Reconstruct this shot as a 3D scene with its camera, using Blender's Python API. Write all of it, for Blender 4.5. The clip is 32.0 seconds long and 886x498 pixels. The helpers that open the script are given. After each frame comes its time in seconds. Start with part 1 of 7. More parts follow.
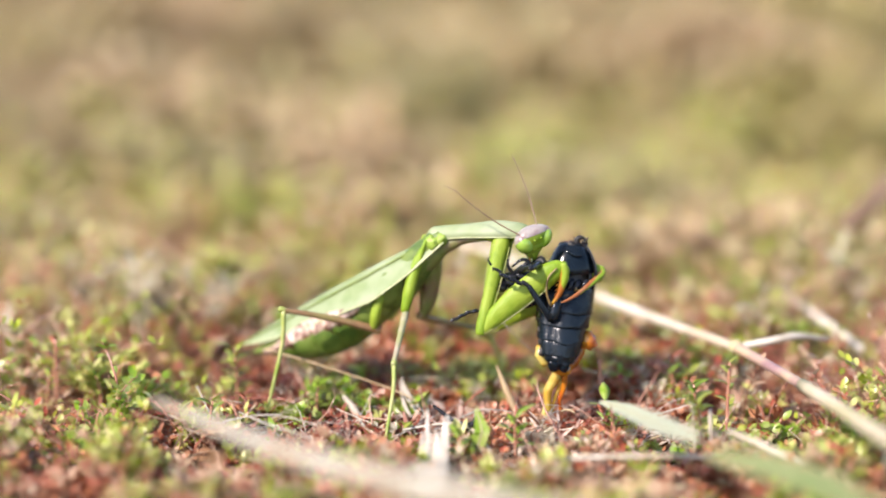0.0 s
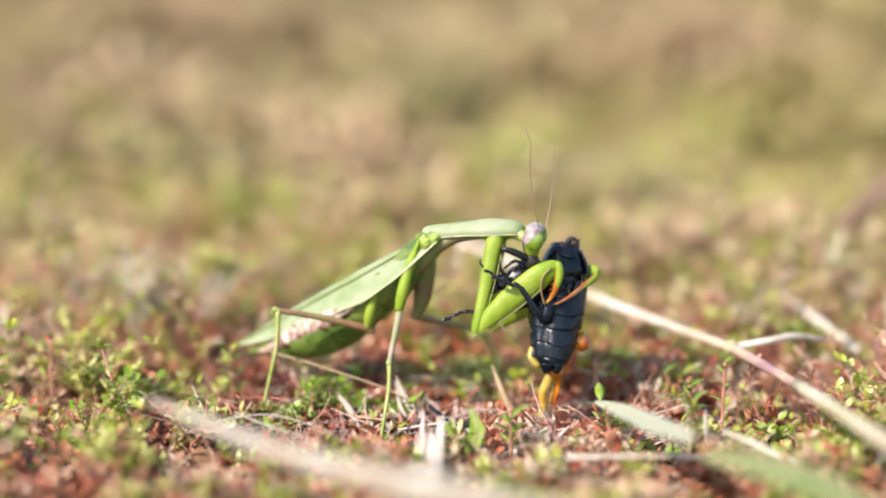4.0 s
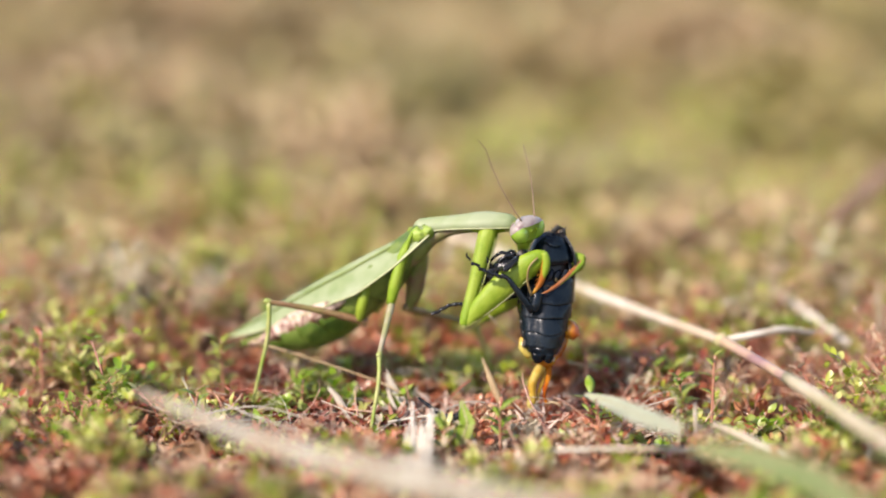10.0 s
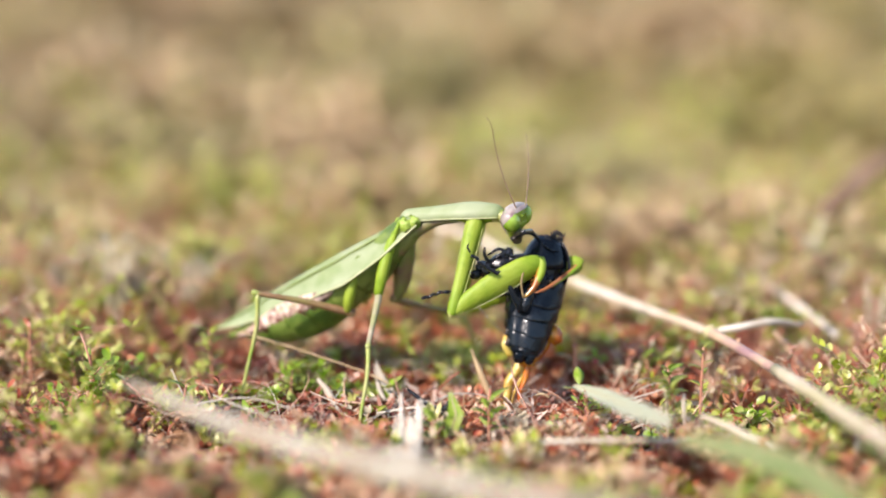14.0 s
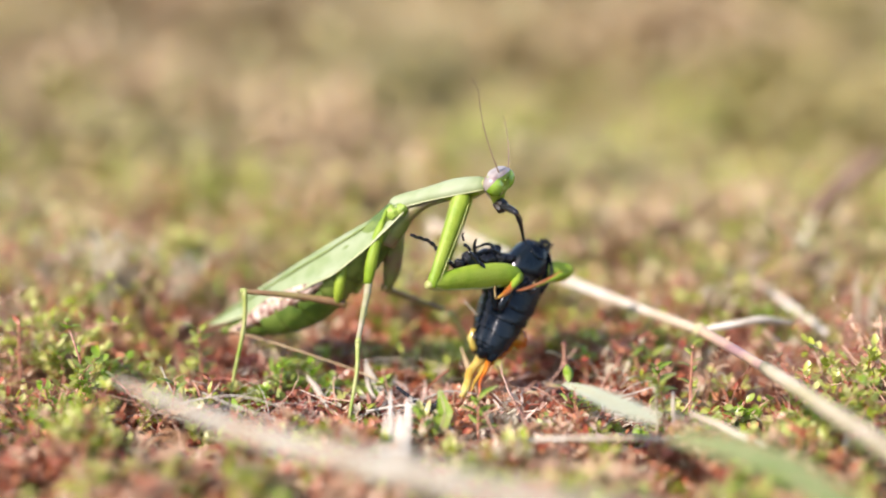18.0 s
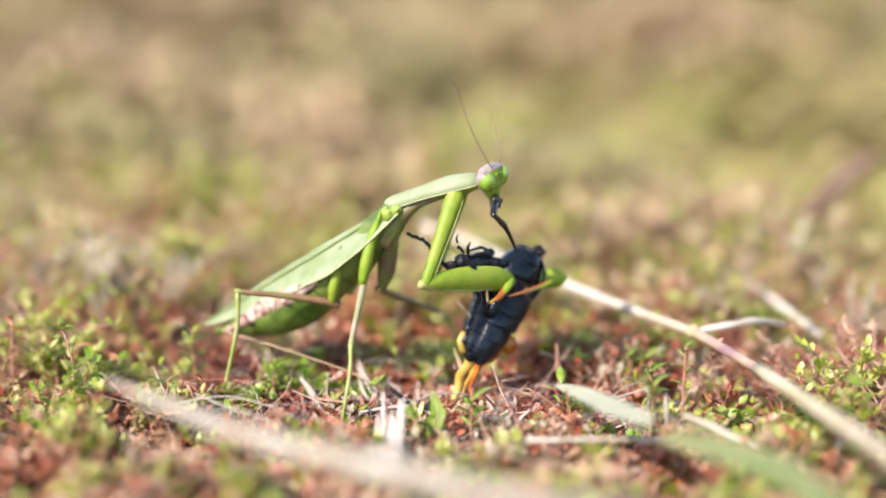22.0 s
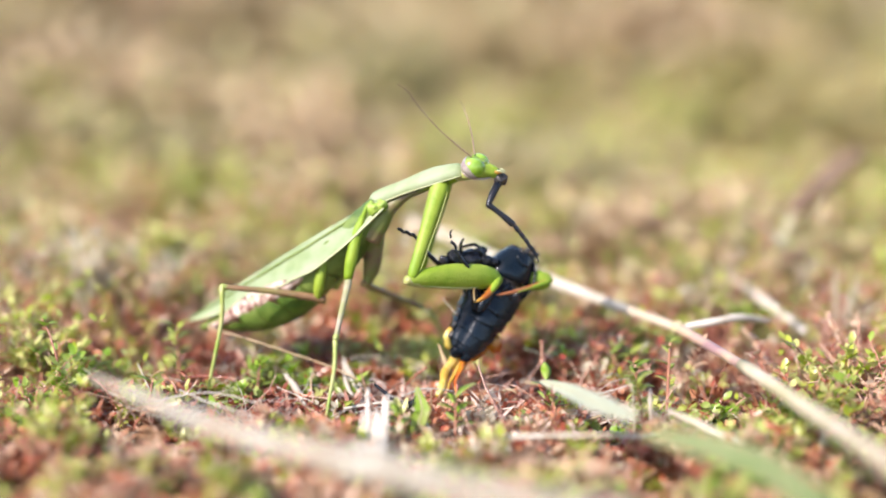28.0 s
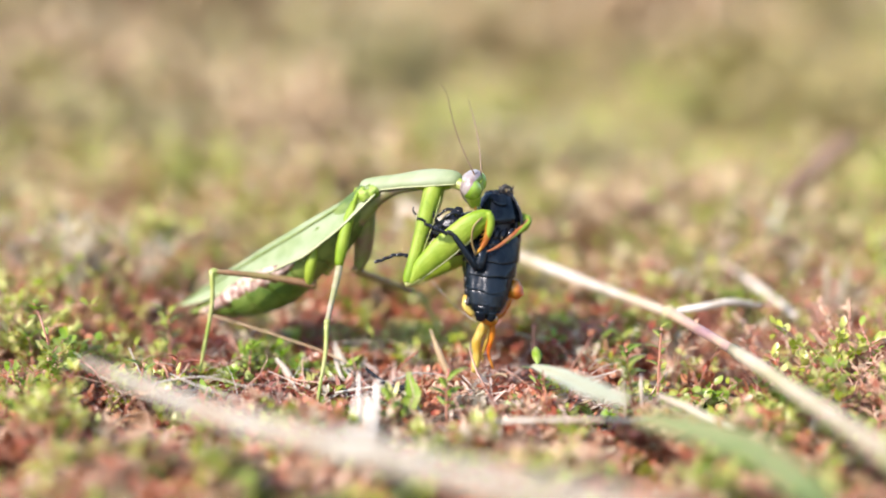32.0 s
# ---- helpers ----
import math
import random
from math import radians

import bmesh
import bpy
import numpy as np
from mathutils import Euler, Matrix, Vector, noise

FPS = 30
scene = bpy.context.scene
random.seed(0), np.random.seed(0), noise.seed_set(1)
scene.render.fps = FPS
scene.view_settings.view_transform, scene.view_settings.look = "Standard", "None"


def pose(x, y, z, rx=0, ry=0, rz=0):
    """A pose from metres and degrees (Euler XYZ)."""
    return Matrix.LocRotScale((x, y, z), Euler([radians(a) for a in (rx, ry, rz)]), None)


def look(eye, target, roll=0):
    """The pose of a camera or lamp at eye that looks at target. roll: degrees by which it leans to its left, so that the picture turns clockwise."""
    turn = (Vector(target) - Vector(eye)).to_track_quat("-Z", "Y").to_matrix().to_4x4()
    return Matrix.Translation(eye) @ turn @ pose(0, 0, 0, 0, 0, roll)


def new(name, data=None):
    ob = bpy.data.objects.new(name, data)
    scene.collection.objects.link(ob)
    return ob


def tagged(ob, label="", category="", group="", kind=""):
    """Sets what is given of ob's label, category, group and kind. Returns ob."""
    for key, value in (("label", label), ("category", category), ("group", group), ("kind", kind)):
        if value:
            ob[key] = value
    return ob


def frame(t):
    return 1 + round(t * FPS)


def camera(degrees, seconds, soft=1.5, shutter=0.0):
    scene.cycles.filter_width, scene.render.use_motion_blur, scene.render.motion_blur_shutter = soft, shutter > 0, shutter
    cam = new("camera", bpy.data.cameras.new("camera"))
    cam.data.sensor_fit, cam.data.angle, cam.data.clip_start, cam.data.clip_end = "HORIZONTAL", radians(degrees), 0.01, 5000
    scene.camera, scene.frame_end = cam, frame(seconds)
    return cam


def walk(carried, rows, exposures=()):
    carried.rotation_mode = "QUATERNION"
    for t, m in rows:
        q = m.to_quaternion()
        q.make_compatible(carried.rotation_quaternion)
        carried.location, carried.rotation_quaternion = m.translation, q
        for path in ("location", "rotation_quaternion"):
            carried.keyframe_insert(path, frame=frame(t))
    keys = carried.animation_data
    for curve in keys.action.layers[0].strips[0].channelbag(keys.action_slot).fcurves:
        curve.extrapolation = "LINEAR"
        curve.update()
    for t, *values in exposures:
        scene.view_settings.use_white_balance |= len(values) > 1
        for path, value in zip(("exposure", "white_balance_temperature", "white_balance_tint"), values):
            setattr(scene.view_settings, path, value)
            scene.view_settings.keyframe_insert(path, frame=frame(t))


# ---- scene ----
# ---- camera ----
cam = camera(26, 32.0, soft=1.9)
cam.data.dof.use_dof = True
cam.data.dof.focus_distance = 0.3815
cam.data.dof.aperture_fstop = 3.8
PATH = [
    (0, pose(-0.00000, -0.38000, 0.12400, 77.000, 0.000, -0.000)),
    (1, pose(0.00016, -0.38000, 0.12394, 77.032, -0.022, 0.076)),
    (2, pose(0.00031, -0.38000, 0.12388, 77.061, -0.051, 0.092)),
    (3, pose(0.00047, -0.38000, 0.12382, 77.037, -0.067, 0.019)),
    (3.5, pose(0.00055, -0.38000, 0.12379, 77.037, -0.076, -0.001)),
    (5.5, pose(0.00086, -0.38000, 0.12367, 77.001, -0.122, -0.093)),
    (6, pose(0.00094, -0.38000, 0.12364, 77.008, -0.138, -0.108)),
    (7, pose(0.00109, -0.38000, 0.12358, 76.961, -0.152, -0.105)),
    (8, pose(0.00125, -0.38000, 0.12352, 76.921, -0.167, -0.117)),
    (9, pose(0.00141, -0.38000, 0.12347, 76.850, -0.203, -0.140)),
    (10, pose(0.00156, -0.38000, 0.12341, 76.854, -0.217, -0.145)),
    (11, pose(0.00172, -0.38000, 0.12335, 76.852, -0.238, -0.149)),
    (12, pose(0.00188, -0.38000, 0.12329, 76.866, -0.282, -0.244)),
    (12.5, pose(0.00195, -0.38000, 0.12326, 76.818, -0.314, -0.317)),
    (13, pose(0.00203, -0.38000, 0.12323, 76.737, -0.334, -0.358)),
    (14, pose(0.00219, -0.38000, 0.12317, 76.636, -0.354, -0.351)),
    (14.5, pose(0.00227, -0.38000, 0.12314, 76.599, -0.378, -0.298)),
    (16.5, pose(0.00258, -0.38000, 0.12302, 76.593, -0.409, -0.406)),
    (17, pose(0.00266, -0.38000, 0.12299, 76.580, -0.418, -0.472)),
    (18, pose(0.00281, -0.38000, 0.12293, 76.608, -0.438, -0.556)),
    (19, pose(0.00297, -0.38000, 0.12287, 76.618, -0.453, -0.585)),
    (20, pose(0.00313, -0.38000, 0.12281, 76.645, -0.470, -0.600)),
    (21, pose(0.00328, -0.38000, 0.12275, 76.677, -0.493, -0.609)),
    (22, pose(0.00344, -0.38000, 0.12269, 76.677, -0.525, -0.646)),
    (23, pose(0.00359, -0.38000, 0.12263, 76.676, -0.529, -0.700)),
    (24, pose(0.00375, -0.38000, 0.12258, 76.709, -0.544, -0.726)),
    (25, pose(0.00391, -0.38000, 0.12252, 76.695, -0.561, -0.782)),
    (25.5, pose(0.00398, -0.38000, 0.12249, 76.667, -0.570, -0.839)),
    (27.5, pose(0.00430, -0.38000, 0.12237, 76.607, -0.601, -0.944)),
    (28, pose(0.00438, -0.38000, 0.12234, 76.620, -0.611, -0.956)),
    (29, pose(0.00453, -0.38000, 0.12228, 76.590, -0.614, -1.030)),
    (30, pose(0.00469, -0.38000, 0.12222, 76.494, -0.650, -1.050)),
    (30.5, pose(0.00477, -0.38000, 0.12219, 76.423, -0.667, -1.064)),
    (31, pose(0.00484, -0.38000, 0.12216, 76.319, -0.687, -1.084)),
    (31.5, pose(0.00492, -0.38000, 0.12213, 76.234, -0.702, -1.098)),
    (32, pose(0.00500, -0.38000, 0.12210, 76.191, -0.704, -1.104)),
]
walk(cam, PATH, [(0, 1.11, 6460, 15), (3, 1.09, 6460, 15), (6, 1.04, 6520, 15), (9, 0.88, 6780, 15), (12, 0.93, 6720, 15), (14, 1.0, 6550, 15), (19, 1.06, 6470, 15), (25, 1.17, 6260, 15), (28, 1.2, 6230, 15), (32, 1.19, 6230, 15)])

# ---- world, sun, exposure ----
world = bpy.data.worlds.new("sky")
scene.world = world
world.use_nodes = True
wn = world.node_tree.nodes
sky = wn.new("ShaderNodeTexSky")
sky.sky_type = "NISHITA"
sky.sun_disc = False
SUN_WAY = Vector((-0.56, -0.48, 0.68)).normalized()
sky.sun_elevation = math.asin(SUN_WAY.z)
sky.sun_rotation = math.atan2(SUN_WAY.x, SUN_WAY.y)
wn["Background"].inputs["Strength"].default_value = 0.15
world.node_tree.links.new(sky.outputs["Color"], wn["Background"].inputs["Color"])
sun = new("sun", bpy.data.lights.new("sun", "SUN"))
sun.data.energy = 3.8
sun.data.angle = radians(0.6)
sun.data.color = (1.0, 0.91, 0.835)
sun.matrix_world = look(SUN_WAY * 5, (0, 0, 0))

# ---- materials ----


def mat(name, ca, cb, rough=0.5, scale=400.0, bump=0.2, lucent=0.0, cc=None, patch=60.0, metal=0.0, coat=0.0,
        island=False, spread=(0.35, 0.65), fine=4.0, spec=0.5, stretch=None):
    """Two colours mixed by fine noise, a third by broad patches or piece by piece, fine relief, and light through thin leaves."""
    m = bpy.data.materials.new(name)
    m.use_nodes = True
    nt = m.node_tree
    n, link = nt.nodes, nt.links.new
    p = n["Principled BSDF"]
    co = n.new("ShaderNodeTexCoord").outputs["Object"]
    n1 = n.new("ShaderNodeTexNoise")
    n1.inputs["Scale"].default_value = scale
    n1.inputs["Detail"].default_value = 5
    link(co, n1.inputs["Vector"])
    r1 = n.new("ShaderNodeMapRange")
    r1.inputs["From Min"].default_value, r1.inputs["From Max"].default_value = spread
    link(n1.outputs["Fac"], r1.inputs["Value"])
    mix = n.new("ShaderNodeMix")
    mix.data_type = "RGBA"
    mix.inputs[6].default_value, mix.inputs[7].default_value = (*ca, 1), (*cb, 1)
    link(r1.outputs["Result"], mix.inputs[0])
    out = mix.outputs[2]
    if cc:
        mix2 = n.new("ShaderNodeMix")
        mix2.data_type = "RGBA"
        mix2.inputs[7].default_value = (*cc, 1)
        link(out, mix2.inputs[6])
        r2 = n.new("ShaderNodeMapRange")
        if island:
            r2.inputs["From Min"].default_value, r2.inputs["From Max"].default_value = 0.1, 1.0
            link(n.new("ShaderNodeNewGeometry").outputs["Random Per Island"], r2.inputs["Value"])
        else:
            n2 = n.new("ShaderNodeTexNoise")
            n2.inputs["Scale"].default_value = patch
            n2.inputs["Detail"].default_value = 3
            link(co, n2.inputs["Vector"])
            r2.inputs["From Min"].default_value, r2.inputs["From Max"].default_value = 0.42, 0.62
            link(n2.outputs["Fac"], r2.inputs["Value"])
        link(r2.outputs["Result"], mix2.inputs[0])
        out = mix2.outputs[2]
    link(out, p.inputs["Base Color"])
    p.inputs["Roughness"].default_value = rough
    p.inputs["Metallic"].default_value = metal
    p.inputs["Coat Weight"].default_value = coat
    p.inputs["Coat Roughness"].default_value = 0.12
    p.inputs["Specular IOR Level"].default_value = spec
    if bump:
        n3 = n.new("ShaderNodeTexNoise")
        n3.inputs["Scale"].default_value = scale * fine
        n3.inputs["Detail"].default_value = 4
        link(co, n3.inputs["Vector"])
        if stretch:
            mp = n.new("ShaderNodeMapping")
            mp.inputs["Scale"].default_value = stretch
            link(co, mp.inputs["Vector"])
            link(mp.outputs["Vector"], n3.inputs["Vector"])
        b = n.new("ShaderNodeBump")
        b.inputs["Strength"].default_value = bump
        b.inputs["Distance"].default_value = 0.0002
        link(n3.outputs["Fac"], b.inputs["Height"])
        link(b.outputs["Normal"], p.inputs["Normal"])
    if lucent:
        t = n.new("ShaderNodeBsdfTranslucent")
        link(out, t.inputs["Color"])
        ms = n.new("ShaderNodeMixShader")
        ms.inputs[0].default_value = lucent
        link(p.outputs[0], ms.inputs[1])
        link(t.outputs[0], ms.inputs[2])
        link(ms.outputs[0], n["Material Output"].inputs["Surface"])
    return m


# mantis
WING = mat("wing_green", (0.175, 0.235, 0.085), (0.225, 0.275, 0.12), 0.6, 350, 0.5, 0.12, (0.28, 0.32, 0.18), 110)
LIME = mat("lime_chitin", (0.15, 0.25, 0.008), (0.21, 0.31, 0.016), 0.5, 500, 0.6, 0.12, (0.25, 0.33, 0.03), 130, spec=0.35)
LEG_GREEN = mat("leg_green", (0.18, 0.25, 0.03), (0.25, 0.31, 0.05), 0.45, 500, 0.5, 0.0, (0.33, 0.33, 0.11), 200)
KNUCKLE = mat("bright_joint", (0.24, 0.34, 0.04), (0.33, 0.42, 0.09), 0.45, 500, 0.5, 0.1, (0.16, 0.25, 0.02), 420)
# green of thorax and abdomen, colour darkened for the shade below the wings
SHADED_BELLY = mat("shaded_belly_green", (0.05, 0.095, 0.008), (0.09, 0.145, 0.016), 0.5, 350, 0.5, 0.05, (0.15, 0.20, 0.035), 170)
CREAM = mat("cream_edge", (0.36, 0.38, 0.18), (0.43, 0.44, 0.24), 0.5, 600, 0.2)
PLEURA = mat("mottled_pink", (0.48, 0.34, 0.26), (0.58, 0.46, 0.37), 0.6, 500, 0.3, 0.0, (0.15, 0.06, 0.04), 620)
GREY_LEG = mat("grey_tan_leg", (0.26, 0.22, 0.14), (0.34, 0.29, 0.20), 0.5, 500, 0.4, 0.0, (0.24, 0.24, 0.10), 200)
OLIVE = mat("olive_chitin", (0.11, 0.14, 0.025), (0.18, 0.20, 0.05), 0.5, 300, 0.25, 0.0, (0.17, 0.11, 0.06), 180)
VEIN = mat("dark_vein", (0.10, 0.14, 0.02), (0.15, 0.19, 0.04), 0.5, 500, 0.3)
BROWN_LEG = mat("tan_leg", (0.16, 0.085, 0.036), (0.23, 0.13, 0.06), 0.45, 500, 0.4, 0.0, (0.20, 0.16, 0.05), 150)
EYE = mat("eye_green", (0.15, 0.28, 0.012), (0.20, 0.34, 0.025), 0.24, 500, 0.05, 0.1, (0.27, 0.42, 0.06), 300, coat=0.3)
LILAC = mat("lilac_cuticle", (0.27, 0.23, 0.205), (0.34, 0.30, 0.265), 0.34, 900, 0.15, 0.05, (0.21, 0.14, 0.13), 380)
AMBER = mat("amber_claw", (0.38, 0.17, 0.015), (0.44, 0.26, 0.03), 0.3, 500, 0.15, 0.2, (0.33, 0.10, 0.012), 300, coat=0.3)
ROSE = mat("rosy_claw", (0.36, 0.15, 0.05), (0.46, 0.24, 0.11), 0.32, 500, 0.15, 0.35, (0.40, 0.13, 0.04), 300, coat=0.3)
FEELER = mat("feeler_brown", (0.16, 0.10, 0.06), (0.24, 0.16, 0.09), 0.55, 800, 0.2)
# beetle
BLUEBLACK = mat("blue_black_shell", (0.002, 0.004, 0.007), (0.004, 0.009, 0.014), 0.25, 300, 0.6, 0.0, (0.008, 0.012, 0.016), 200, spec=0.28, fine=3.0)
POLISHED = mat("polished_blue_black", (0.002, 0.005, 0.008), (0.004, 0.009, 0.014), 0.13, 200, 0.3, 0.0, (0.006, 0.009, 0.012), 200, spec=0.25, fine=2.0)
BLACK = mat("black_shell", (0.004, 0.004, 0.006), (0.010, 0.011, 0.014), 0.24, 400, 0.5, 0.0, (0.014, 0.014, 0.016), 300, spec=0.34)
PITCH = mat("rough_black", (0.007, 0.006, 0.005), (0.02, 0.015, 0.011), 0.42, 900, 0.6, 0.0, (0.035, 0.027, 0.019), 700)
GUT = mat("yellow_gut", (0.54, 0.44, 0.09), (0.64, 0.56, 0.19), 0.2, 500, 0.6, 0.25, (0.52, 0.32, 0.04), 220, coat=0.6)
ORANGE = mat("orange_tissue", (0.62, 0.22, 0.01), (0.70, 0.32, 0.02), 0.2, 500, 0.4, 0.3, (0.42, 0.08, 0.01), 260, coat=0.6)
# ground
SOIL = mat("soil", (0.11, 0.028, 0.017), (0.23, 0.075, 0.045), 0.9, 300, 0.8, 0.0, (0.17, 0.12, 0.045), 3)
STRAW = mat("straw", (0.34, 0.27, 0.15), (0.44, 0.36, 0.22), 0.55, 300, 0.5, 0.0, (0.40, 0.36, 0.18), 90, spec=0.3)
PALE_STRAW = mat("bleached_straw", (0.33, 0.31, 0.25), (0.42, 0.395, 0.33), 0.6, 300, 0.7, 0.0, (0.35, 0.30, 0.23), 90, spec=0.3)
THICK_STRAW = mat("weathered_straw", (0.31, 0.28, 0.215), (0.39, 0.36, 0.285), 0.55, 300, 0.8, 0.0, (0.31, 0.255, 0.18), 90, spec=0.3)
SHEATH = mat("tan_sheath", (0.29, 0.26, 0.14), (0.37, 0.33, 0.20), 0.6, 300, 0.5, 0.0, (0.43, 0.36, 0.27), 60, spec=0.3)
PURPLE_STEM = mat("purple_stem", (0.22, 0.125, 0.12), (0.31, 0.19, 0.17), 0.45, 300, 0.3, 0.0, (0.40, 0.28, 0.18), 120)
DARK_STRAW = mat("brown_straw", (0.10, 0.055, 0.03), (0.16, 0.09, 0.05), 0.6, 300, 0.4, 0.0, (0.20, 0.13, 0.08), 90)
FIBRE = mat("bleached_fibre", (0.48, 0.43, 0.34), (0.58, 0.53, 0.44), 0.5, 300, 0.4, 0.0, (0.40, 0.32, 0.22), 90, spec=0.3)
DULL_BLADE = mat("dull_grass_blade", (0.08, 0.135, 0.03), (0.12, 0.175, 0.05), 0.5, 200, 0.3, 0.2, (0.17, 0.20, 0.07), 60)
BLADE = mat("grass_blade", (0.38, 0.41, 0.28), (0.48, 0.50, 0.37), 0.45, 200, 0.3, 0.45, (0.54, 0.57, 0.41), 60)
LEAF = mat("small_leaf", (0.25, 0.33, 0.012), (0.41, 0.46, 0.03), 0.30, 250, 0.3, 0.42, (0.62, 0.60, 0.22), 60, island=True)
FRESH = mat("fresh_leaf", (0.22, 0.36, 0.02), (0.33, 0.46, 0.05), 0.33, 400, 0.3, 0.4, (0.40, 0.44, 0.13), 200)
RUST = mat("rust_leaf", (0.27, 0.05, 0.028), (0.44, 0.125, 0.06), 0.28, 250, 0.3, 0.3, (0.54, 0.25, 0.12), 60, island=True)
MAROON = mat("maroon_leaf", (0.11, 0.022, 0.014), (0.20, 0.05, 0.028), 0.3, 250, 0.3, 0.2, (0.30, 0.10, 0.05), 60, island=True)
EMBER = mat("warm_brown_leaf", (0.37, 0.13, 0.06), (0.51, 0.23, 0.11), 0.35, 250, 0.3, 0.3, (0.62, 0.41, 0.22), 60, island=True)
REDSTEM = mat("red_stem", (0.27, 0.075, 0.045), (0.42, 0.16, 0.10), 0.25, 250, 0.3, 0.0, (0.60, 0.40, 0.27), 60, island=True)
OCHRE = mat("ochre_leaf", (0.45, 0.33, 0.12), (0.55, 0.43, 0.18), 0.5, 250, 0.3, 0.3, (0.61, 0.54, 0.29), 60, island=True)
OLIVE_LEAF = mat("olive_leaf", (0.28, 0.235, 0.085), (0.37, 0.31, 0.12), 0.5, 100, 0.2, 0.2, (0.36, 0.28, 0.10), 60, island=True)
DEAD_LEAF = mat("dead_leaf", (0.27, 0.18, 0.08), (0.34, 0.24, 0.12), 0.5, 100, 0.2, 0.2, (0.42, 0.33, 0.17), 60, island=True)
BRACT = mat("pink_bract", (0.46, 0.25, 0.15), (0.58, 0.37, 0.22), 0.32, 250, 0.3, 0.3, (0.62, 0.48, 0.31), 60, island=True)
PLUME = mat("cream_plume", (0.56, 0.50, 0.34), (0.64, 0.58, 0.42), 0.5, 300, 0.2, 0.35, (0.52, 0.42, 0.27), 90)
HUSK = mat("pink_husk", (0.42, 0.17, 0.11), (0.53, 0.30, 0.20), 0.4, 400, 0.4, 0.2, (0.64, 0.55, 0.44), 60, island=True)
CHAFF = mat("dry_chaff", (0.42, 0.31, 0.165), (0.53, 0.42, 0.25), 0.6, 250, 0.3, 0.15, (0.36, 0.23, 0.11), 60, island=True)
LAWN = mat("lawn_leaf", (0.30, 0.265, 0.085), (0.38, 0.33, 0.12), 0.5, 60, 0.2, 0.35, (0.46, 0.37, 0.21), 60, island=True)
LAWN_DRY = mat("dry_lawn_leaf", (0.38, 0.29, 0.13), (0.45, 0.36, 0.18), 0.6, 60, 0.2, 0.25, (0.36, 0.25, 0.12), 60, island=True)

# ---- mesh helpers; shapes are written in millimetres ----
MM = 0.001


def part(name, bm, material, parent=None, label="", smooth=True):
    """Links a bmesh as one mesh object under a thing or a part."""
    bmesh.ops.recalc_face_normals(bm, faces=bm.faces[:])
    bmesh.ops.scale(bm, vec=(MM, MM, MM), verts=bm.verts[:])
    me = bpy.data.meshes.new(name)
    bm.to_mesh(me)
    bm.free()
    if smooth:
        me.shade_smooth()
    me.materials.append(material)
    ob = new(name, me)
    if parent:
        ob.parent = parent
    if label:
        ob["label"] = label
    return ob


def thing(name, label, category, at=(0, 0, 0), group=""):
    ob = new(name)
    ob.empty_display_size = 0.005
    ob.location = Vector(at) * MM
    return tagged(ob, label, category, group)


def rings(bm, loops, caps=True):
    """Skins loops of points that have the same count."""
    vs = [[bm.verts.new(p) for p in loop] for loop in loops]
    n = len(vs[0])
    for a, b in zip(vs, vs[1:]):
        for i in range(n):
            bm.faces.new((a[i], a[(i + 1) % n], b[(i + 1) % n], b[i]))
    if caps:
        for loop in (vs[0], vs[-1]):
            c = bm.verts.new(sum((v.co for v in loop), Vector()) / n)
            for i in range(n):
                bm.faces.new((loop[i], loop[(i + 1) % n], c))
    return bm


def limb(pts, wide, deep=None, sides=12, bm=None, lateral=(0, 1, 0), steps=3):
    """A rounded limb through pts: half-width across `lateral`, half-depth in the plane of the bend."""
    deep = deep or wide
    pts = [Vector(p) for p in pts]
    fp, fw, fd = [], [], []
    last = len(pts) - 1
    for i in range(last):
        p0, p1, p2, p3 = pts[max(i - 1, 0)], pts[i], pts[i + 1], pts[min(i + 2, last)]
        for k in range(steps):
            u = k / steps
            fp.append(0.5 * (2 * p1 + (p2 - p0) * u + (2 * p0 - 5 * p1 + 4 * p2 - p3) * u * u + (3 * p1 - p0 - 3 * p2 + p3) * u ** 3))
            s = u * u * (3 - 2 * u)
            fw.append(wide[i] + (wide[i + 1] - wide[i]) * s)
            fd.append(deep[i] + (deep[i + 1] - deep[i]) * s)
    fp.append(pts[-1]), fw.append(wide[-1]), fd.append(deep[-1])
    lat = Vector(lateral).normalized()
    loops = []
    for i, p in enumerate(fp):
        tan = (fp[min(i + 1, len(fp) - 1)] - fp[max(i - 1, 0)]).normalized()
        side = (lat - tan * lat.dot(tan)).normalized()
        up = tan.cross(side)
        loops.append([p + side * (fw[i] * math.cos(a)) + up * (fd[i] * math.sin(a))
                      for a in (2 * math.pi * k / sides for k in range(sides))])
    return rings(bm or bmesh.new(), loops)


def ball(center, radii, bm=None, u=16, v=10, turn=None):
    bm = bm or bmesh.new()
    m = Matrix.Translation(center) @ (turn or Matrix()) @ Matrix.Diagonal((*radii, 1))
    bmesh.ops.create_uvsphere(bm, u_segments=u, v_segments=v, radius=1, matrix=m)
    return bm


def spike(bm, base, tip, r, sides=5):
    base, tip = Vector(base), Vector(tip)
    w = (tip - base).normalized()
    s = w.orthogonal().normalized()
    t = w.cross(s)
    loop = [bm.verts.new(base + (s * math.cos(a) + t * math.sin(a)) * r) for a in (2 * math.pi * k / sides for k in range(sides))]
    end = bm.verts.new(tip)
    for i in range(sides):
        bm.faces.new((loop[i], loop[(i + 1) % sides], end))
    return bm


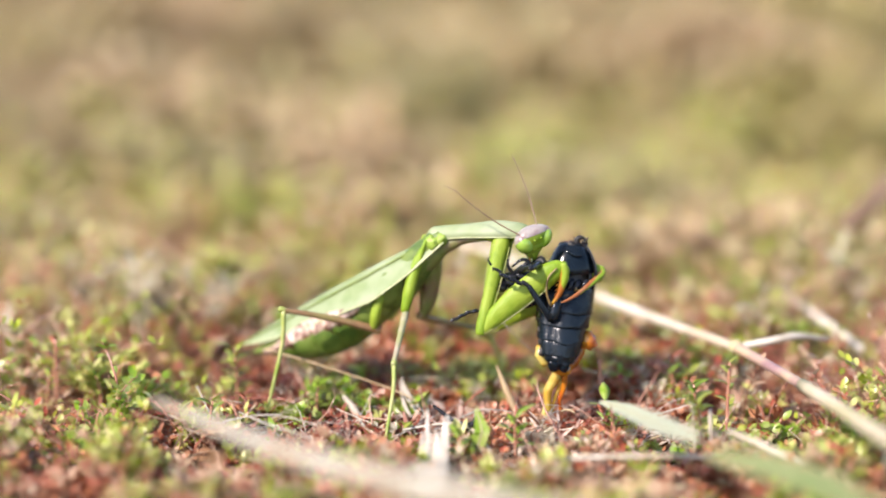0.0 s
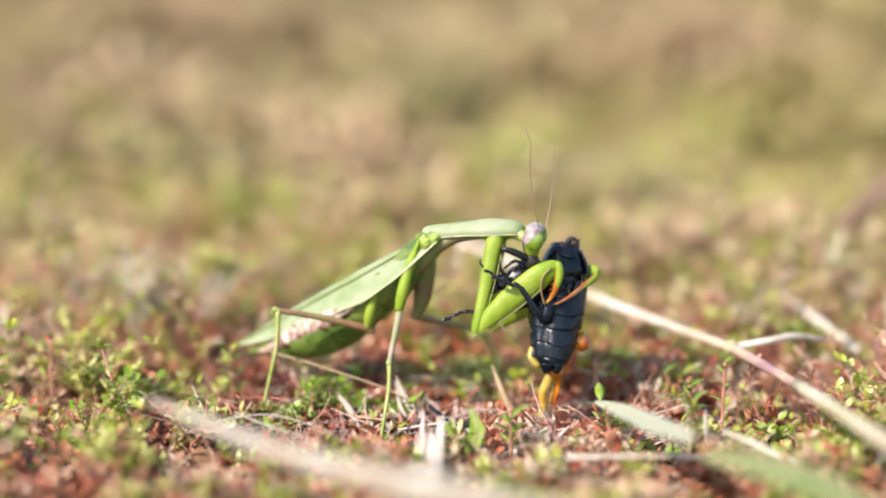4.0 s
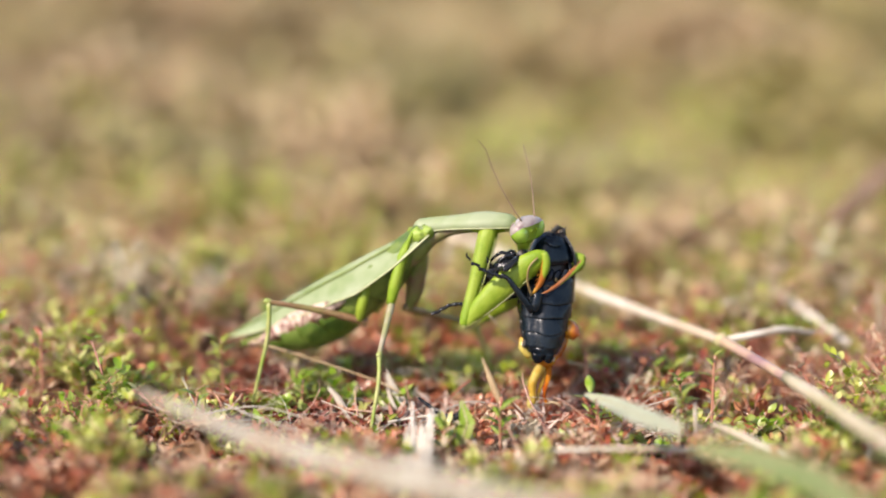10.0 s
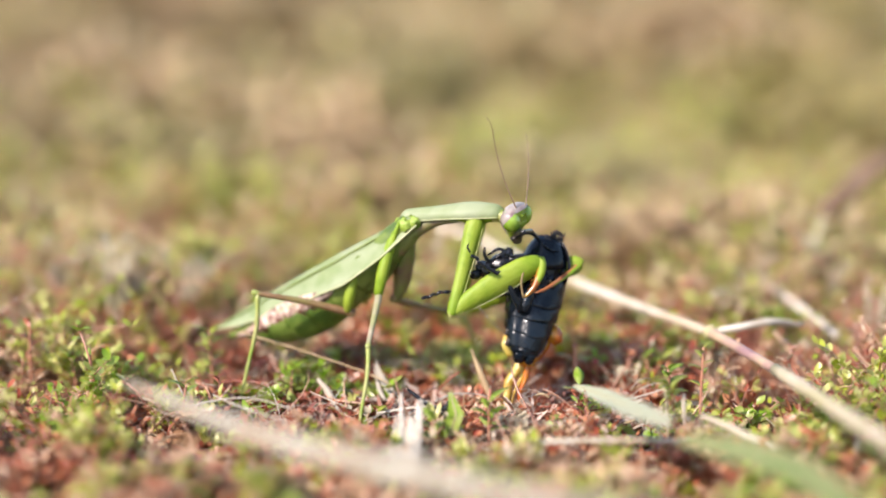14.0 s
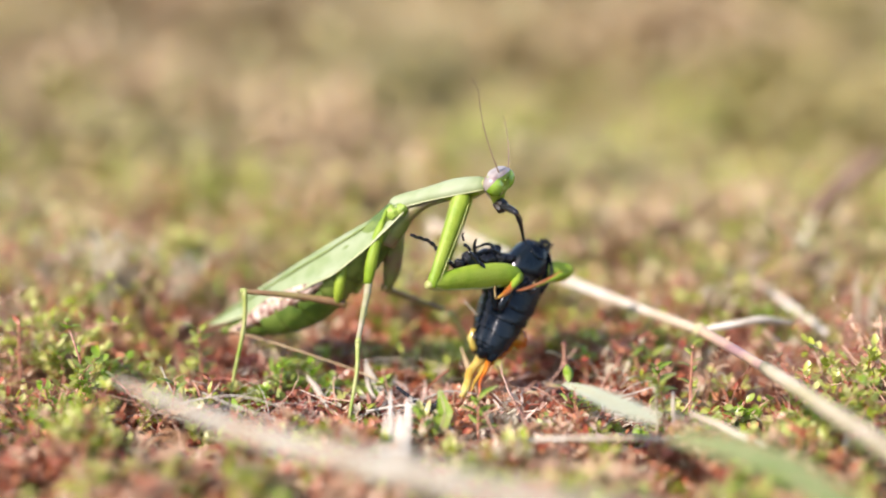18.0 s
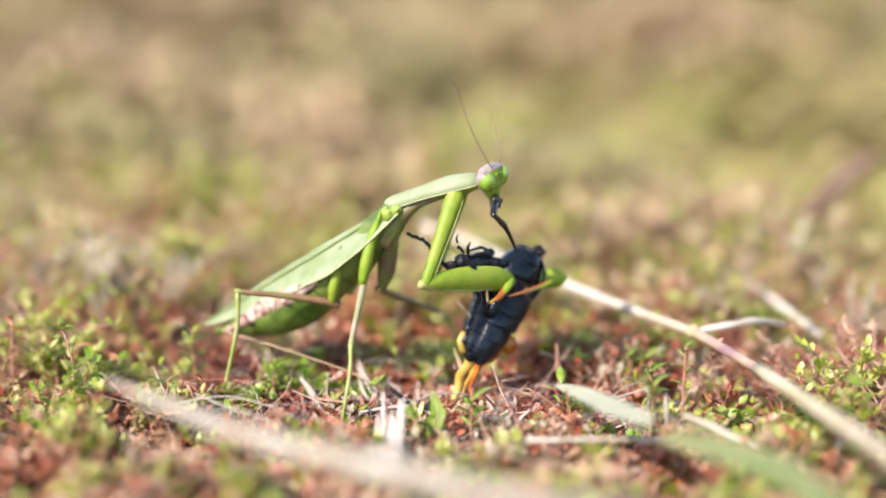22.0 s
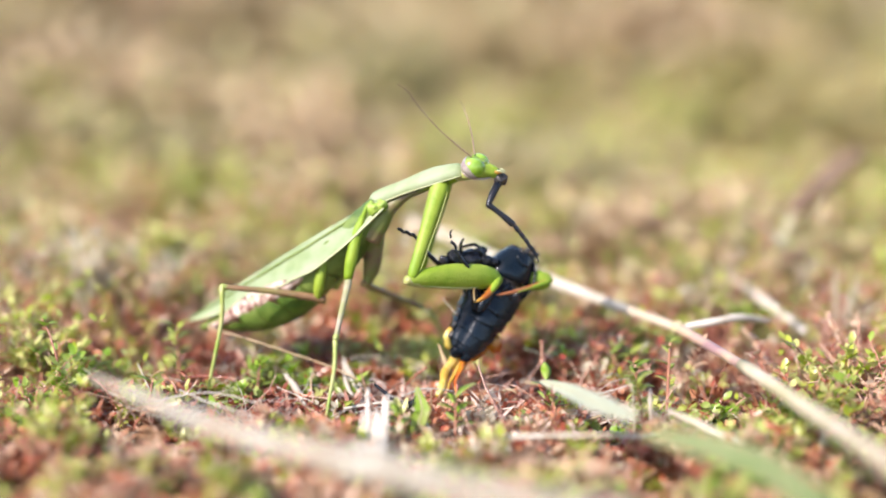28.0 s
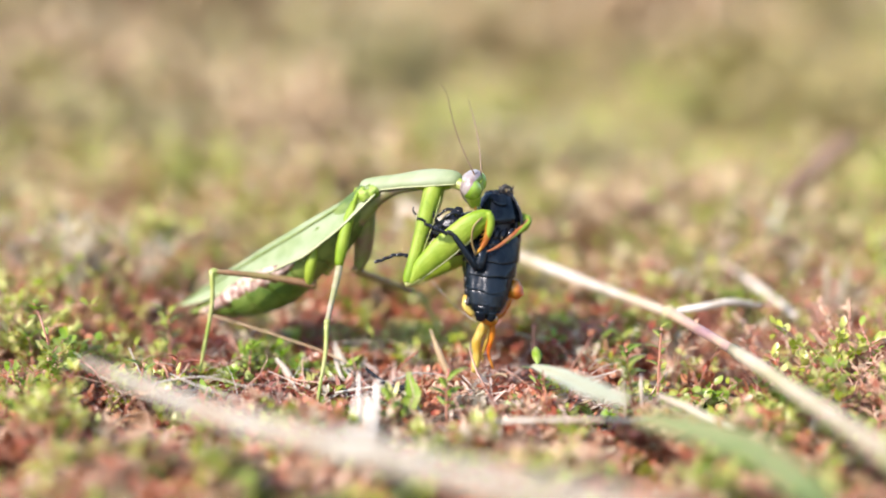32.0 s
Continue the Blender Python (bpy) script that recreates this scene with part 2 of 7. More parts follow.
def rough(bm, amount, size, seed=0.0):
    """Pushes points about by smooth noise, so that no form is too clean."""
    for v in bm.verts:
        v.co += noise.noise_vector(v.co * size + Vector((seed, seed * 1.7, 0))) * amount
    return bm


# ---- the mantis ----
M = {}


def build_mantis():
    root = thing("praying_mantis", "green praying mantis standing on the ground cover, eating a black beetle", "praying mantis")
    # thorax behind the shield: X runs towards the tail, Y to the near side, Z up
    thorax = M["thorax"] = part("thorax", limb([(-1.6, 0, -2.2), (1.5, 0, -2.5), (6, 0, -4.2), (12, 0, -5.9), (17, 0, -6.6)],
                                (1.6, 2.6, 3.1, 3.2, 2.6), (1.4, 2.2, 3.4, 4.2, 4.0), 16), SHADED_BELLY, root)
    part("wing_hinge", rough(ball((0.6, 1.8, -2.5), (1.8, 1.3, 1.4), u=22, v=14), 0.6, 1.4), KNUCKLE, thorax, "lumpy lime-green wing joint")
    part("wing_hinge", rough(ball((1.2, -1.5, -1.5), (2.0, 1.3, 1.0)), 0.4, 1.1), WING, thorax)
    part("wing_hinge", rough(ball((-1.2, 1.3, -2.9), (1.4, 1.2, 1.3), u=20, v=12), 0.5, 1.6), KNUCKLE, thorax)
    part("side_ridge", limb([(1.2, 2.4, -1.4), (3.6, 3.0, -3.4), (5.6, 3.4, -6.0)], (0.45, 0.5, 0.35), sides=8), LIME, thorax)
    # abdomen, ring by ring
    xs = [11, 17, 23, 29, 34.5, 39, 43, 46.5]
    low = [-8.2, -10.2, -11.9, -12.7, -11.7, -9.8, -7.4, -5.0]
    top = [-1.6, -1.4, -1.3, -1.3, -1.3, -1.3, -1.4, -1.8]
    wid = [3.6, 4.3, 4.7, 4.9, 4.6, 4.0, 3.1, 2.0]
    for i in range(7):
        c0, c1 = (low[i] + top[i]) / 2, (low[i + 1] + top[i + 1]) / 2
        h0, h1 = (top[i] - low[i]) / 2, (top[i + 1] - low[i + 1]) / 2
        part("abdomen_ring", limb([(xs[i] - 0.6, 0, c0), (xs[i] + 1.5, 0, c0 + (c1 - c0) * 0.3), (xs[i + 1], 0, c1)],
                                  (wid[i] * 0.93, (wid[i] + wid[i + 1]) / 2 * 1.02, wid[i + 1]), (h0 * 0.96, (h0 + h1) / 2 * 1.02, h1), 20), SHADED_BELLY, thorax)
    part("abdomen_tip", limb([(45.5, 0, -3.4), (48.5, 0, -3.0), (50.5, 0, -2.6)], (2.0, 1.3, 0.5), (1.5, 1.0, 0.4)), SHADED_BELLY, thorax)
    for s in (1, -1):
        # pale mottled side fold between wing and belly
        bm = bmesh.new()
        rows = []
        for k in range(25):
            u = k / 24
            x = 21 + 26 * u
            w = 5.0 - 2.5 * u ** 2 + 0.12 * math.sin(9 * u)
            z = -6.1 - 0.4 * math.sin(u * 3.1) + 2.2 * u
            h = 0.5 + 2.3 * math.sin(min(1, u * 1.15) * 3.0)
            rows.append([Vector((x, s * (w + 0.1), z + h)), Vector((x, s * (w + 0.35 + 0.15 * math.sin(k * 1.9)), z + 0.1)),
                         Vector((x, s * (w - 0.25), z - h * 0.9)), Vector((x, s * (w - 0.9), z))])
        part("side_fold", rings(bm, rows), PLEURA, thorax, "mottled pinkish side fold")
        # wing: a long roof-like blade, folded along its main vein
        us, vs = 44, 12
        front, back = [], []
        for i in range(us + 1):
            u = i / us
            x = 1.2 + 50.5 * u
            w = (2.8 + 4.9 * math.sin(min(1, u * 2.4) * 1.57)) * (1 - max(0, u - 0.30) ** 1.4 * 1.3) * max(0.05, 1 - max(0, (u - 0.86) / 0.14) ** 2) ** 0.5
            up, down = [], []
            for k in range(vs + 1):
                v = k / vs
                fold = -0.45 * math.exp(-((v - 0.36) / 0.05) ** 2)
                y = s * (0.15 + w * (0.62 * v + 0.18 * v * v))
                z = 0.75 - w * (0.16 * v + 0.66 * v ** 1.7) + fold + 0.10 * math.sin(u * 40 + v * 9) * v - 0.3 * u * u - 2.1 * (1 - u) ** 2.5
                p = Vector((x - 3.0 * v * (1 - u), y, z))
                up.append(p)
                down.append(p + Vector((0, -0.12 * s, -0.16)))
            front.append(up)
            back.append(down)
        bm = bmesh.new()
        rings(bm, [a + b[::-1] for a, b in zip(front, back)])
        wing = part("wing", bm, WING, thorax, "pale green leaf-like folded wing")
        edge = [front[i][vs] for i in range(0, us + 1, 4)]
        part("wing_margin", limb(edge, [0.2] * len(edge), sides=6, steps=2), CREAM, wing, "cream front edge of the wing")
        vein = [front[i][4] + Vector((0, 0, 0.28)) for i in range(0, us + 1, 4)]
        part("wing_vein", limb(vein, [0.26] * len(vein), sides=6, steps=2), VEIN, wing)
    # hip joints of the walking legs
    part("mid_hip", limb([(3.0, 2.0, -2.6), (6.0, 3.2, -5.0), (9.2, 4.7, -8.4), (12.1, 5.6, -11.6)], (0.8, 1.1, 1.25, 0.9)), LIME, thorax)
    part("mid_hip", limb([(2.4, -1.0, -3.2), (6.0, -2.4, -7.0), (9.8, -3.2, -11.4), (13.2, -2.8, -14.4)], (2.0, 2.4, 1.9, 0.9)), OLIVE, thorax)
    part("hind_hip", limb([(15.5, 3.4, -5.5), (18.5, 4.6, -9.0), (21.0, 3.8, -11.2)], (1.1, 1.15, 0.8)), LIME, thorax)
    part("hind_hip", limb([(15.5, -3.4, -5.5), (18.5, -5.2, -9.0), (21.0, -3.8, -11.2)], (1.6, 1.7, 1.1)), LEG_GREEN, thorax)

    # shield and throat: X runs towards the head, Y to the far side
    pro = M["prothorax"] = part("prothorax", limb([(-1.8, 0, -2.2), (3, 0, -1.6), (9, 0, -1.3), (14, 0, -1.9), (18.0, 0, -1.6), (19.4, 0, -1.6)],
                                (1.4, 0.8, 0.8, 1.8, 1.4, 1.0), (1.1, 0.7, 0.7, 1.5, 1.4, 1.0), 14), LIME, root)
    part("throat", limb([(-3.6, 0, -8.2), (-0.8, 0, -5.8), (3.0, 0, -3.3), (7.5, 0, -2.3), (12.4, 0, -2.4)], (2.2, 2.3, 1.8, 1.2, 0.5), (2.3, 2.3, 1.6, 0.8, 0.4), 14), OLIVE, pro)
    loops, rims = [], {1: [], -1: []}
    for i in range(29):
        u = i / 28
        x = -1.0 + 21.6 * u
        end = min(1, (u * 14) ** 0.5, ((1 - u) * 12) ** 0.5)
        w = (1.75 + 0.95 * math.exp(-((u - 0.66) / 0.24) ** 2) + 0.2 * u) * end
        h = (2.15 + 0.5 * math.exp(-((u - 0.66) / 0.34) ** 2)) * (0.55 + 0.45 * end) + 0.12 * math.sin(u * 11)
        z0 = -2.0 + 0.5 * math.sin(u * 3.0)
        arc = [Vector((x, w * math.cos(a), z0 + h * math.sin(a) ** 0.8 * (1 + 0.07 * math.cos(4 * a)))) for a in (math.pi * k / 14 for k in range(15))]
        inner = [Vector((p.x, p.y * 0.9, p.z - 0.22)) for p in arc[::-1]]
        loops.append(arc + inner)
        rims[1].append(arc[0]), rims[-1].append(arc[-1])
    shield = part("shield", rings(bmesh.new(), loops), WING, pro, "long pale green neck shield")
    for s in (1, -1):
        part("shield_rim", limb(rims[s][::2], [0.12] * 15, sides=6, steps=2), CREAM, shield, "cream rim")
        bm = bmesh.new()
        for k in range(2, 27):
            p = rims[s][k]
            spike(bm, p, p + Vector((0, 0.28 * s, -0.05)), 0.09, 4)
        part("rim_teeth", bm, CREAM, shield)
    M["neck"] = part("neck", rough(limb([(-2.2, 0, -0.2), (0, 0, 0), (2.2, 0, 0.1), (4.2, 0, 0)], (1.5, 1.4, 1.2, 1.0), (1.5, 1.4, 1.2, 1.0)), 0.25, 1.4), LEG_GREEN, root)

    # head: X ahead, Z to the crown, mouth at the bottom
    prof = [(3.15, 0.7, 0.4), (2.95, 2.2, 1.1), (2.4, 3.1, 1.7), (1.4, 3.55, 2.0), (0.2, 3.45, 2.0), (-0.9, 2.9, 1.8), (-2.0, 2.0, 1.45), (-3.0, 1.3, 1.1), (-3.9, 0.9, 0.8)]

    def face(rows):
        return [[Vector((d * math.sin(a) * (0.85 if math.sin(a) > 0 else 1.15), w * math.cos(a), z)) for a in (2 * math.pi * k / 24 for k in range(24))]
                for z, w, d in rows]
    head = M["head"] = part("head", rings(bmesh.new(), face(prof)), LIME, root)
    bm = rings(bmesh.new(), face([(3.23, 0.7, 0.47), (3.03, 2.25, 1.17), (2.5, 3.1, 1.76), (2.1, 3.3, 1.86), (1.8, 3.0, 1.7)]))
    for v in bm.verts:
        if v.co.z < 2.2 and v.co.x < 0:
            v.co.z -= 2.0
    bmesh.ops.bisect_plane(bm, geom=bm.verts[:] + bm.edges[:] + bm.faces[:], plane_co=(0.35, 0, 2.05), plane_no=(0.48, 0, -0.88), clear_outer=True)
    part("crown", bm, LILAC, head, "lilac crown of the head")
    for s in (1, -1):
        lean = Matrix.Rotation(radians(-24 * s), 4, "X")
        part("eye", ball((0.15, 2.2 * s, 0.45), (1.95, 1.6, 2.2), turn=lean, u=24, v=16), EYE, head, "large oval green eye")
        bm = ball((0.09, 2.215 * s, 0.49), (1.96, 1.61, 2.21), turn=lean, u=24, v=16)
        bmesh.ops.bisect_plane(bm, geom=bm.verts[:] + bm.edges[:] + bm.faces[:], plane_co=(-0.5, 0, 1.0), plane_no=(0.80, -0.12 * s, -0.59), clear_outer=True)
        part("eye_cap", bm, LILAC, head, "lilac upper rim of the eye")
        part("palp", limb([(0.5, 0.5 * s, -3.4), (0.9, 0.8 * s, -4.3), (0.7, 0.7 * s, -5.2)], (0.16, 0.15, 0.09), sides=6), CREAM, head)
        part("jaw", limb([(0.2, 0.75 * s, -3.0), (0.35, 0.6 * s, -3.9), (0.4, 0.15 * s, -4.6)], (0.35, 0.35, 0.12), sides=8), AMBER, head)
        part("feeler_socket", ball((1.7, 0.75 * s, 1.6), (0.24, 0.26, 0.24), u=10, v=6), LIME, head)
        part("cheek_band", limb([(-1.45, 2.3 * s, 2.2), (-1.85, 2.5 * s, 1.0), (-1.8, 2.2 * s, -0.4), (-1.5, 1.5 * s, -1.8), (-0.9, 0.9 * s, -3.0)], (0.2, 0.24, 0.24, 0.2, 0.12), sides=8), LILAC, head, "pale lilac band behind the eye")
    part("face_plate", limb([(1.5, 0, 0.4), (1.65, 0, -0.4), (1.3, 0, -1.3)], (1.2, 1.5, 0.9), (0.15, 0.22, 0.15)), LIME, head)
    part("lip", limb([(1.0, 0, -1.4), (0.95, 0, -2.6), (0.7, 0, -3.9)], (0.75, 0.75, 0.35), (0.35, 0.4, 0.25)), LIME, head)
    for ob in (head, *head.children):
        ob.data.transform(Matrix.Diagonal((1.03, 1.05, 1.03, 1)))
    for name, n, bend in (("antenna_near", 21.5, -1.0), ("antenna_far", 19.0, 0.6)):
        k = 9
        pts = [(n * i / k, 0, bend * math.sin(3.14 * i / k)) for i in range(k + 1)]
        pts[-1] = (n * 1.0, 0, -0.9 if bend < 0 else 0.0)
        M[name] = part("antenna", limb(pts, [0.17 - 0.09 * i / k for i in range(k + 1)], sides=6), FEELER, root, "thin brown feeler")

    # grasping forelegs
    for side, s in (("near", -1), ("far", 1)):
        lcx = 19.0 if side == "near" else 21.0
        coxa = M["coxa_" + side] = part("foreleg_coxa", limb([(-0.8, 0, 0.2), (1.5, 0, 0.1), (6, 0, 0), (12, 0, 0), (lcx - 1.5, 0, -0.1), (lcx + 0.6, 0, 0)],
                                        (1.1, 1.4, 1.3, 1.1, 1.0, 0.75), (1.6, 1.85, 1.6, 1.3, 1.15, 0.9), 14), LIME, root)
        bm = limb([(1.2, s * 0.7, 1.95), (7, s * 0.6, 1.85), (13, s * 0.5, 1.45), (lcx - 1, s * 0.4, 1.2)], (0.1, 0.1, 0.09, 0.07), sides=6)
        for k in range(17):
            x = 1.8 + k * 0.9
            spike(bm, (x, s * 0.6, 1.95 - 0.035 * x), (x + 0.15, s * 0.75, 2.35 - 0.035 * x), 0.1, 4)
        part("coxa_ridge", bm, LEG_GREEN, coxa, "toothed pale green ridge")
        part("coxa_ridge", limb([(1.0, s * 0.9, -1.4), (8, s * 0.8, -1.3), (lcx - 2, s * 0.6, -1.1)], (0.07, 0.07, 0.06), sides=6), LEG_GREEN, coxa)
        lf = 20.5 if side == "near" else 27.0
        fem = M["femur_" + side] = part("foreleg_femur", limb([(-1.0, 0, -0.9), (0.6, 0, -0.7), (4, 0, -0.2), (9.5, 0, 0.1), (15.5, 0, 0.1), (lf - 2.0, 0, -0.2), (lf + 0.2, 0, -0.9)],
                                        (0.8, 1.0, 1.35, 1.6, 1.55, 1.4, 0.8), (0.9, 1.25, 2.15, 2.65, 2.6, 2.1, 1.1), 16), LIME, root)
        part("femur_keel", limb([(1, s * 0.55, -1.7), (6, s * 1.1, -1.9), (12, s * 1.2, -2.0), (lf - 4, s * 0.9, -1.7)], (0.06, 0.06, 0.06, 0.05), sides=6), CREAM, fem)
        part("trochanter", limb([(-1.5, 0, -0.6), (1.0, 0, -1.4), (3.6, 0, -1.7)], (0.9, 0.9, 0.4), (0.9, 0.8, 0.4)), LEG_GREEN, fem)
        for k in range(7):
            x = 8.5 + k * 1.6
            bm = bmesh.new()
            spike(bm, (x, -s * 0.7, -2.0), (x + 0.5, -s * 1.0, -3.2 - 0.3 * (k % 2)), 0.2, 6)
            part("spine", bm, AMBER, fem)
        lt, thin = (7.7, 0.86) if side == "near" else (13.0, 0.62)
        tib = M["tibia_" + side] = part("foreleg_tibia", limb([(-0.6, 0, 0.3), (1.2, 0, 0.75), (4, 0, 0.8), (lt * 0.72, 0, 0.55), (lt - 0.6, 0, -0.1), (lt + 0.3, 0, -0.7)],
                                        [k * thin for k in (0.65, 0.75, 0.7, 0.6, 0.42, 0.08)], [k * thin for k in (0.75, 0.9, 0.8, 0.65, 0.42, 0.08)], 12), AMBER if side == "near" else ROSE, root, "amber-coloured curved claw" if side == "near" else "thin rosy amber claw")
        part("tibia_back", limb([(-0.9, s * 0.1, 0.0), (0.4, s * 0.1, 0.75), (2.2, s * 0.1, 1.0), (lt * 0.68, s * 0.1, 0.85)], [k * thin for k in (0.7, 0.9, 0.88, 0.3)], [k * thin for k in (0.7, 0.95, 0.95, 0.3)]), LIME, tib)
        for k in range(5):
            bm = bmesh.new()
            x = 1.8 + k * (lt - 3) / 5
            spike(bm, (x, 0.35, 0.0), (x + 0.6, 0.5, -0.5), 0.13, 6)
            part("spine", bm, AMBER, tib)
        bm = limb([(0.3, s * 0.6, -1.0), (2.5, s * 0.8, -2.3), (5.5, s * 0.8, -2.0), (8.0, s * 0.4, -0.6)], (0.22, 0.2, 0.2, 0.26), sides=7)
        part("tarsus", bm, BROWN_LEG, tib, "thin brown foot")

    # walking legs
    def shin(name, n, r, material, bow=0.5):
        ob = part(name, limb([(-0.3, 0, 0), (n * 0.3, 0, bow), (n * 0.72, 0, bow * 0.4), (n, 0, 0)], (r * 1.25, r, r * 0.85, r * 0.5), sides=9), material, root)
        for k in range(4):
            x = n * (0.25 + 0.17 * k)
            bm = bmesh.new()
            spike(bm, (x, 0, bow * 0.6 - r * 0.5), (x + 0.6, 0.1, bow * 0.6 - r * 2.2), 0.08, 4)
            part("spur", bm, material, ob)
        return ob
    M["mid_femur_near"] = part("walking_femur", limb([(-1.2, 0, 0), (1.5, 0, 0.2), (8, 0, 0.1), (14.4, 0, 0), (15.5, 0, 0.0)], (0.75, 0.75, 0.6, 0.5, 0.45), sides=10), GREY_LEG, root, "greyish tan thigh")
    part("knee", ball((14.9, 0, 0), (0.75, 0.62, 0.62), u=12, v=8), LEG_GREEN, M["mid_femur_near"])
    M["mid_tibia_near"] = shin("walking_tibia", 17.0, 0.42, LEG_GREEN)
    M["hind_femur_near"] = part("walking_femur", limb([(-1.5, 0, -0.2), (2, 0, 0), (10, 0, 0.3), (17.5, 0, 0.1), (19.6, 0, 0)], (0.95, 0.8, 0.65, 0.55, 0.5), sides=10), BROWN_LEG, root, "brownish thigh")
    part("knee", ball((19.4, 0, 0.1), (0.9, 0.6, 0.65), u=12, v=8), LEG_GREEN, M["hind_femur_near"])
    M["hind_tibia_near"] = shin("walking_tibia", 22.0, 0.45, LEG_GREEN, 0.9)
    M["mid_femur_far"] = part("walking_femur", limb([(-1.2, 0, 0), (2, 0, -0.2), (9, 0, -0.1), (16.3, 0, 0)], (0.85, 0.75, 0.6, 0.5), sides=10), BROWN_LEG, root, "brownish thigh")
    part("knee", ball((16.0, 0, 0), (0.8, 0.6, 0.6), u=12, v=8), LEG_GREEN, M["mid_femur_far"])
    M["mid_tibia_far"] = shin("walking_tibia", 17.0, 0.5, LEG_GREEN, 1.0)
    # resting feet
    for tip, way in (((-11.5, -23.6, 1.5), (0.2, -0.6)), ((-36.1, -6.0, 2.5), (-0.7, -0.3)), ((13.6, 15.5, 2.0), (0.8, 0.2))):
        x, y, z = tip
        part("foot", limb([(x, y, z + 0.3), (x + 1.6 * way[0], y + 1.6 * way[1], z - 0.2), (x + 3.6 * way[0], y + 3.6 * way[1], z - 0.5)], (0.22, 0.2, 0.14), sides=7), BROWN_LEG, root)
    return root


mantis = build_mantis()


# ---- the beetle in its claws ----


def build_beetle():
    root = thing("black_beetle", "half-eaten blue-black beetle without a head, held upright by the mantis", "beetle")
    M["beetle"] = root
    # plated abdomen, Z from the tip upwards; each plate laps over the one below with a thin step
    zs = [0.9, 2.4, 5.3, 8.4, 11.4, 16.6]
    wid = [3.1, 3.9, 4.7, 5.3, 5.7, 6.1]
    dep = [3.3, 4.2, 4.9, 5.1, 5.2, 5.2]

    def square(a, p):
        c, n = math.cos(a), math.sin(a)
        return math.copysign(abs(c) ** p, c), math.copysign(abs(n) ** p, n)
    for i in range(5):
        loops = []
        for u, f in ((-0.10, 0.93), (-0.09, 1.015), (-0.06, 1.034), (0.04, 1.036), (0.3, 1.017), (0.7, 0.994), (1.0, 0.975), (1.08, 0.94)):
            uc = min(1, max(0, u))
            w = (wid[i] + (wid[i + 1] - wid[i]) * uc) * f
            d = (dep[i] + (dep[i + 1] - dep[i]) * uc) * f
            ring = []
            for k in range(56):
                c, n = square(2 * math.pi * k / 56 + 0.03, 0.82)
                z = zs[i] + (zs[i + 1] - zs[i]) * u + 0.5 * (abs(c) ** 2 - 0.4) + 0.14 * math.sin(c * 5 + i * 2.1)
                # a flat facet beside the middle line of the belly
                flat = 0.5 * math.exp(-((c + 0.42) / 0.2) ** 2) if n < 0 else 0
                ring.append(Vector((w * c, d * n + flat - 3.0 * (1 - z / 15.2), z)))
            loops.append(ring)
        part("abdomen_plate", rough(rough(rings(bmesh.new(), loops), 0.22, 0.4, i * 3.1), 0.07, 1.5, i), BLUEBLACK, root, "satin blue-black abdominal ring")
    part("abdomen_tip", rough(limb([(-0.2, -2.9, 2.2), (-0.1, -3.1, 0.9), (0.1, -3.2, -0.4), (0.2, -3.2, -0.9)], (3.0, 2.7, 2.0, 0.9), (3.0, 2.7, 1.9, 0.9), 10), 0.2, 0.9), BLACK, root)
    for x0, x1, z0, z1 in ((-2.1, 0.2, 0.9, -0.9), (0.3, 2.2, 1.0, -0.8)):
        part("tip_plate", rough(limb([((x0 + x1) / 2, -5.9, z0), ((x0 + x1) / 2, -5.6, (z0 + z1) / 2), ((x0 + x1) / 2 * 0.9, -5.0, z1)], ((x1 - x0) * 0.5, (x1 - x0) * 0.48, (x1 - x0) * 0.36), (0.45, 0.5, 0.4), 10, lateral=(1, 0, 0)), 0.1, 1.3, x0), BLUEBLACK, root)
    for k in range(6):
        part("side_plate", rough(ball((-3.7 - 0.34 * k, -4.6 + 0.55 * k, 2.6 + 2.1 * k), (0.6, 0.6, 0.95), u=12, v=8), 0.15, 1.7, k), PITCH, root)
    # sunken breast, and the shield open towards the belly
    part("breast", rough(limb([(0.0, 0, 13.6), (0.3, 0.3, 16.5), (0.6, 0.3, 20.5)], (5.5, 4.8, 4.0), (4.8, 4.0, 3.6), 24), 0.3, 0.7), PITCH, root)
    part("wing_stub", rough(limb([(4.4, 0.4, 14.5), (4.6, 0.4, 17.0), (4.2, 0.4, 20.0)], (3.4, 3.6, 3.0), (0.9, 0.9, 0.8), 12), 0.2, 0.8), PITCH, root)
    loops = []
    for z, w, d in ((18.6, 4.4, 3.6), (18.1, 5.0, 4.5), (18.3, 5.2, 4.9), (19.4, 5.1, 4.9), (21.2, 4.5, 4.5), (22.8, 3.8, 3.9), (24.0, 3.1, 3.2), (24.6, 2.4, 2.4), (24.0, 1.8, 1.8)):
        ring = []
        for k in range(40):
            c, n = square(2 * math.pi * k / 40, 0.9)
            ring.append(Vector((w * c * (1.0 + 0.04 * c) + 0.15, d * n, z + 0.9 * c * (25 - z) / 6 - 0.25 * n)))
        loops.append(ring)
    shield = part("shield", rough(rings(bmesh.new(), loops), 0.16, 0.5), POLISHED, root, "blue-black neck shield, open towards the belly")
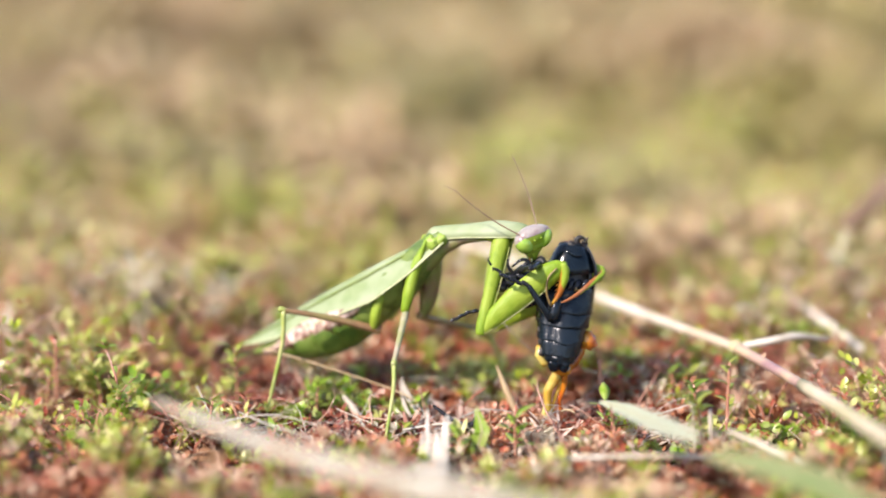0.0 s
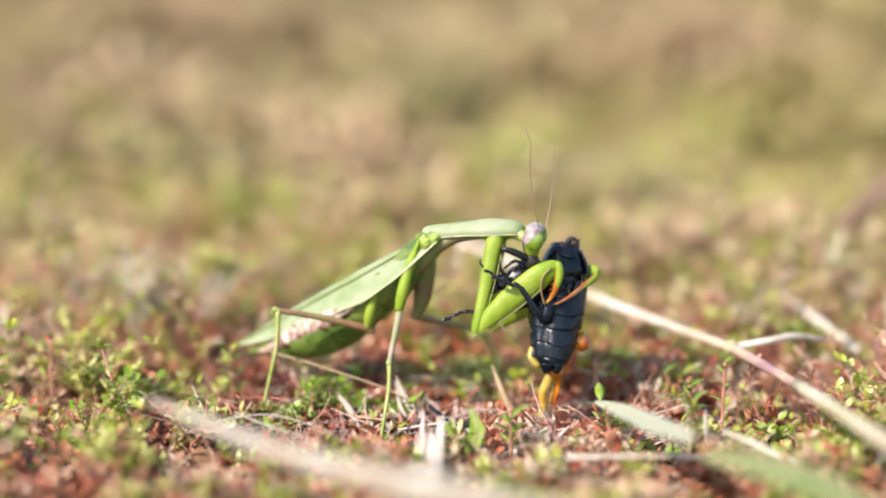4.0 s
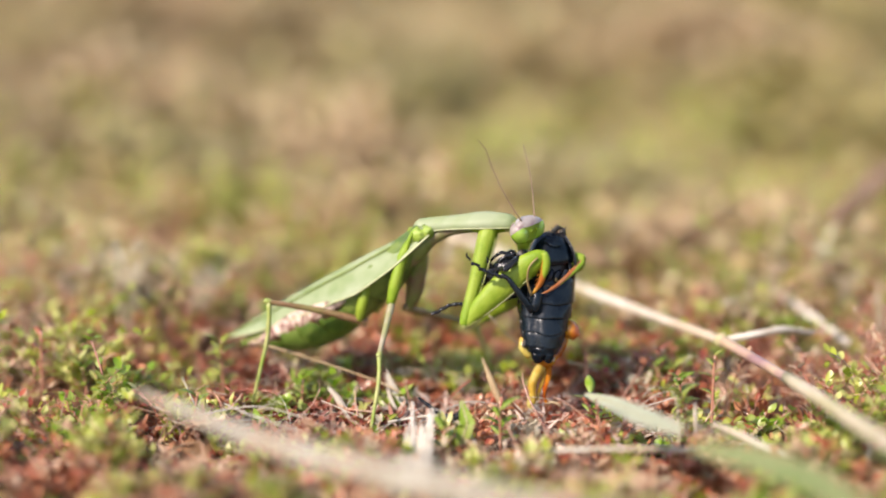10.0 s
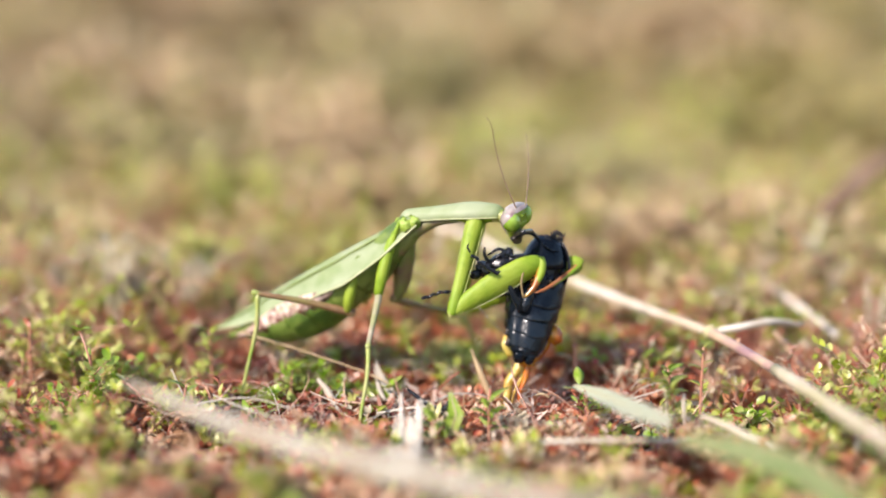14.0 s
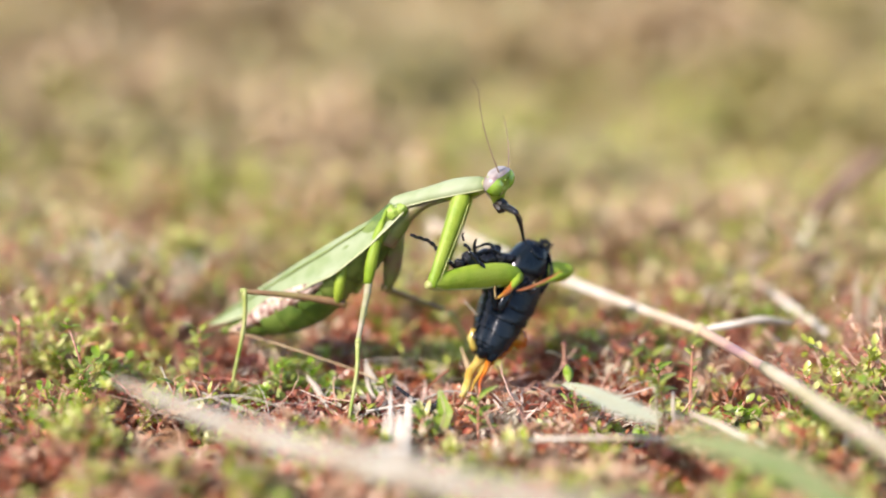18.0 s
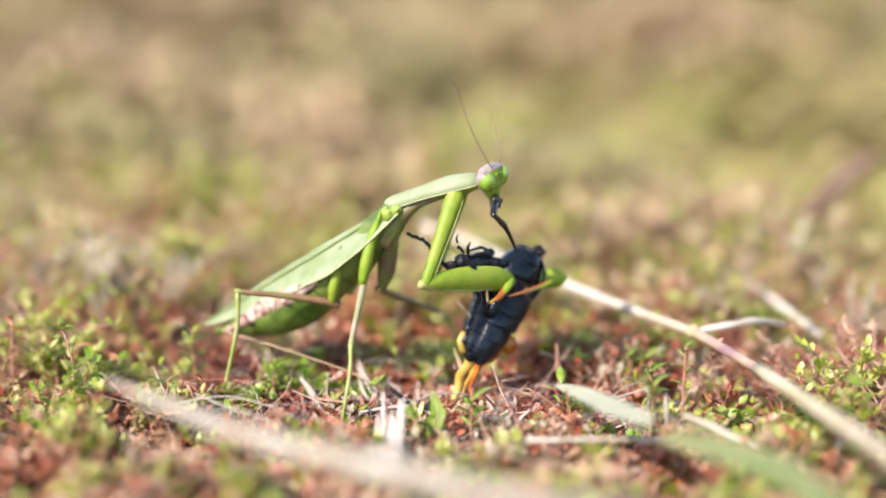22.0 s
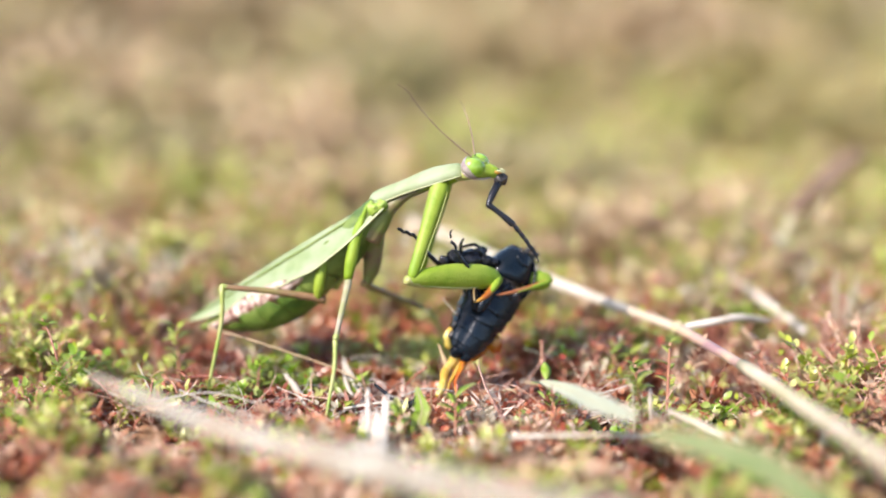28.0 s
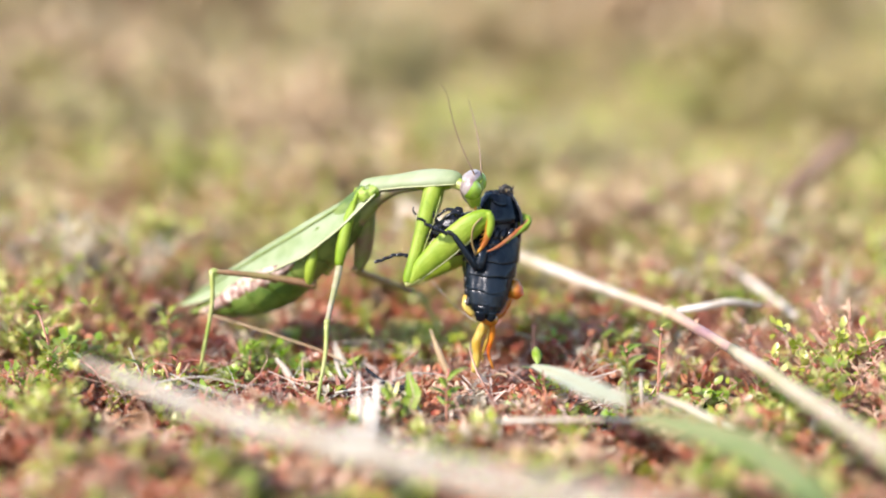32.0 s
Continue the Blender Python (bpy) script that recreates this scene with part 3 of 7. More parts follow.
    part("shield_rim", limb([(5.0, 0.6, 15.2), (5.4, 0.5, 17.0), (5.5, 0.4, 19.6), (4.8, 0.3, 21.8), (3.6, 0.2, 23.8), (2.4, 0.0, 24.9)], (2.6, 3.8, 4.1, 3.7, 2.8, 1.4), (0.3, 0.42, 0.45, 0.42, 0.4, 0.3), 14), BLACK, shield, "black turned-up edge of the shield")
    part("crease", limb([(-1.0, -3.7, 23.4), (0.8, -4.3, 22.6), (2.6, -4.1, 22.9)], (0.5, 0.5, 0.15), (0.3, 0.34, 0.1), 8), BLUEBLACK, shield)
    for k in range(4):
        part("breast_fold", rough(limb([(-1.5 + 1.3 * k, -4.3, 14.6), (-1.0 + 1.4 * k, -4.7, 16.0 + 0.3 * k), (-0.4 + 1.4 * k, -4.2, 17.8)], (0.5, 0.7, 0.35), sides=8), 0.25, 1.1, k), BLACK, root)
    # torn neck
    part("torn_neck", rough(ball((0.1, -0.5, 23.9), (2.7, 2.6, 1.3), u=32, v=18), 0.8, 1.1), PITCH, root, "ragged dark stump of the neck")
    random.seed(11)
    for k in range(5):
        a = 0.55 * k - 1.3
        x, y = 2.2 * math.cos(a) + 0.2, 2.0 * math.sin(a)
        h = 1.2 + 1.6 * random.random() + (1.2 if math.cos(a) > 0.3 else 0)
        bm = bmesh.new()
        spike(bm, (x + 0.5, y, 23.8), (x * 1.15 + 0.5 + random.uniform(-0.5, 0.5), y * 1.1, 24.2 + h * 0.55), 0.6 + 0.3 * random.random(), 5)
        part("shard", rough(bm, 0.15, 1.3, k), PITCH, root)
    part("flap", rough(limb([(1.4, -1.2, 24.0), (1.0, -1.5, 25.2), (1.5, -1.5, 26.2), (2.6, -1.2, 26.0), (3.4, -0.9, 25.0)], (0.3, 0.35, 0.35, 0.3, 0.12), (0.6, 0.6, 0.5, 0.35, 0.12), 12), 0.3, 1.4), PITCH, root, "ragged black crest of the torn neck")
    for k in range(6):
        bm = bmesh.new()
        spike(bm, (0.7 + 0.45 * k, -1.6, 25.3 + 0.2 * (k % 3)), (0.2 + 0.62 * k, -2.0, 26.5 + 0.5 * ((k * 7) % 3) - 0.15 * k), 0.28, 5)
        part("shard", rough(bm, 0.1, 1.7, k + 20), PITCH, root)
    for k in range(12):
        a = 0.52 * k
        x, y = 0.1 + 2.1 * math.cos(a), -0.4 + 2.1 * math.sin(a)
        bm = bmesh.new()
        spike(bm, (x, y, 23.6), (x * 1.04 + random.uniform(-0.3, 0.3), y * 1.04, 24.6 + 0.8 * random.random()), 0.35 + 0.2 * random.random(), 5)
        part("shard", rough(bm, 0.15, 1.5, k + 40), PITCH, root)
    # legs folded on the breast
    leg = part("thigh", limb([(-1.9, -5.0, 14.9), (-2.0, -6.1, 12.8), (-2.2, -6.5, 10.4), (-2.4, -6.3, 9.2)], (0.8, 1.25, 1.2, 0.6), lateral=(1, 0, 0), sides=14), BLUEBLACK, root, "stout blue-black thigh")
    part("shank", limb([(-2.7, -6.6, 9.4), (-4.7, -7.6, 11.8), (-7.4, -8.4, 15.0), (-8.0, -8.5, 15.8)], (0.75, 0.68, 0.55, 0.42), lateral=(0, 1, 0), sides=12), BLUEBLACK, leg)
    for k in range(5):
        u = k / 5
        x, z, y = -7.8 - 7.6 * u, 15.6 + 3.6 * u - 0.9 * math.sin(u * 3), -8.6 - 2.6 * math.sin(u * 2.2)
        x2, z2 = x - 1.75, z + 0.8 - 0.4 * u
        part("foot_joint", limb([(x, y, z), (x - 0.9, y - 0.05, z + 0.45), (x2, y, z2)], (0.32, 0.5 - 0.05 * k, 0.38), sides=8), BLACK, leg)
    part("claw", limb([(-15.8, -10.6, 19.0), (-16.6, -10.6, 19.9), (-16.4, -10.6, 20.7)], (0.25, 0.2, 0.06), sides=6), BLACK, leg)
    # the second thigh and the heap of leg joints between the claws
    part("thigh", limb([(-3.4, -3.4, 20.0), (-6.2, -3.2, 18.8), (-9.2, -2.6, 17.2)], (1.0, 1.2, 0.8), lateral=(0, 1, 0), sides=12), BLACK, root)
    part("thigh", limb([(-3.0, 2.0, 17.0), (-7.2, 0.6, 15.8), (-11.0, -1.2, 14.2)], (1.0, 1.3, 0.9), lateral=(0, 1, 0), sides=12), BLACK, root)
    for x, y, z, r in ((-6.2, -3.6, 19.0, 1.7), (-8.6, -3.8, 17.6, 2.4), (-11.4, -4.2, 16.2, 2.0), (-13.2, -4.6, 14.6, 1.2), (-7.4, -3.0, 20.4, 1.1)):
        part("leg_joint", rough(ball((x, y, z), (r, r * 0.9, r * 0.8), u=18, v=12), 0.6, 0.9, x), BLACK, root)
    for p in (((-10.5, -4.4, 17.0), (-12.3, -5.4, 18.8), (-12.6, -5.6, 20.4)), ((-7.5, -3.8, 20.0), (-9.6, -4.2, 20.6), (-11.6, -4.2, 18.8)), ((-6.5, -4.6, 19.6), (-8.6, -5.2, 20.0), (-10.2, -5.2, 18.4))):
        part("feeler", limb(p, (0.42, 0.36, 0.2), sides=8), BLACK, root)
    # soft tissue
    part("tissue", rough(limb([(3.8, -1.6, 6.6), (5.2, -2.2, 5.8), (6.3, -2.5, 5.0), (7.2, -2.6, 4.9)], (1.0, 1.7, 1.3, 0.4), (1.2, 1.9, 1.4, 0.4), 14), 0.5, 0.9), ORANGE, root, "wet orange tissue bulging from the side")
    part("tissue", rough(limb([(4.6, -1.2, 5.5), (4.4, -1.4, 3.4), (3.2, -2.0, 0.8), (1.8, -2.6, -0.8)], (0.6, 0.9, 0.9, 0.6), sides=10), 0.3, 0.8), ORANGE, root)
    part("tissue", rough(limb([(-4.2, -3.6, 3.6), (-4.1, -4.0, 1.8), (-2.4, -4.0, -0.2)], (0.6, 0.8, 0.6), sides=10), 0.3, 0.9), GUT, root, "wet yellow tissue")
    part("tissue", rough(ball((0.9, -3.2, -0.6), (1.9, 1.5, 1.3), u=16, v=10), 0.5, 0.8), ORANGE, root)
    # hanging gut
    gut = M["gut"] = part("gut", rough(limb([(-0.6, 0, 0), (2.5, 0, 0.5), (6, 0.2, -0.3), (9.5, 0, 0.35), (12.4, 0, 0.2)], (1.05, 1.15, 0.95, 0.85, 0.45), sides=14), 0.3, 0.8), GUT, root, "yellow strand of gut that hangs to the ground")
    part("strand", rough(limb([(0.5, 0, 1.4), (4.0, -0.2, 2.6), (8.0, 0, 2.4), (11.2, 0, 4.2)], (0.9, 0.6, 0.35, 0.15), sides=8), 0.25, 0.7), ORANGE, gut)
    part("strand", rough(limb([(1.0, 0.6, 0.6), (4.5, 0.4, 1.8), (8.5, 0.3, 1.2), (10.4, 0, 1.6)], (0.7, 0.45, 0.3, 0.12), sides=8), 0.25, 0.7, 4), GUT, gut)
    # thin leg with a beaded foot
    leg = M["beaded_leg"] = part("shank", limb([(-0.5, 0, -0.6), (4, 0, -0.9), (9.5, 0, -0.5), (11.0, 0, -0.2)], (0.6, 0.55, 0.45, 0.4), sides=10), BLACK, root)
    for k in range(5):
        x = 10.8 + 1.5 * k
        z = [0.0, 0.45, 0.55, 0.2, -0.2][k]
        part("foot_joint", limb([(x, 0, z), (x + 0.8, 0, z + 0.12), (x + 1.6, 0, [0.45, 0.55, 0.2, -0.2, -0.3][k])], (0.28, 0.48 - 0.03 * k, 0.3), sides=8), BLACK, leg)
    return root


beetle = build_beetle()


def build_eaten_leg():
    root = thing("severed_beetle_leg", "jointed black beetle leg that the mantis chews", "insect leg")
    M["eaten_leg"] = root
    part("thigh", limb([(-0.6, 0, 0), (1.2, 0, 0.2), (4.2, 0, 0.25), (6.5, 0, 0)], (0.5, 0.8, 0.75, 0.5), sides=12), BLACK, root)
    part("stump", rough(ball((-0.2, 0, 0.1), (1.5, 1.25, 1.25), u=22, v=14), 0.7, 1.1), PITCH, root, "chewed dark brown end")
    shank = M["eaten_tibia"] = part("shank", limb([(-0.3, 0, 0), (2.0, 0, 0.5), (5.8, 0, 1.1), (6.4, 0, 1.15)], (0.6, 0.55, 0.7, 0.45), sides=10), BLACK, root)
    for k in range(5):
        u = k / 5
        x, z = 6.3 + 8.0 * u, 1.15 + 0.2 * math.sin(u * 3) - 0.9 * u
        part("foot_joint", limb([(x, 0, z), (x + 0.9, 0, z), (x + 1.75, 0, z - 0.15)], (0.28, 0.5 - 0.04 * k, 0.42 - 0.04 * k), sides=8), BLACK, shank)
        bm = bmesh.new()
        spike(bm, (x + 1.3, 0, z + 0.2), (x + 1.9, 0, z + 0.75), 0.14, 5)
        part("bristle", bm, BLACK, shank)
    for s in (1, -1):
        part("claw", limb([(14.2, 0.1 * s, 0.3), (15.0, 0.35 * s, 0.2), (15.3, 0.5 * s, -0.3)], (0.16, 0.13, 0.05), sides=6), BLACK, shank)
    return root


eaten_leg = build_eaten_leg()


# ---- ground: one sheet to the horizon ----
rng = np.random.default_rng(5)
WAVES = [(0.0013, 0.016), (0.0015, 0.022), (0.0014, 0.037), (0.0018, 0.055)]
WAVES = [(a, w, rng.uniform(0, 6.283), rng.uniform(0, 6.283)) for a, w in WAVES for _ in range(2)]
HILLS = [(0.0045, 0.21), (0.006, 0.33), (0.012, 0.8)]
HILLS = [(a, w, rng.uniform(0, 6.283), rng.uniform(0, 6.283)) for a, w in HILLS for _ in range(2)]


def height(x, y):
    """Height of the soil in metres; it is nearly level under the animals."""
    z = np.zeros_like(x)
    for a, w, d, p in WAVES:
        z += a * np.sin((x * np.cos(d) + y * np.sin(d)) * 6.283 / w + p)
    far = np.clip((np.hypot(x, y) - 0.08) / 0.5, 0, 1)
    h = np.zeros_like(x)
    for a, w, d, p in HILLS:
        h += a * np.sin((x * np.cos(d) + y * np.sin(d)) * 6.283 / w + p)
    calm = np.clip(np.hypot((x - 0.005) / 0.06, (y + 0.005) / 0.04) - 0.2, 0.25, 1)
    return z * calm - 0.0005 + h * far


def mesh_object(name, verts, faces, material, label="", kind="stuff", category=""):
    """A mesh from arrays: verts (n, 3), faces (m, 3) or (m, 4)."""
    me = bpy.data.meshes.new(name)
    k = faces.shape[1]
    me.vertices.add(len(verts))
    me.vertices.foreach_set("co", verts.astype(np.float32).ravel())
    me.loops.add(faces.size)
    me.loops.foreach_set("vertex_index", faces.astype(np.int32).ravel())
    me.polygons.add(len(faces))
    me.polygons.foreach_set("loop_start", np.arange(0, faces.size, k, dtype=np.int32))
    me.update(calc_edges=True)
    me.shade_smooth()
    me.materials.append(material)
    return tagged(new(name, me), label, category, "", kind)


def build_ground():
    g = np.linspace(-1, 1, 321)
    ax = 0.16 * g + 90 * np.sign(g) * np.abs(g) ** 11
    x, y = np.meshgrid(ax, ax)
    x, y = x.ravel(), y.ravel() + 0.04
    v = np.stack([x, y, height(x, y) * np.clip(2 - np.hypot(x, y) / 3, 0, 1)], 1)
    n = len(ax)
    i = (np.arange(n - 1)[:, None] * n + np.arange(n - 1)).ravel()
    mesh_object("ground", v, np.stack([i, i + 1, i + n + 1, i + n], 1), SOIL, "reddish brown soil under low ground cover", "structure")


build_ground()


def patchy(x, y, size, seed):
    """Smooth uneven cover between 0 and 1."""
    r = np.random.default_rng(seed)
    s = np.zeros_like(x)
    for _ in range(7):
        d, p, w = r.uniform(0, 6.283), r.uniform(0, 6.283), size * r.uniform(0.6, 1.7)
        s += np.sin((x * np.cos(d) + y * np.sin(d)) * 6.283 / w + p)
    return 1 / (1 + np.exp(-s * 1.1))


def leaves(name, base, way, long, wide, droop, material, label, category="ground cover"):
    """Many small folded leaves: six points and four faces each, from base along way."""
    n = len(base)
    way = way / np.linalg.norm(way, axis=1)[:, None]
    side = np.cross(way, np.array([0, 0, 1.0]) + rng.normal(0, 0.35, (n, 3)))
    side /= np.linalg.norm(side, axis=1)[:, None] + 1e-9
    up = np.cross(side, way)
    L, W = long[:, None], wide[:, None]
    D = droop[:, None]
    mid = base + way * L * 0.5 - up * W * 0.25
    tip = base + way * L - up * L * D
    a = base + way * L * 0.38 + side * W + up * W * 0.15
    b = base + way * L * 0.38 - side * W + up * W * 0.15
    c = base + way * L * 0.75 + side * W * 0.75 - up * L * D * 0.4
    d = base + way * L * 0.75 - side * W * 0.75 - up * L * D * 0.4
    v = np.stack([base, a, c, tip, d, b, mid], 1).reshape(-1, 3)
    tri = np.array([[0, 1, 6], [1, 2, 6], [2, 3, 6], [3, 4, 6], [4, 5, 6], [5, 0, 6]])
    f = (np.arange(n)[:, None, None] * 7 + tri).reshape(-1, 3)
    return mesh_object(name, v, f, material, label, "stuff", category)


def stems(name, p0, p1, p2, r, material, label, category="ground cover"):
    """Thin three-sided stems through three points."""
    n = len(p0)
    w = (p2 - p0) / (np.linalg.norm(p2 - p0, axis=1)[:, None] + 1e-9)
    s = np.cross(w, rng.normal(0, 1, (n, 3)))
    s /= np.linalg.norm(s, axis=1)[:, None] + 1e-9
    t = np.cross(w, s)
    loops = []
    bend = 2 * p1 - (p0 + p2) / 2
    path = [p0 * (1 - u) ** 2 + 2 * bend * u * (1 - u) + p2 * u * u for u in (0.22, 0.5, 0.78)]
    for p, k in ((p0, 1.0), (path[0], 0.95), (path[1], 0.85), (path[2], 0.7), (p2, 0.4)):
        for a in (0, 2.094, 4.189):
            loops.append(p + (s * math.cos(a) + t * math.sin(a)) * r[:, None] * k)
    v = np.stack(loops, 1).reshape(-1, 3)
    q = []
    for k in (0, 3, 6, 9):
        for i in range(3):
            j = (i + 1) % 3
            q.append([k + i, k + j, k + 3 + j, k + 3 + i])
    f = (np.arange(n)[:, None, None] * 15 + np.array(q)).reshape(-1, 4)
    return mesh_object(name, v, f, material, label, "stuff", category)


def spread(n, x0, x1, y0, y1, cover=None):
    x, y = rng.uniform(x0, x1, n), rng.uniform(y0, y1, n)
    if cover:
        keep = rng.uniform(0, 1, n) < cover(x, y)
        x, y = x[keep], y[keep]
    return x, y


def bare(x, y):
    """The trampled hollow under the animals."""
    return np.clip(np.hypot((x - 0.012) / 0.034, (y - 0.012) / 0.030) - 0.4, 0.3, 1)


def sprigs(name, x, y, tall, n_leaf, leaf_long, leaf_wide, leaf_mat, stem_mat, label, lean=0.5, fan=0.8, stem_r=0.00022):
    """Small plants: a leaning stem each with leaves along its upper part."""
    n = len(x)
    p0 = np.stack([x, y, height(x, y) - 0.0006], 1)
    tall = tall * rng.uniform(0.55, 1.3, n)
    off = rng.normal(0, lean, (n, 2)) * tall[:, None]
    p2 = p0 + np.concatenate([off, tall[:, None]], 1)
    p1 = (p0 + p2) / 2 + np.concatenate([off * -0.25, tall[:, None] * 0.08], 1)
    if stem_mat:
        stems(name + "_stems", p0, p1, p2, np.full(n, stem_r) * rng.uniform(0.7, 1.4, n), stem_mat, label + ", stems")
    u = rng.uniform(0.25, 1.0, (n, n_leaf))[..., None]
    base = (p0[:, None] * (1 - u) ** 2 + 2 * p1[:, None] * u * (1 - u) + p2[:, None] * u ** 2).reshape(-1, 3)
    k = len(base)
    a = rng.uniform(0, 6.283, k)
    way = np.stack([np.cos(a), np.sin(a), rng.normal(fan, 0.45, k)], 1)
    leaves(name + "_leaves", base, way, leaf_long * rng.uniform(0.5, 1.4, k), leaf_wide * rng.uniform(0.6, 1.3, k), rng.uniform(-0.1, 0.35, k), leaf_mat, label + ", leaves")


def litter(name, n, box, long, r, material, label, lift=0.003, cover=None, tilt=0.25):
    x, y = spread(n, *box, cover)
    n = len(x)
    a = rng.uniform(0, 6.283, n)
    L = long * rng.uniform(0.4, 1.6, n)
    d = np.stack([np.cos(a), np.sin(a), rng.normal(0, tilt, n)], 1) * L[:, None] / 2
    c = np.stack([x, y, height(x, y) + lift * rng.uniform(0.2, 1.2, n)], 1)
    bow = rng.normal(0, 0.12, (n, 3)) * L[:, None]
    stems(name, c - d, c + bow, c + d, r * rng.uniform(0.6, 1.5, n), material, label)


NEAR = (-0.12, 0.13, -0.085, 0.075)
FAR = (-0.75, 0.75, 0.32, 1.9)


def cap(x, y):
    """Height of the growth: low in the trampled front, higher to the sides and behind the animals."""
    side = np.clip((np.abs(x - 0.008) - 0.042) / 0.04, 0, 1)
    back = np.clip((y - 0.010) / 0.045, 0, 1)
    return 0.0034 + 0.0056 * side + 0.0070 * back


def clumps(n, per, r, box, cover=None):
    """Plants in dense little tufts: their places, and how near each stands to the middle of its tuft (1 to 0)."""
    cx, cy = spread(n, *box, cover)
    k = len(cx)
    size = r * rng.uniform(0.5, 1.5, k)
    a, d = rng.uniform(0, 6.283, (k, per)), np.sqrt(rng.uniform(0, 1, (k, per)))
    x = cx[:, None] + np.cos(a) * d * size[:, None]
    y = cy[:, None] + np.sin(a) * d * size[:, None] * 0.8
    tall = (1 - 0.65 * d) * rng.uniform(0.6, 1.35, k)[:, None]
    return x.ravel(), y.ravel(), tall.ravel()


def trodden(x, y):
    """Thins the bright growth on the dark red soil beside the forefeet."""
    return 1 - 0.75 * np.exp(-((x + 0.018) / 0.026) ** 2 - ((y - 0.002) / 0.02) ** 2)


def green_cover(x, y):
    return (0.22 + 0.70 * patchy(x, y, 0.03, 3)) * bare(x, y) * trodden(x, y)


def rust_cover(x, y):
    return (0.3 + 0.7 * patchy(x, y, 0.03, 8)) * trodden(x, y)


# carpet close to the animals
x, y, d = clumps(450, 8, 0.0036, NEAR, green_cover)
sprigs("creeping_herb", x, y, d * cap(x, y) * 1.6, 9, 0.0024, 0.00070, LEAF, REDSTEM, "tiny yellow-green creeping herb in tufts", fan=1.2)
x, y, d = clumps(240, 6, 0.0030, NEAR, lambda x, y: bare(x, y) * patchy(x, y, 0.05, 14))
sprigs("mossy_herb", x, y, d * cap(x, y) * 1.7, 9, 0.0025, 0.0008, FRESH, REDSTEM, "tufts of fresh green herb", fan=0.9)
x, y, d = clumps(520, 7, 0.0038, NEAR, rust_cover)
sprigs("withered_herb", x, y, d * cap(x, y) * 1.35, 10, 0.0021, 0.00048, RUST, REDSTEM, "withered reddish-brown herb", lean=0.8)
x, y, d = clumps(430, 6, 0.0036, NEAR, lambda x, y: (0.12 + 0.88 * patchy(x, y, 0.035, 77)) * trodden(x, y))
sprigs("pink_bracts", x, y, d * cap(x, y) * 1.5, 10, 0.0022, 0.00042, BRACT, REDSTEM, "dry pinkish flower bracts", lean=0.8)
x, y, d = clumps(120, 5, 0.003, NEAR, lambda x, y: bare(x, y) ** 2 * patchy(x, y, 0.05, 91) * np.clip((y + 0.02) / 0.03, 0.0, 1))
sprigs("upright_herb", x, y, d * 0.0135, 11, 0.0034, 0.00095, LEAF, REDSTEM, "upright yellow-green herb", lean=0.3, fan=1.2)
x, y, d = clumps(80, 4, 0.003, NEAR, lambda x, y: bare(x, y) ** 2 * patchy(x, y, 0.05, 95) * np.clip((y + 0.02) / 0.03, 0.0, 1))
sprigs("upright_withered_herb", x, y, d * 0.0150, 12, 0.0024, 0.0006, RUST, REDSTEM, "upright withered red herb", lean=0.3, fan=1.5)
x, y, d = clumps(110, 4, 0.003, NEAR, lambda x, y: bare(x, y) ** 2 * patchy(x, y, 0.05, 99) * np.clip((y + 0.02) / 0.03, 0.0, 1))
sprigs("upright_bracts", x, y, d * 0.0150, 13, 0.0028, 0.00055, BRACT, REDSTEM, "upright pale dry flower heads", lean=0.35, fan=1.4)
litter("dry_chaff", 750, NEAR, 0.0055, 0.00028, CHAFF, "scattered bits of dry chaff", 0.004, lambda x, y: (0.25 + 0.75 * bare(x, y)) * trodden(x, y), 0.5)
litter("red_runners", 900, NEAR, 0.009, 0.00020, REDSTEM, "tangled red-brown runners", 0.005, trodden, 0.6)
litter("pale_fibres", 380, (-0.06, 0.07, -0.045, 0.02), 0.009, 0.00008, FIBRE, "fine bleached fibres", 0.005, None, 0.25)
# greener tufts beside the hollow and along the front
x, y, d = clumps(15, 8, 0.0030, (-0.045, -0.006, -0.024, 0.008))
sprigs("hollow_herb", x, y, d * 0.0062, 9, 0.0027, 0.0008, FRESH, REDSTEM, "green herb tufts on the bare soil", lean=0.35, fan=1.2)
x, y, d = clumps(130, 7, 0.0034, (-0.046, -0.004, -0.026, 0.03))
sprigs("dark_red_herb", x, y, d * 0.0048, 10, 0.0021, 0.00055, MAROON, REDSTEM, "low dark red herb on the bare soil", lean=0.7)
x, y, d = clumps(130, 7, 0.0038, (-0.022, 0.055, 0.008, 0.05))
sprigs("shaded_red_herb", x, y, d * 0.0068, 10, 0.0026, 0.0007, RUST, REDSTEM, "reddish herb behind the beetle", lean=0.6)
x, y, d = clumps(58, 7, 0.0034, (-0.022, 0.055, 0.010, 0.05))
sprigs("shaded_green_herb", x, y, d * 0.0078, 9, 0.0028, 0.0009, LEAF, REDSTEM, "yellow-green herb behind the beetle", fan=1.1)
x, y, d = clumps(62, 7, 0.0034, (-0.06, 0.085, -0.072, -0.028))
sprigs("front_herb", x, y, d * 0.0056, 9, 0.0026, 0.0008, LEAF, REDSTEM, "yellow-green herbs of the foreground", fan=1.2)
x, y, d = clumps(120, 6, 0.0034, (-0.06, 0.085, -0.072, -0.028))
sprigs("front_bracts", x, y, d * 0.0056, 10, 0.0024, 0.0005, BRACT, REDSTEM, "pinkish dry bracts of the foreground", lean=0.6)
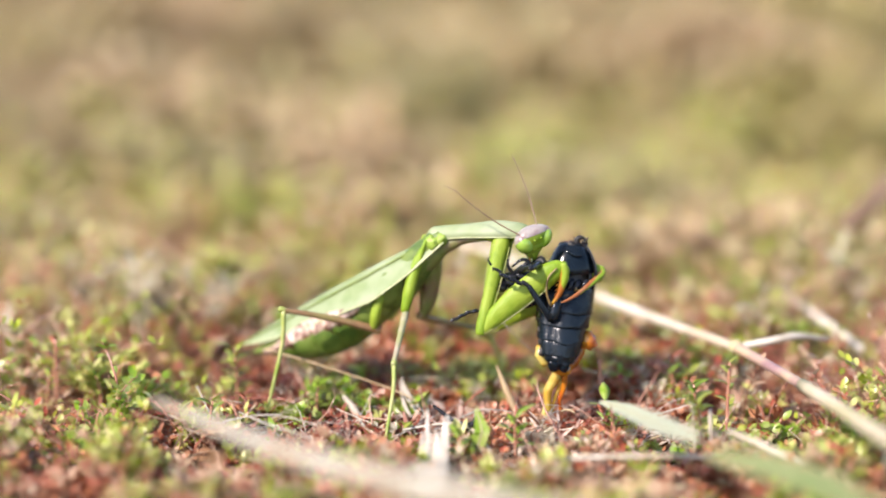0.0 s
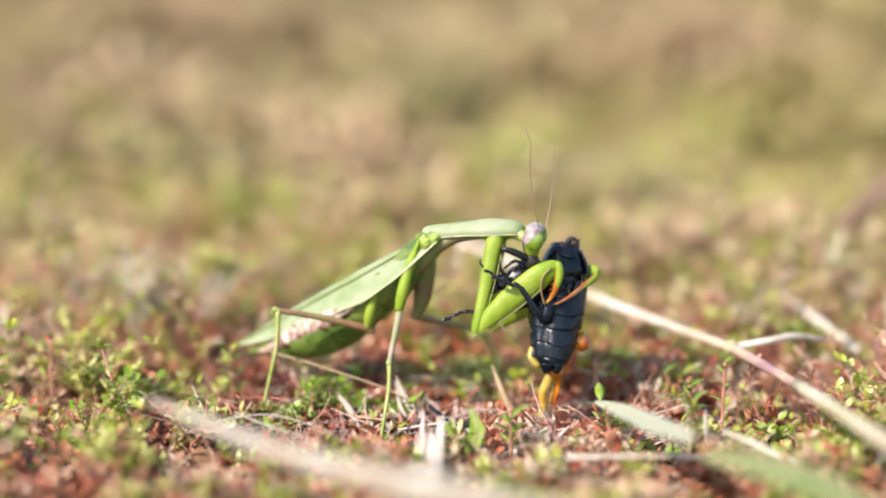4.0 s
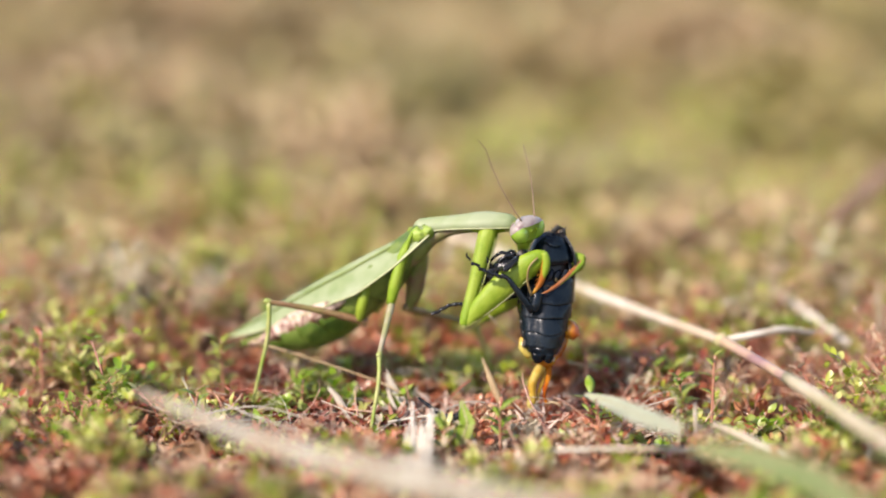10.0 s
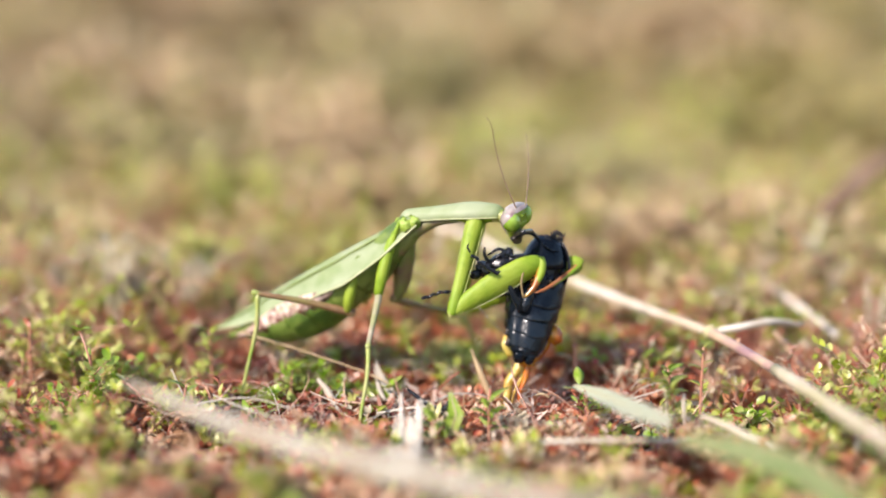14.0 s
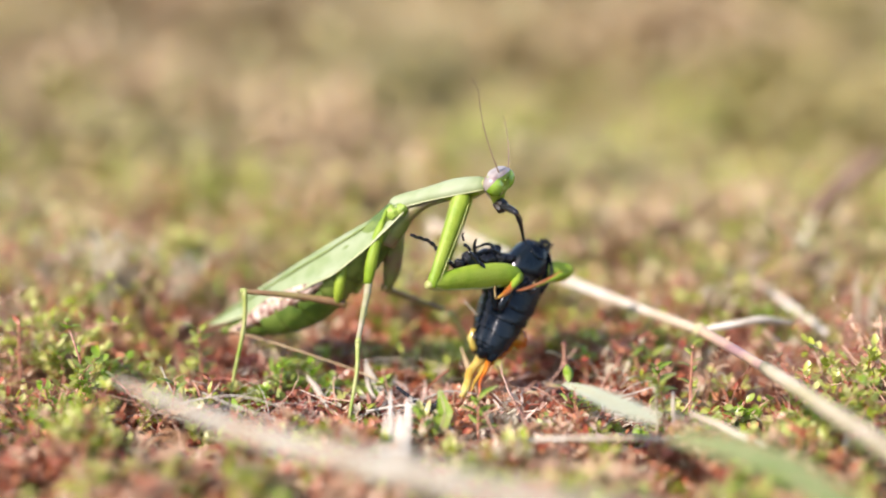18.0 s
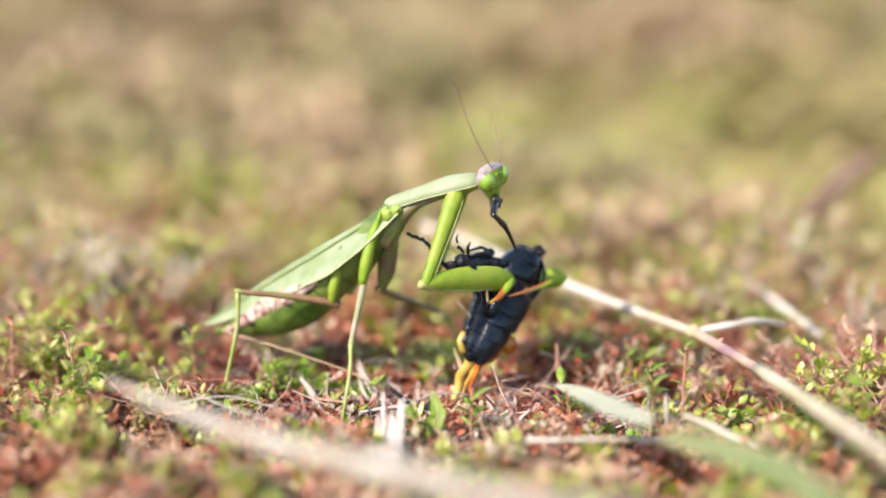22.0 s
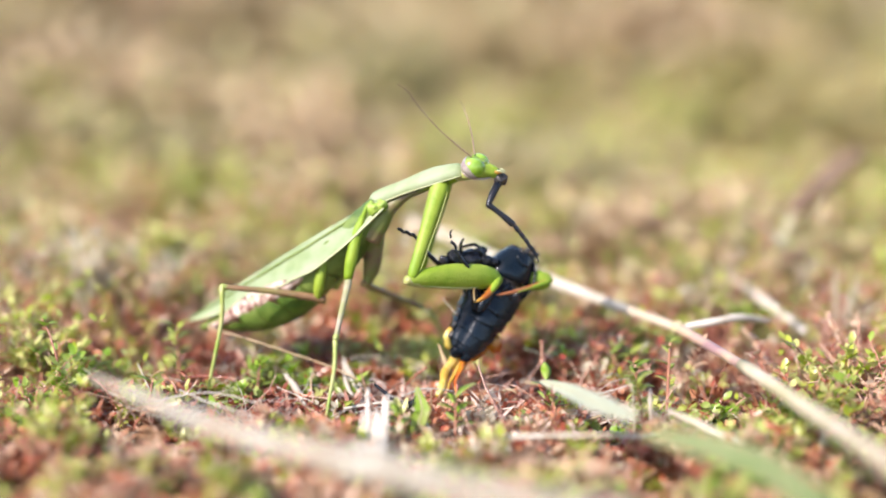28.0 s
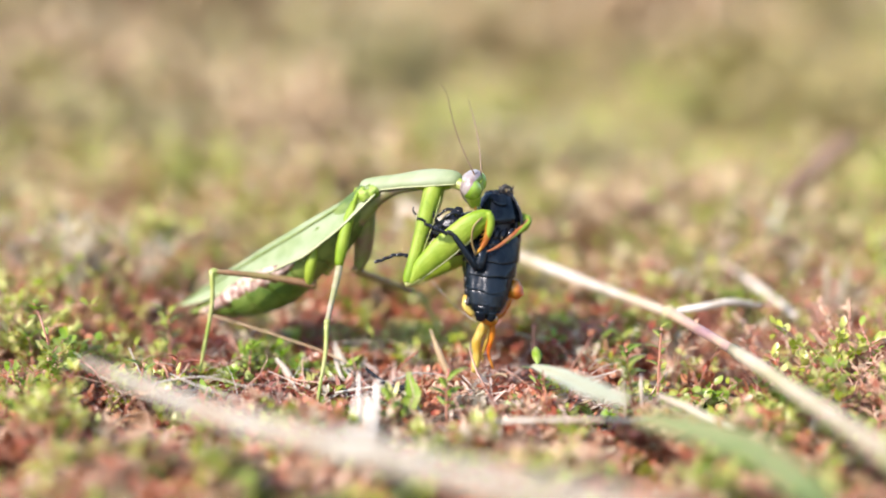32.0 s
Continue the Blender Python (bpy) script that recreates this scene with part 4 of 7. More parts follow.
x, y, d = clumps(130, 6, 0.0034, (-0.06, 0.085, -0.072, -0.028))
sprigs("front_withered_herb", x, y, d * 0.0052, 10, 0.0023, 0.0006, RUST, REDSTEM, "withered red herbs of the foreground", lean=0.6)
# curled dry husks in front of the beetle
x, y, d = clumps(70, 8, 0.003, (-0.02, 0.06, -0.038, 0.004))
sprigs("red_tips", x, y, d * 0.0050, 10, 0.0020, 0.00045, RUST, REDSTEM, "low withered red herb", lean=0.7, fan=1.0)
x, y, d = clumps(46, 5, 0.003, (-0.012, 0.045, -0.034, 0.004))
sprigs("dry_husks", x, y, d * 0.0042, 5, 0.0042, 0.00045, HUSK, None, "curled pale pink husks on the ground", lean=1.2, fan=0.5)
# feathery cream tufts
xs, ys = [], []
for cx, cy, n in ((-0.067, 0.046, 14), (-0.091, 0.030, 2), (-0.054, 0.050, 3), (0.080, 0.055, 1), (0.094, 0.060, 2), (0.103, 0.036, 1)):
    xs.append(rng.normal(cx, 0.0016, n))
    ys.append(rng.normal(cy, 0.003, n))
x, y = np.concatenate(xs), np.concatenate(ys)
sprigs("feathery_tufts", x, y, 0.0165, 16, 0.0060, 0.0005, PLUME, PLUME, "feathery cream seed tufts", lean=0.22, fan=2.0, stem_r=0.00015)
# middle distance
SECOND = (-0.16, 0.18, 0.058, 0.17)
THIRD = (-0.24, 0.26, 0.16, 0.38)
x, y, d = clumps(560, 10, 0.006, SECOND, lambda x, y: 0.06 + 0.94 * patchy(x, y, 0.05, 21))
sprigs("herb_carpet", x, y, d * (0.016 + 0.04 * (y - 0.06)), 8, 0.0036, 0.0011, LEAF, REDSTEM, "low yellow-green herb carpet", stem_r=0.0003)
x, y, d = clumps(400, 8, 0.006, SECOND, lambda x, y: 0.25 + 0.75 * patchy(x, y, 0.06, 33))
sprigs("rusty_herb_carpet", x, y, d * (0.013 + 0.04 * (y - 0.06)), 9, 0.0032, 0.0008, EMBER, REDSTEM, "low reddish-brown herb carpet", stem_r=0.0003)
x, y, d = clumps(380, 8, 0.006, SECOND, lambda x, y: 0.2 + 0.8 * patchy(x, y, 0.05, 46))
sprigs("golden_herb_carpet", x, y, d * 0.015, 9, 0.0034, 0.0009, OCHRE, REDSTEM, "low golden-brown herbs", stem_r=0.0003)
x, y, d = clumps(90, 6, 0.005, SECOND, lambda x, y: patchy(x, y, 0.06, 38))
sprigs("bract_carpet", x, y, d * 0.018, 9, 0.0034, 0.0008, BRACT, REDSTEM, "dry pinkish bracts between the herbs", stem_r=0.0003)
x, y, d = clumps(520, 12, 0.011, THIRD, lambda x, y: 0.05 + 0.95 * patchy(x, y, 0.10, 22))
sprigs("green_herb_patches", x, y, d * 0.021, 9, 0.0042, 0.0013, LEAF, None, "patches of yellow-green herbs")
x, y, d = clumps(760, 10, 0.011, THIRD, lambda x, y: 0.25 + 0.75 * patchy(x, y, 0.10, 34))
sprigs("ochre_herb_carpet", x, y, d * 0.019, 9, 0.0042, 0.0011, OCHRE, None, "low ochre-brown herb carpet")
litter("straw_litter", 700, (-0.2, 0.22, 0.07, 0.34), 0.016, 0.0007, CHAFF, "pale dry straw on the herbs", 0.012)
x, y, d = clumps(70, 7, 0.007, (-0.2, 0.22, 0.10, 0.34), lambda x, y: patchy(x, y, 0.07, 63) ** 2)
sprigs("bleached_tufts", x, y, d * 0.018, 7, 0.007, 0.0009, CHAFF, None, "bleached dry tufts between the herbs")
# far lawn
x, y = spread(16000, *FAR, lambda x, y: 0.2 + 0.8 * patchy(x, y, 0.22, 41))
sprigs("far_lawn", x, y, 0.016, 6, 0.012, 0.0032, LAWN, None, "olive green lawn", stem_r=0.0005)
x, y = spread(16000, *FAR, lambda x, y: 0.25 + 0.75 * patchy(x, y, 0.25, 55))
sprigs("far_dry_lawn", x, y, 0.016, 6, 0.014, 0.003, LAWN_DRY, None, "dry tan lawn", stem_r=0.0005)

x, y = spread(7000, -3.2, 3.2, -2.6, 4.6, lambda x, y: 0.3 + 0.7 * patchy(x, y, 0.6, 71))
keep = ((np.abs(x) > 0.7) | (y < -0.6) | (y > 1.85))
x, y = x[keep], y[keep]
sprigs("outer_lawn", x, y, 0.03, 6, 0.045, 0.010, LAWN, None, "dry olive lawn all round")
# colour patches of the lawn: centre and half-sizes in metres
for name, label, material, tall, spots in (
        ("dry_tuft_patch", "patches of bleached dry grass", CHAFF, 0.02, ((-0.150, 0.335, 0.040, 0.024), (-0.108, 0.292, 0.026, 0.018), (-0.100, 0.46, 0.034, 0.034), (-0.045, 0.245, 0.030, 0.016), (-0.030, 0.194, 0.016, 0.014), (0.100, 0.37, 0.036, 0.030), (0.084, 0.119, 0.008, 0.012), (0.109, 0.391, 0.021, 0.040), (-0.019, 0.141, 0.011, 0.011), (0.058, 0.106, 0.010, 0.010))),
        ("herb_patch", "patches of fresh yellow-green herbs", LAWN, 0.02, ((-0.072, 0.198, 0.016, 0.027), (-0.109, 0.126, 0.009, 0.015), (0.053, 0.176, 0.025, 0.029), (0.033, 0.172, 0.010, 0.017), (0.097, 0.081, 0.008, 0.012), (-0.076, 0.081, 0.008, 0.010))),
        ("lawn_patch", "greener patches of the lawn", LAWN, 0.02, ((-0.072, 0.713, 0.029, 0.097), (-0.014, 0.332, 0.019, 0.047))),
        ("moss_patch", "dark olive patches of moss", OLIVE_LEAF, 0.02, ((-0.205, 0.60, 0.05, 0.07), (-0.125, 0.66, 0.06, 0.07), (-0.30, 0.9, 0.12, 0.12), (-0.16, 0.95, 0.10, 0.10), (-0.185, 0.47, 0.03, 0.04), (0.123, 0.299, 0.012, 0.049), (0.147, 0.281, 0.009, 0.040), (0.165, 0.459, 0.015, 0.065), (-0.164, 0.360, 0.013, 0.051))),
        ("rusty_patch", "patches of purple-brown dead herbs", DEAD_LEAF, 0.02, ((-0.175, 0.42, 0.03, 0.06), (-0.15, 0.32, 0.02, 0.05), (-0.20, 0.56, 0.04, 0.07), (-0.125, 0.235, 0.015, 0.03), (-0.157, 0.459, 0.050, 0.065), (-0.061, 0.432, 0.019, 0.045), (-0.091, 0.069, 0.011, 0.008))),
):
    xs, ys = [], []
    for cx, cy, rx, ry in spots:
        n = int((110 if name in ("herb_patch", "dry_tuft_patch") else 220) + 6000 * rx * ry / 0.02)
        xs.append(rng.normal(cx, rx * 0.5, n))
        ys.append(rng.normal(cy, ry * 0.5, n))
    x, y = np.concatenate(xs), np.concatenate(ys)
    keep = y > 0.075
    x, y = x[keep], y[keep]
    size = np.repeat(0.004 + 0.012 * np.clip(y, 0, 0.8), 7)
    sprigs(name, x, y, tall * (0.7 + 0.8 * np.clip(y, 0, 1)), 7, size, size * 0.25, material, None, label)

# pale dry tips among the nearer herbs
x, y, d = clumps(70, 5, 0.003, (-0.03, 0.09, -0.06, 0.03))
sprigs("cream_tips", x, y, d * 0.0066, 9, 0.0022, 0.0005, PLUME, BRACT, "faded cream flower heads among the herbs", lean=0.5, fan=1.2)
x, y, d = clumps(70, 5, 0.004, (-0.13, 0.15, 0.03, 0.11), lambda x, y: patchy(x, y, 0.05, 87))
sprigs("cream_heads", x, y, d * 0.0175, 9, 0.0034, 0.0007, PLUME, BRACT, "faded cream seed heads above the herbs", lean=0.35, fan=1.4)

# ---- single plants and straws ----


def straw(name, label, pts, radii, material, nodes=(), category="straw", sides=9, node_mat=None, seed=1.0):
    root = thing(name, label, category, pts[0])
    o = Vector(pts[0])
    local = [Vector(p) - o for p in pts]
    lat = (local[-1] - local[0]).cross(Vector((0, 0, 1))).normalized()
    part("stalk", rough(limb(local, radii, sides=sides, lateral=lat, steps=5), max(radii) * 0.18, 0.25, seed), material, root)
    for i in nodes:
        r = radii[i] * 1.35
        part("node", rough(ball(local[i], (r, r, r), u=12, v=8), r * 0.15, 0.8), node_mat or material, root)
    return root


def blade(name, label, pts, widths, material, category="grass blade", fold=0.25):
    """A grass blade with a folded midrib."""
    root = thing(name, label, category, pts[0])
    o = Vector(pts[0])
    loops = []
    n = 18
    for i in range(n + 1):
        u = i / n * (len(pts) - 1)
        k = min(int(u), len(pts) - 2)
        f = u - k
        p = Vector(pts[k]).lerp(Vector(pts[k + 1]), f) - o
        w = widths[k] + (widths[k + 1] - widths[k]) * f
        d = (Vector(pts[k + 1]) - Vector(pts[k])).normalized()
        s = d.cross(Vector((0, -0.95, 1))).normalized()
        up = s.cross(d)
        loops.append([p - s * w + up * w * fold, p - up * 0.05, p + s * w + up * w * fold, p + up * (0.12)])
    part("leaf_blade", rings(bmesh.new(), loops), material, root, smooth=False)
    mid = [sum(lp, Vector()) / 4 for lp in loops[::3]]
    part("midrib", limb(mid, [0.16] * len(mid), sides=6, lateral=(0, 0, 1)), STRAW, root)
    return root


straw("dry_stalk", "long pale dry stalk with joints, lying on the herbs", [(4.7, 72.0, 21.6), (14.8, 63.0, 19.5), (34.7, 40.0, 16.0), (61, 5.3, 14)], (1.35, 1.25, 1.05, 1.05), FIBRE, (1, 2, 3), node_mat=STRAW)
stalk = straw("purple_stalk", "jointed purple and tan stalk on the ground", [(61, 5.3, 14), (67, -10, 13.6), (71.5, -26, 14)], (1.15, 1.05, 1.1), PURPLE_STEM, (0,), node_mat=STRAW)
part("sheath", rough(limb([(8.5, -29.4, 0.9), (15.6, -70.4, 3.6), (23.8, -122.2, 7.3)], (1.2, 1.5, 1.7), sides=10, steps=5), 0.2, 0.25), SHEATH, stalk, "tan leaf sheath")
straw("side_shoot", "pale dry side shoot of the stalk", [(61.5, 5.5, 14), (68, 5.7, 15.2), (75, 9, 15.4), (82, 15, 13)], (0.7, 0.8, 0.8, 0.5), FIBRE)
straw("thick_straw", "thick bleached straw lying on the red herbs", [(-49.4, -64.5, 24.4), (-34.9, -80.7, 24.2), (-21.4, -95.3, 24.6), (2.5, -115.7, 26.1), (24.8, -137.5, 28.3), (40.2, -152.2, 29.9)], (0.6, 1.3, 1.75, 2.0, 2.1, 2.0), THICK_STRAW, (3,))
straw("white_straw", "short white straw on the ground", [(22.4, -43.5, 6.6), (37.2, -44.5, 7.4), (51.4, -43.8, 6.9)], (0.45, 0.5, 0.4), FIBRE)
r = random.Random(4)
for k in range(9):
    x, far, w = -3.6 + 0.62 * k + r.uniform(-0.25, 0.25), r.uniform(-9, 0), r.uniform(0.34, 0.6)
    straw("straw_splinter", "split strip of bleached straw lying across the thick straw", [(x * 0.7 - 1.4 + r.uniform(-0.3, 0.3), -94, 17.2), (x * 0.82 - 0.9, -62.7, 8.5), (x * 0.94 - 0.4 + r.uniform(-0.3, 0.3), -41, 5.4), (x + r.uniform(-0.4, 0.4), -26 + far, 11.8 + 0.44 * far)], (w, w, w, w * 0.5), FIBRE, seed=k)
straw("thin_straw", "thin tan dry straw under the mantis", [(-36.7, 2.0, 14.6), (-26.0, -1.0, 12.2), (-10.9, -3.0, 7.6), (-2.8, -6.0, 4.4)], (0.15, 0.2, 0.2, 0.13), CHAFF)
straw("fibre", "fine pale fibre stuck to the beetle", [(11.5, -1, 22), (16, -3, 17.5), (20.5, -5, 14.5)], (0.1, 0.11, 0.09), PALE_STRAW)
straw("fibre", "fine pale fibre beside the beetle", [(29, 3, 10), (36, 8, 6.5), (44, 13, 3)], (0.3, 0.3, 0.22), STRAW)
straw("dark_straw", "broken brown straw leaning on the lawn", [(93.1, 100.0, 5.9), (100.7, 104.0, 14.0), (109.9, 108.0, 22.2), (123.0, 113.0, 31.8)], (2.2, 2.7, 2.7, 2.2), DARK_STRAW)
straw("far_straw", "bundle of pale straw in the lawn", [(89, 130, 4), (98, 131, 7), (109, 130, 5)], (1.6, 2.2, 1.4), CHAFF)
straw("upright_straw", "short white upright straw in the herbs", [(51.6, -30, 2), (51.4, -30, 6), (51.0, -30, 11.8)], (0.4, 0.45, 0.35), FIBRE)
straw("leaning_straw", "pale dry straw leaning in the herbs", [(78.4, 48.0, 14.5), (85.6, 40.0, 10.6), (93.4, 30.0, 6.2)], (1.0, 1.1, 0.8), FIBRE)
straw("pink_stem", "thin pinkish dead stem across the herbs", [(76.3, 16.0, 11.3), (79.3, 8.0, 8.0), (80.9, 0.0, 6.1)], (0.35, 0.4, 0.3), BRACT)
straw("bent_fibre", "long fine pale fibre over the herbs", [(42.0, -14.0, 5.5), (45.9, -14.0, 6.6), (49.3, -14.0, 7.7)], (0.1, 0.1, 0.08), FIBRE)
straw("red_twig", "short knobbly reddish twig", [(34, 4, -1), (33.4, 2.5, 4), (32.6, 1, 8), (32.2, 0, 12.3)], (0.5, 0.55, 0.5, 0.3), REDSTEM, (1, 2, 3), "twig")
straw("pale_splinter", "pale splinter standing in the herbs", [(15.4, -5, 2), (13.2, -4, 7), (10.9, -2.4, 12.4)], (0.7, 0.75, 0.15), CHAFF)
straw("bark_chip", "curled pale bark chip on soil", [(-20.4, -3, 6), (-18.4, -6, 4.4), (-15.8, -12, 2.2)], (0.4, 0.8, 0.3), PALE_STRAW)
straw("tan_straw", "tan dry straw on the ground", [(53.1, -40.0, 10.8), (57.4, -43.0, 9.7), (62.6, -47.0, 8.4), (69.0, -52.0, 7.0)], (0.35, 0.65, 0.7, 0.4), FIBRE)
for p in (((-8.6, -0.2, 9.2), (-7.4, -2, 5.6), (-4.4, -6.5, 2.6)), ((-8.4, -0.6, 8.6), (-6.3, -2.6, 5.0), (-3.2, -5.6, 2.8)), ((-8.9, 0.2, 8.0), (-7.9, -3, 4.2), (-6.4, -6, 2.4))):
    straw("dry_husk", "curled strip of a dry husk", list(p), (0.15, 0.5, 0.3), PALE_STRAW)
for p, w in (((( -40, -20, 8), (-34, -30, 9), (-24, -38, 8.5)), 0.18), (((-50, -6, 9), (-46, -16, 6), (-42, -22, 5)), 0.15), (((-45, -24, 7), (-32, -25, 9), (-18, -30, 6)), 0.15), (((2, -14, 4), (8, -12, 6), (17, -9, 4)), 0.13), (((-8, -16, 3), (4, -20, 5.5), (10, -32, 3)), 0.3)):
    straw("fibre", "fine pale plant fibre on herbs", list(p), (w, w * 1.1, w * 0.7), PALE_STRAW)
blade("grass_leaf", "pale green grass leaf on the herbs", [(30.6, -23.8, 11.4), (34.6, -35.2, 13.3), (39.4, -50.4, 15.2), (44.0, -63.5, 16.9)], (0.6, 1.9, 2.5, 1.2), BLADE, fold=0.08)
blade("grass_leaf", "broad green grass leaf arching over red herbs", [(43.6, -80, 20.2), (52.1, -88, 20.9), (60.5, -96, 20.1), (69, -104, 16), (76, -110, 2)], (0.8, 2.6, 3.0, 2.6, 1.8), DULL_BLADE, fold=0.1)
blade("grass_leaf", "short green upright grass leaf", [(5.5, -30, 0), (7.5, -29, 7), (6.4, -27, 11)], (0.9, 1.6, 0.3), FRESH)


def seedling(label, at, tall, n, size, material, seed, name="seedling", stem=REDSTEM):
    """A small plant with paired leaves, each leaf a part."""
    r = random.Random(seed)
    root = thing(name, label, "plant", at)
    bend = (r.uniform(-1, 1), r.uniform(-1, 1))
    pts = [(0, 0, -2), (bend[0] * 0.5, bend[1] * 0.5, tall * 0.5), (bend[0] * 1.5, bend[1] * 1.5, tall)]
    part("stem", limb(pts, (0.35, 0.3, 0.2), sides=7, lateral=(1, 0.3, 0)), stem, root)
    for k in range(n):
        u = 0.35 + 0.65 * k / max(1, n - 1)
        a = k * 2.4 + r.uniform(-0.4, 0.4)
        b = Vector((bend[0] * 1.5 * u, bend[1] * 1.5 * u, tall * u))
        L = size * r.uniform(0.7, 1.2)
        d = Vector((math.cos(a), math.sin(a), 0.25 + u * 0.9)).normalized()
        s = d.cross(Vector((0, 0, 1))).normalized()
        up = s.cross(d)
        loops = []
        for i in range(7):
            f = i / 6
            w = L * 0.22 * math.sin(min(1, f * 1.05) * 3.0) ** 0.8 + 0.03
            p = b + d * (L * f) - up * (L * 0.35 * f * f)
            loops.append([p - s * w + up * w * 0.35, p - up * 0.06, p + s * w + up * w * 0.35, p + up * 0.06])
        part("leaf", rings(bmesh.new(), loops), material, root)
    return root


seedling("pale green seedling with crinkled leaves", (51.5, -8, 2), 8, 11, 3.6, FRESH, 3)
seedling("pale cream-green seedling with a white tip", (50, -28, 3), 10, 14, 3.4, LEAF, 31)
seedling("faded cream bud cluster beside the seedling", (48.5, -29, 4), 9, 7, 1.8, PLUME, 32, "bud_cluster", PLUME)
seedling("yellow-green sprig leaning over dark soil", (55.8, -20, 4), 14, 9, 2.6, LEAF, 33)
for at, tall, n, seed in (((85.6, 20, 2), 10, 12, 41), ((93, 14, 2), 12, 14, 42), ((79, 2, 2), 10, 10, 43), ((100, 24, 3), 13, 14, 44)):
    seedling("upright dusty pink herb spike among green herbs", at, tall, n, 2.4, HUSK, seed, "herb_spike")
for at, tall, n, seed in (((-68.5, 40, 4), 18, 11, 51), ((-52, 48, 4), 14, 6, 53), ((102, 34, 4), 14, 7, 54)):
    r = random.Random(seed)
    root = thing("seed_plume", "tuft of bleached cream strips above the herbs", "plant", at)
    for k in range(n):
        a, L = r.uniform(0, 6.28), tall * r.uniform(0.7, 1.1)
        w = Vector((math.cos(a), math.sin(a), 0))
        part("strip", limb([w * 0.8 - Vector((0, 0, 3)), w * 1.4 + Vector((0, 0, L * 0.5)), w * 3.2 + Vector((0.8, 0, L))], (0.45, 0.5, 0.12), sides=6, lateral=(1, 0.2, 0)), PLUME, root)
seedling("bright green seedling beside the grass leaf", (33, -15, 1), 8, 7, 4.2, FRESH, 4)
seedling("yellow-green seedling in the herbs", (-26, -4, 1), 7, 9, 3.4, FRESH, 5)
seedling("yellow-green seedling in the herbs", (-36, 26, 4), 10, 8, 4.6, FRESH, 6)
seedling("yellow-green herb beside the tail of the mantis", (-43, 5, 1), 13, 14, 3.8, LEAF, 16)
seedling("small green seedling on the bare soil", (-8, 14, 1), 7, 6, 4.0, FRESH, 7)
seedling("small green seedling on the bare soil", (38, 6, 1), 7, 7, 3.2, FRESH, 8)
seedling("green herb with narrow leaves in front of the beetle", (14, -27, 0), 9, 9, 4.2, FRESH, 9)
seedling("green herb with narrow leaves", (3, -34, 0), 8, 8, 4.0, FRESH, 10)
r = random.Random(2)
for k in range(46):
    x, y = r.uniform(-105, 110), r.uniform(-42, 60)
    if abs(x - 10) < 34 and abs(y) < 14:
        continue
    z = float(height(np.array([x * MM]), np.array([y * MM]))[0]) / MM
    seedling("small yellow-green herb among withered stems", (x, y, z), min(r.uniform(5, 10), float(cap(x * MM, y * MM)) / MM * 1.6), r.randint(6, 10), r.uniform(2.4, 3.8), FRESH if r.random() < 0.6 else LEAF, 100 + k, "small_herb")
for k in range(22):
    x, y = r.uniform(-100, 105), r.uniform(-30, 60)
    if abs(x - 5) < 36 and abs(y) < 16:
        continue
    z = float(height(np.array([x * MM]), np.array([y * MM]))[0]) / MM
    seedling("withered reddish herb sprig with curled leaves", (x, y, z), min(r.uniform(8, 15), float(cap(x * MM, y * MM)) / MM * 2.2), r.randint(7, 12), r.uniform(2.0, 3.4), RUST, 300 + k, "withered_sprig")


def build_scrap():
    root = thing("beetle_scrap", "black piece of a beetle's leg lying on the ground", "insect leg", (1.5, -18, 5))
    part("shank", limb([(-3.4, 3.4, 2.6), (-0.5, 0.5, 1.2), (1.4, -1.5, 0.6)], (0.3, 0.45, 0.5), sides=8, lateral=(0, 0, 1)), BLACK, root)
    part("thigh", rough(limb([(1.2, -1.6, 0.4), (4.2, -3.5, 0.6), (4.9, -3.8, 2.6)], (0.7, 0.9, 0.5), sides=9, lateral=(0, 1, 0.4)), 0.2, 1.0), BLACK, root)


build_scrap()


# ---- what moves ----


def key(t, x, y, z, rx, ry, rz):
    """A row for walk(): seconds, millimetres, degrees."""
    return (t, pose(x * MM, y * MM, z * MM, rx, ry, rz))


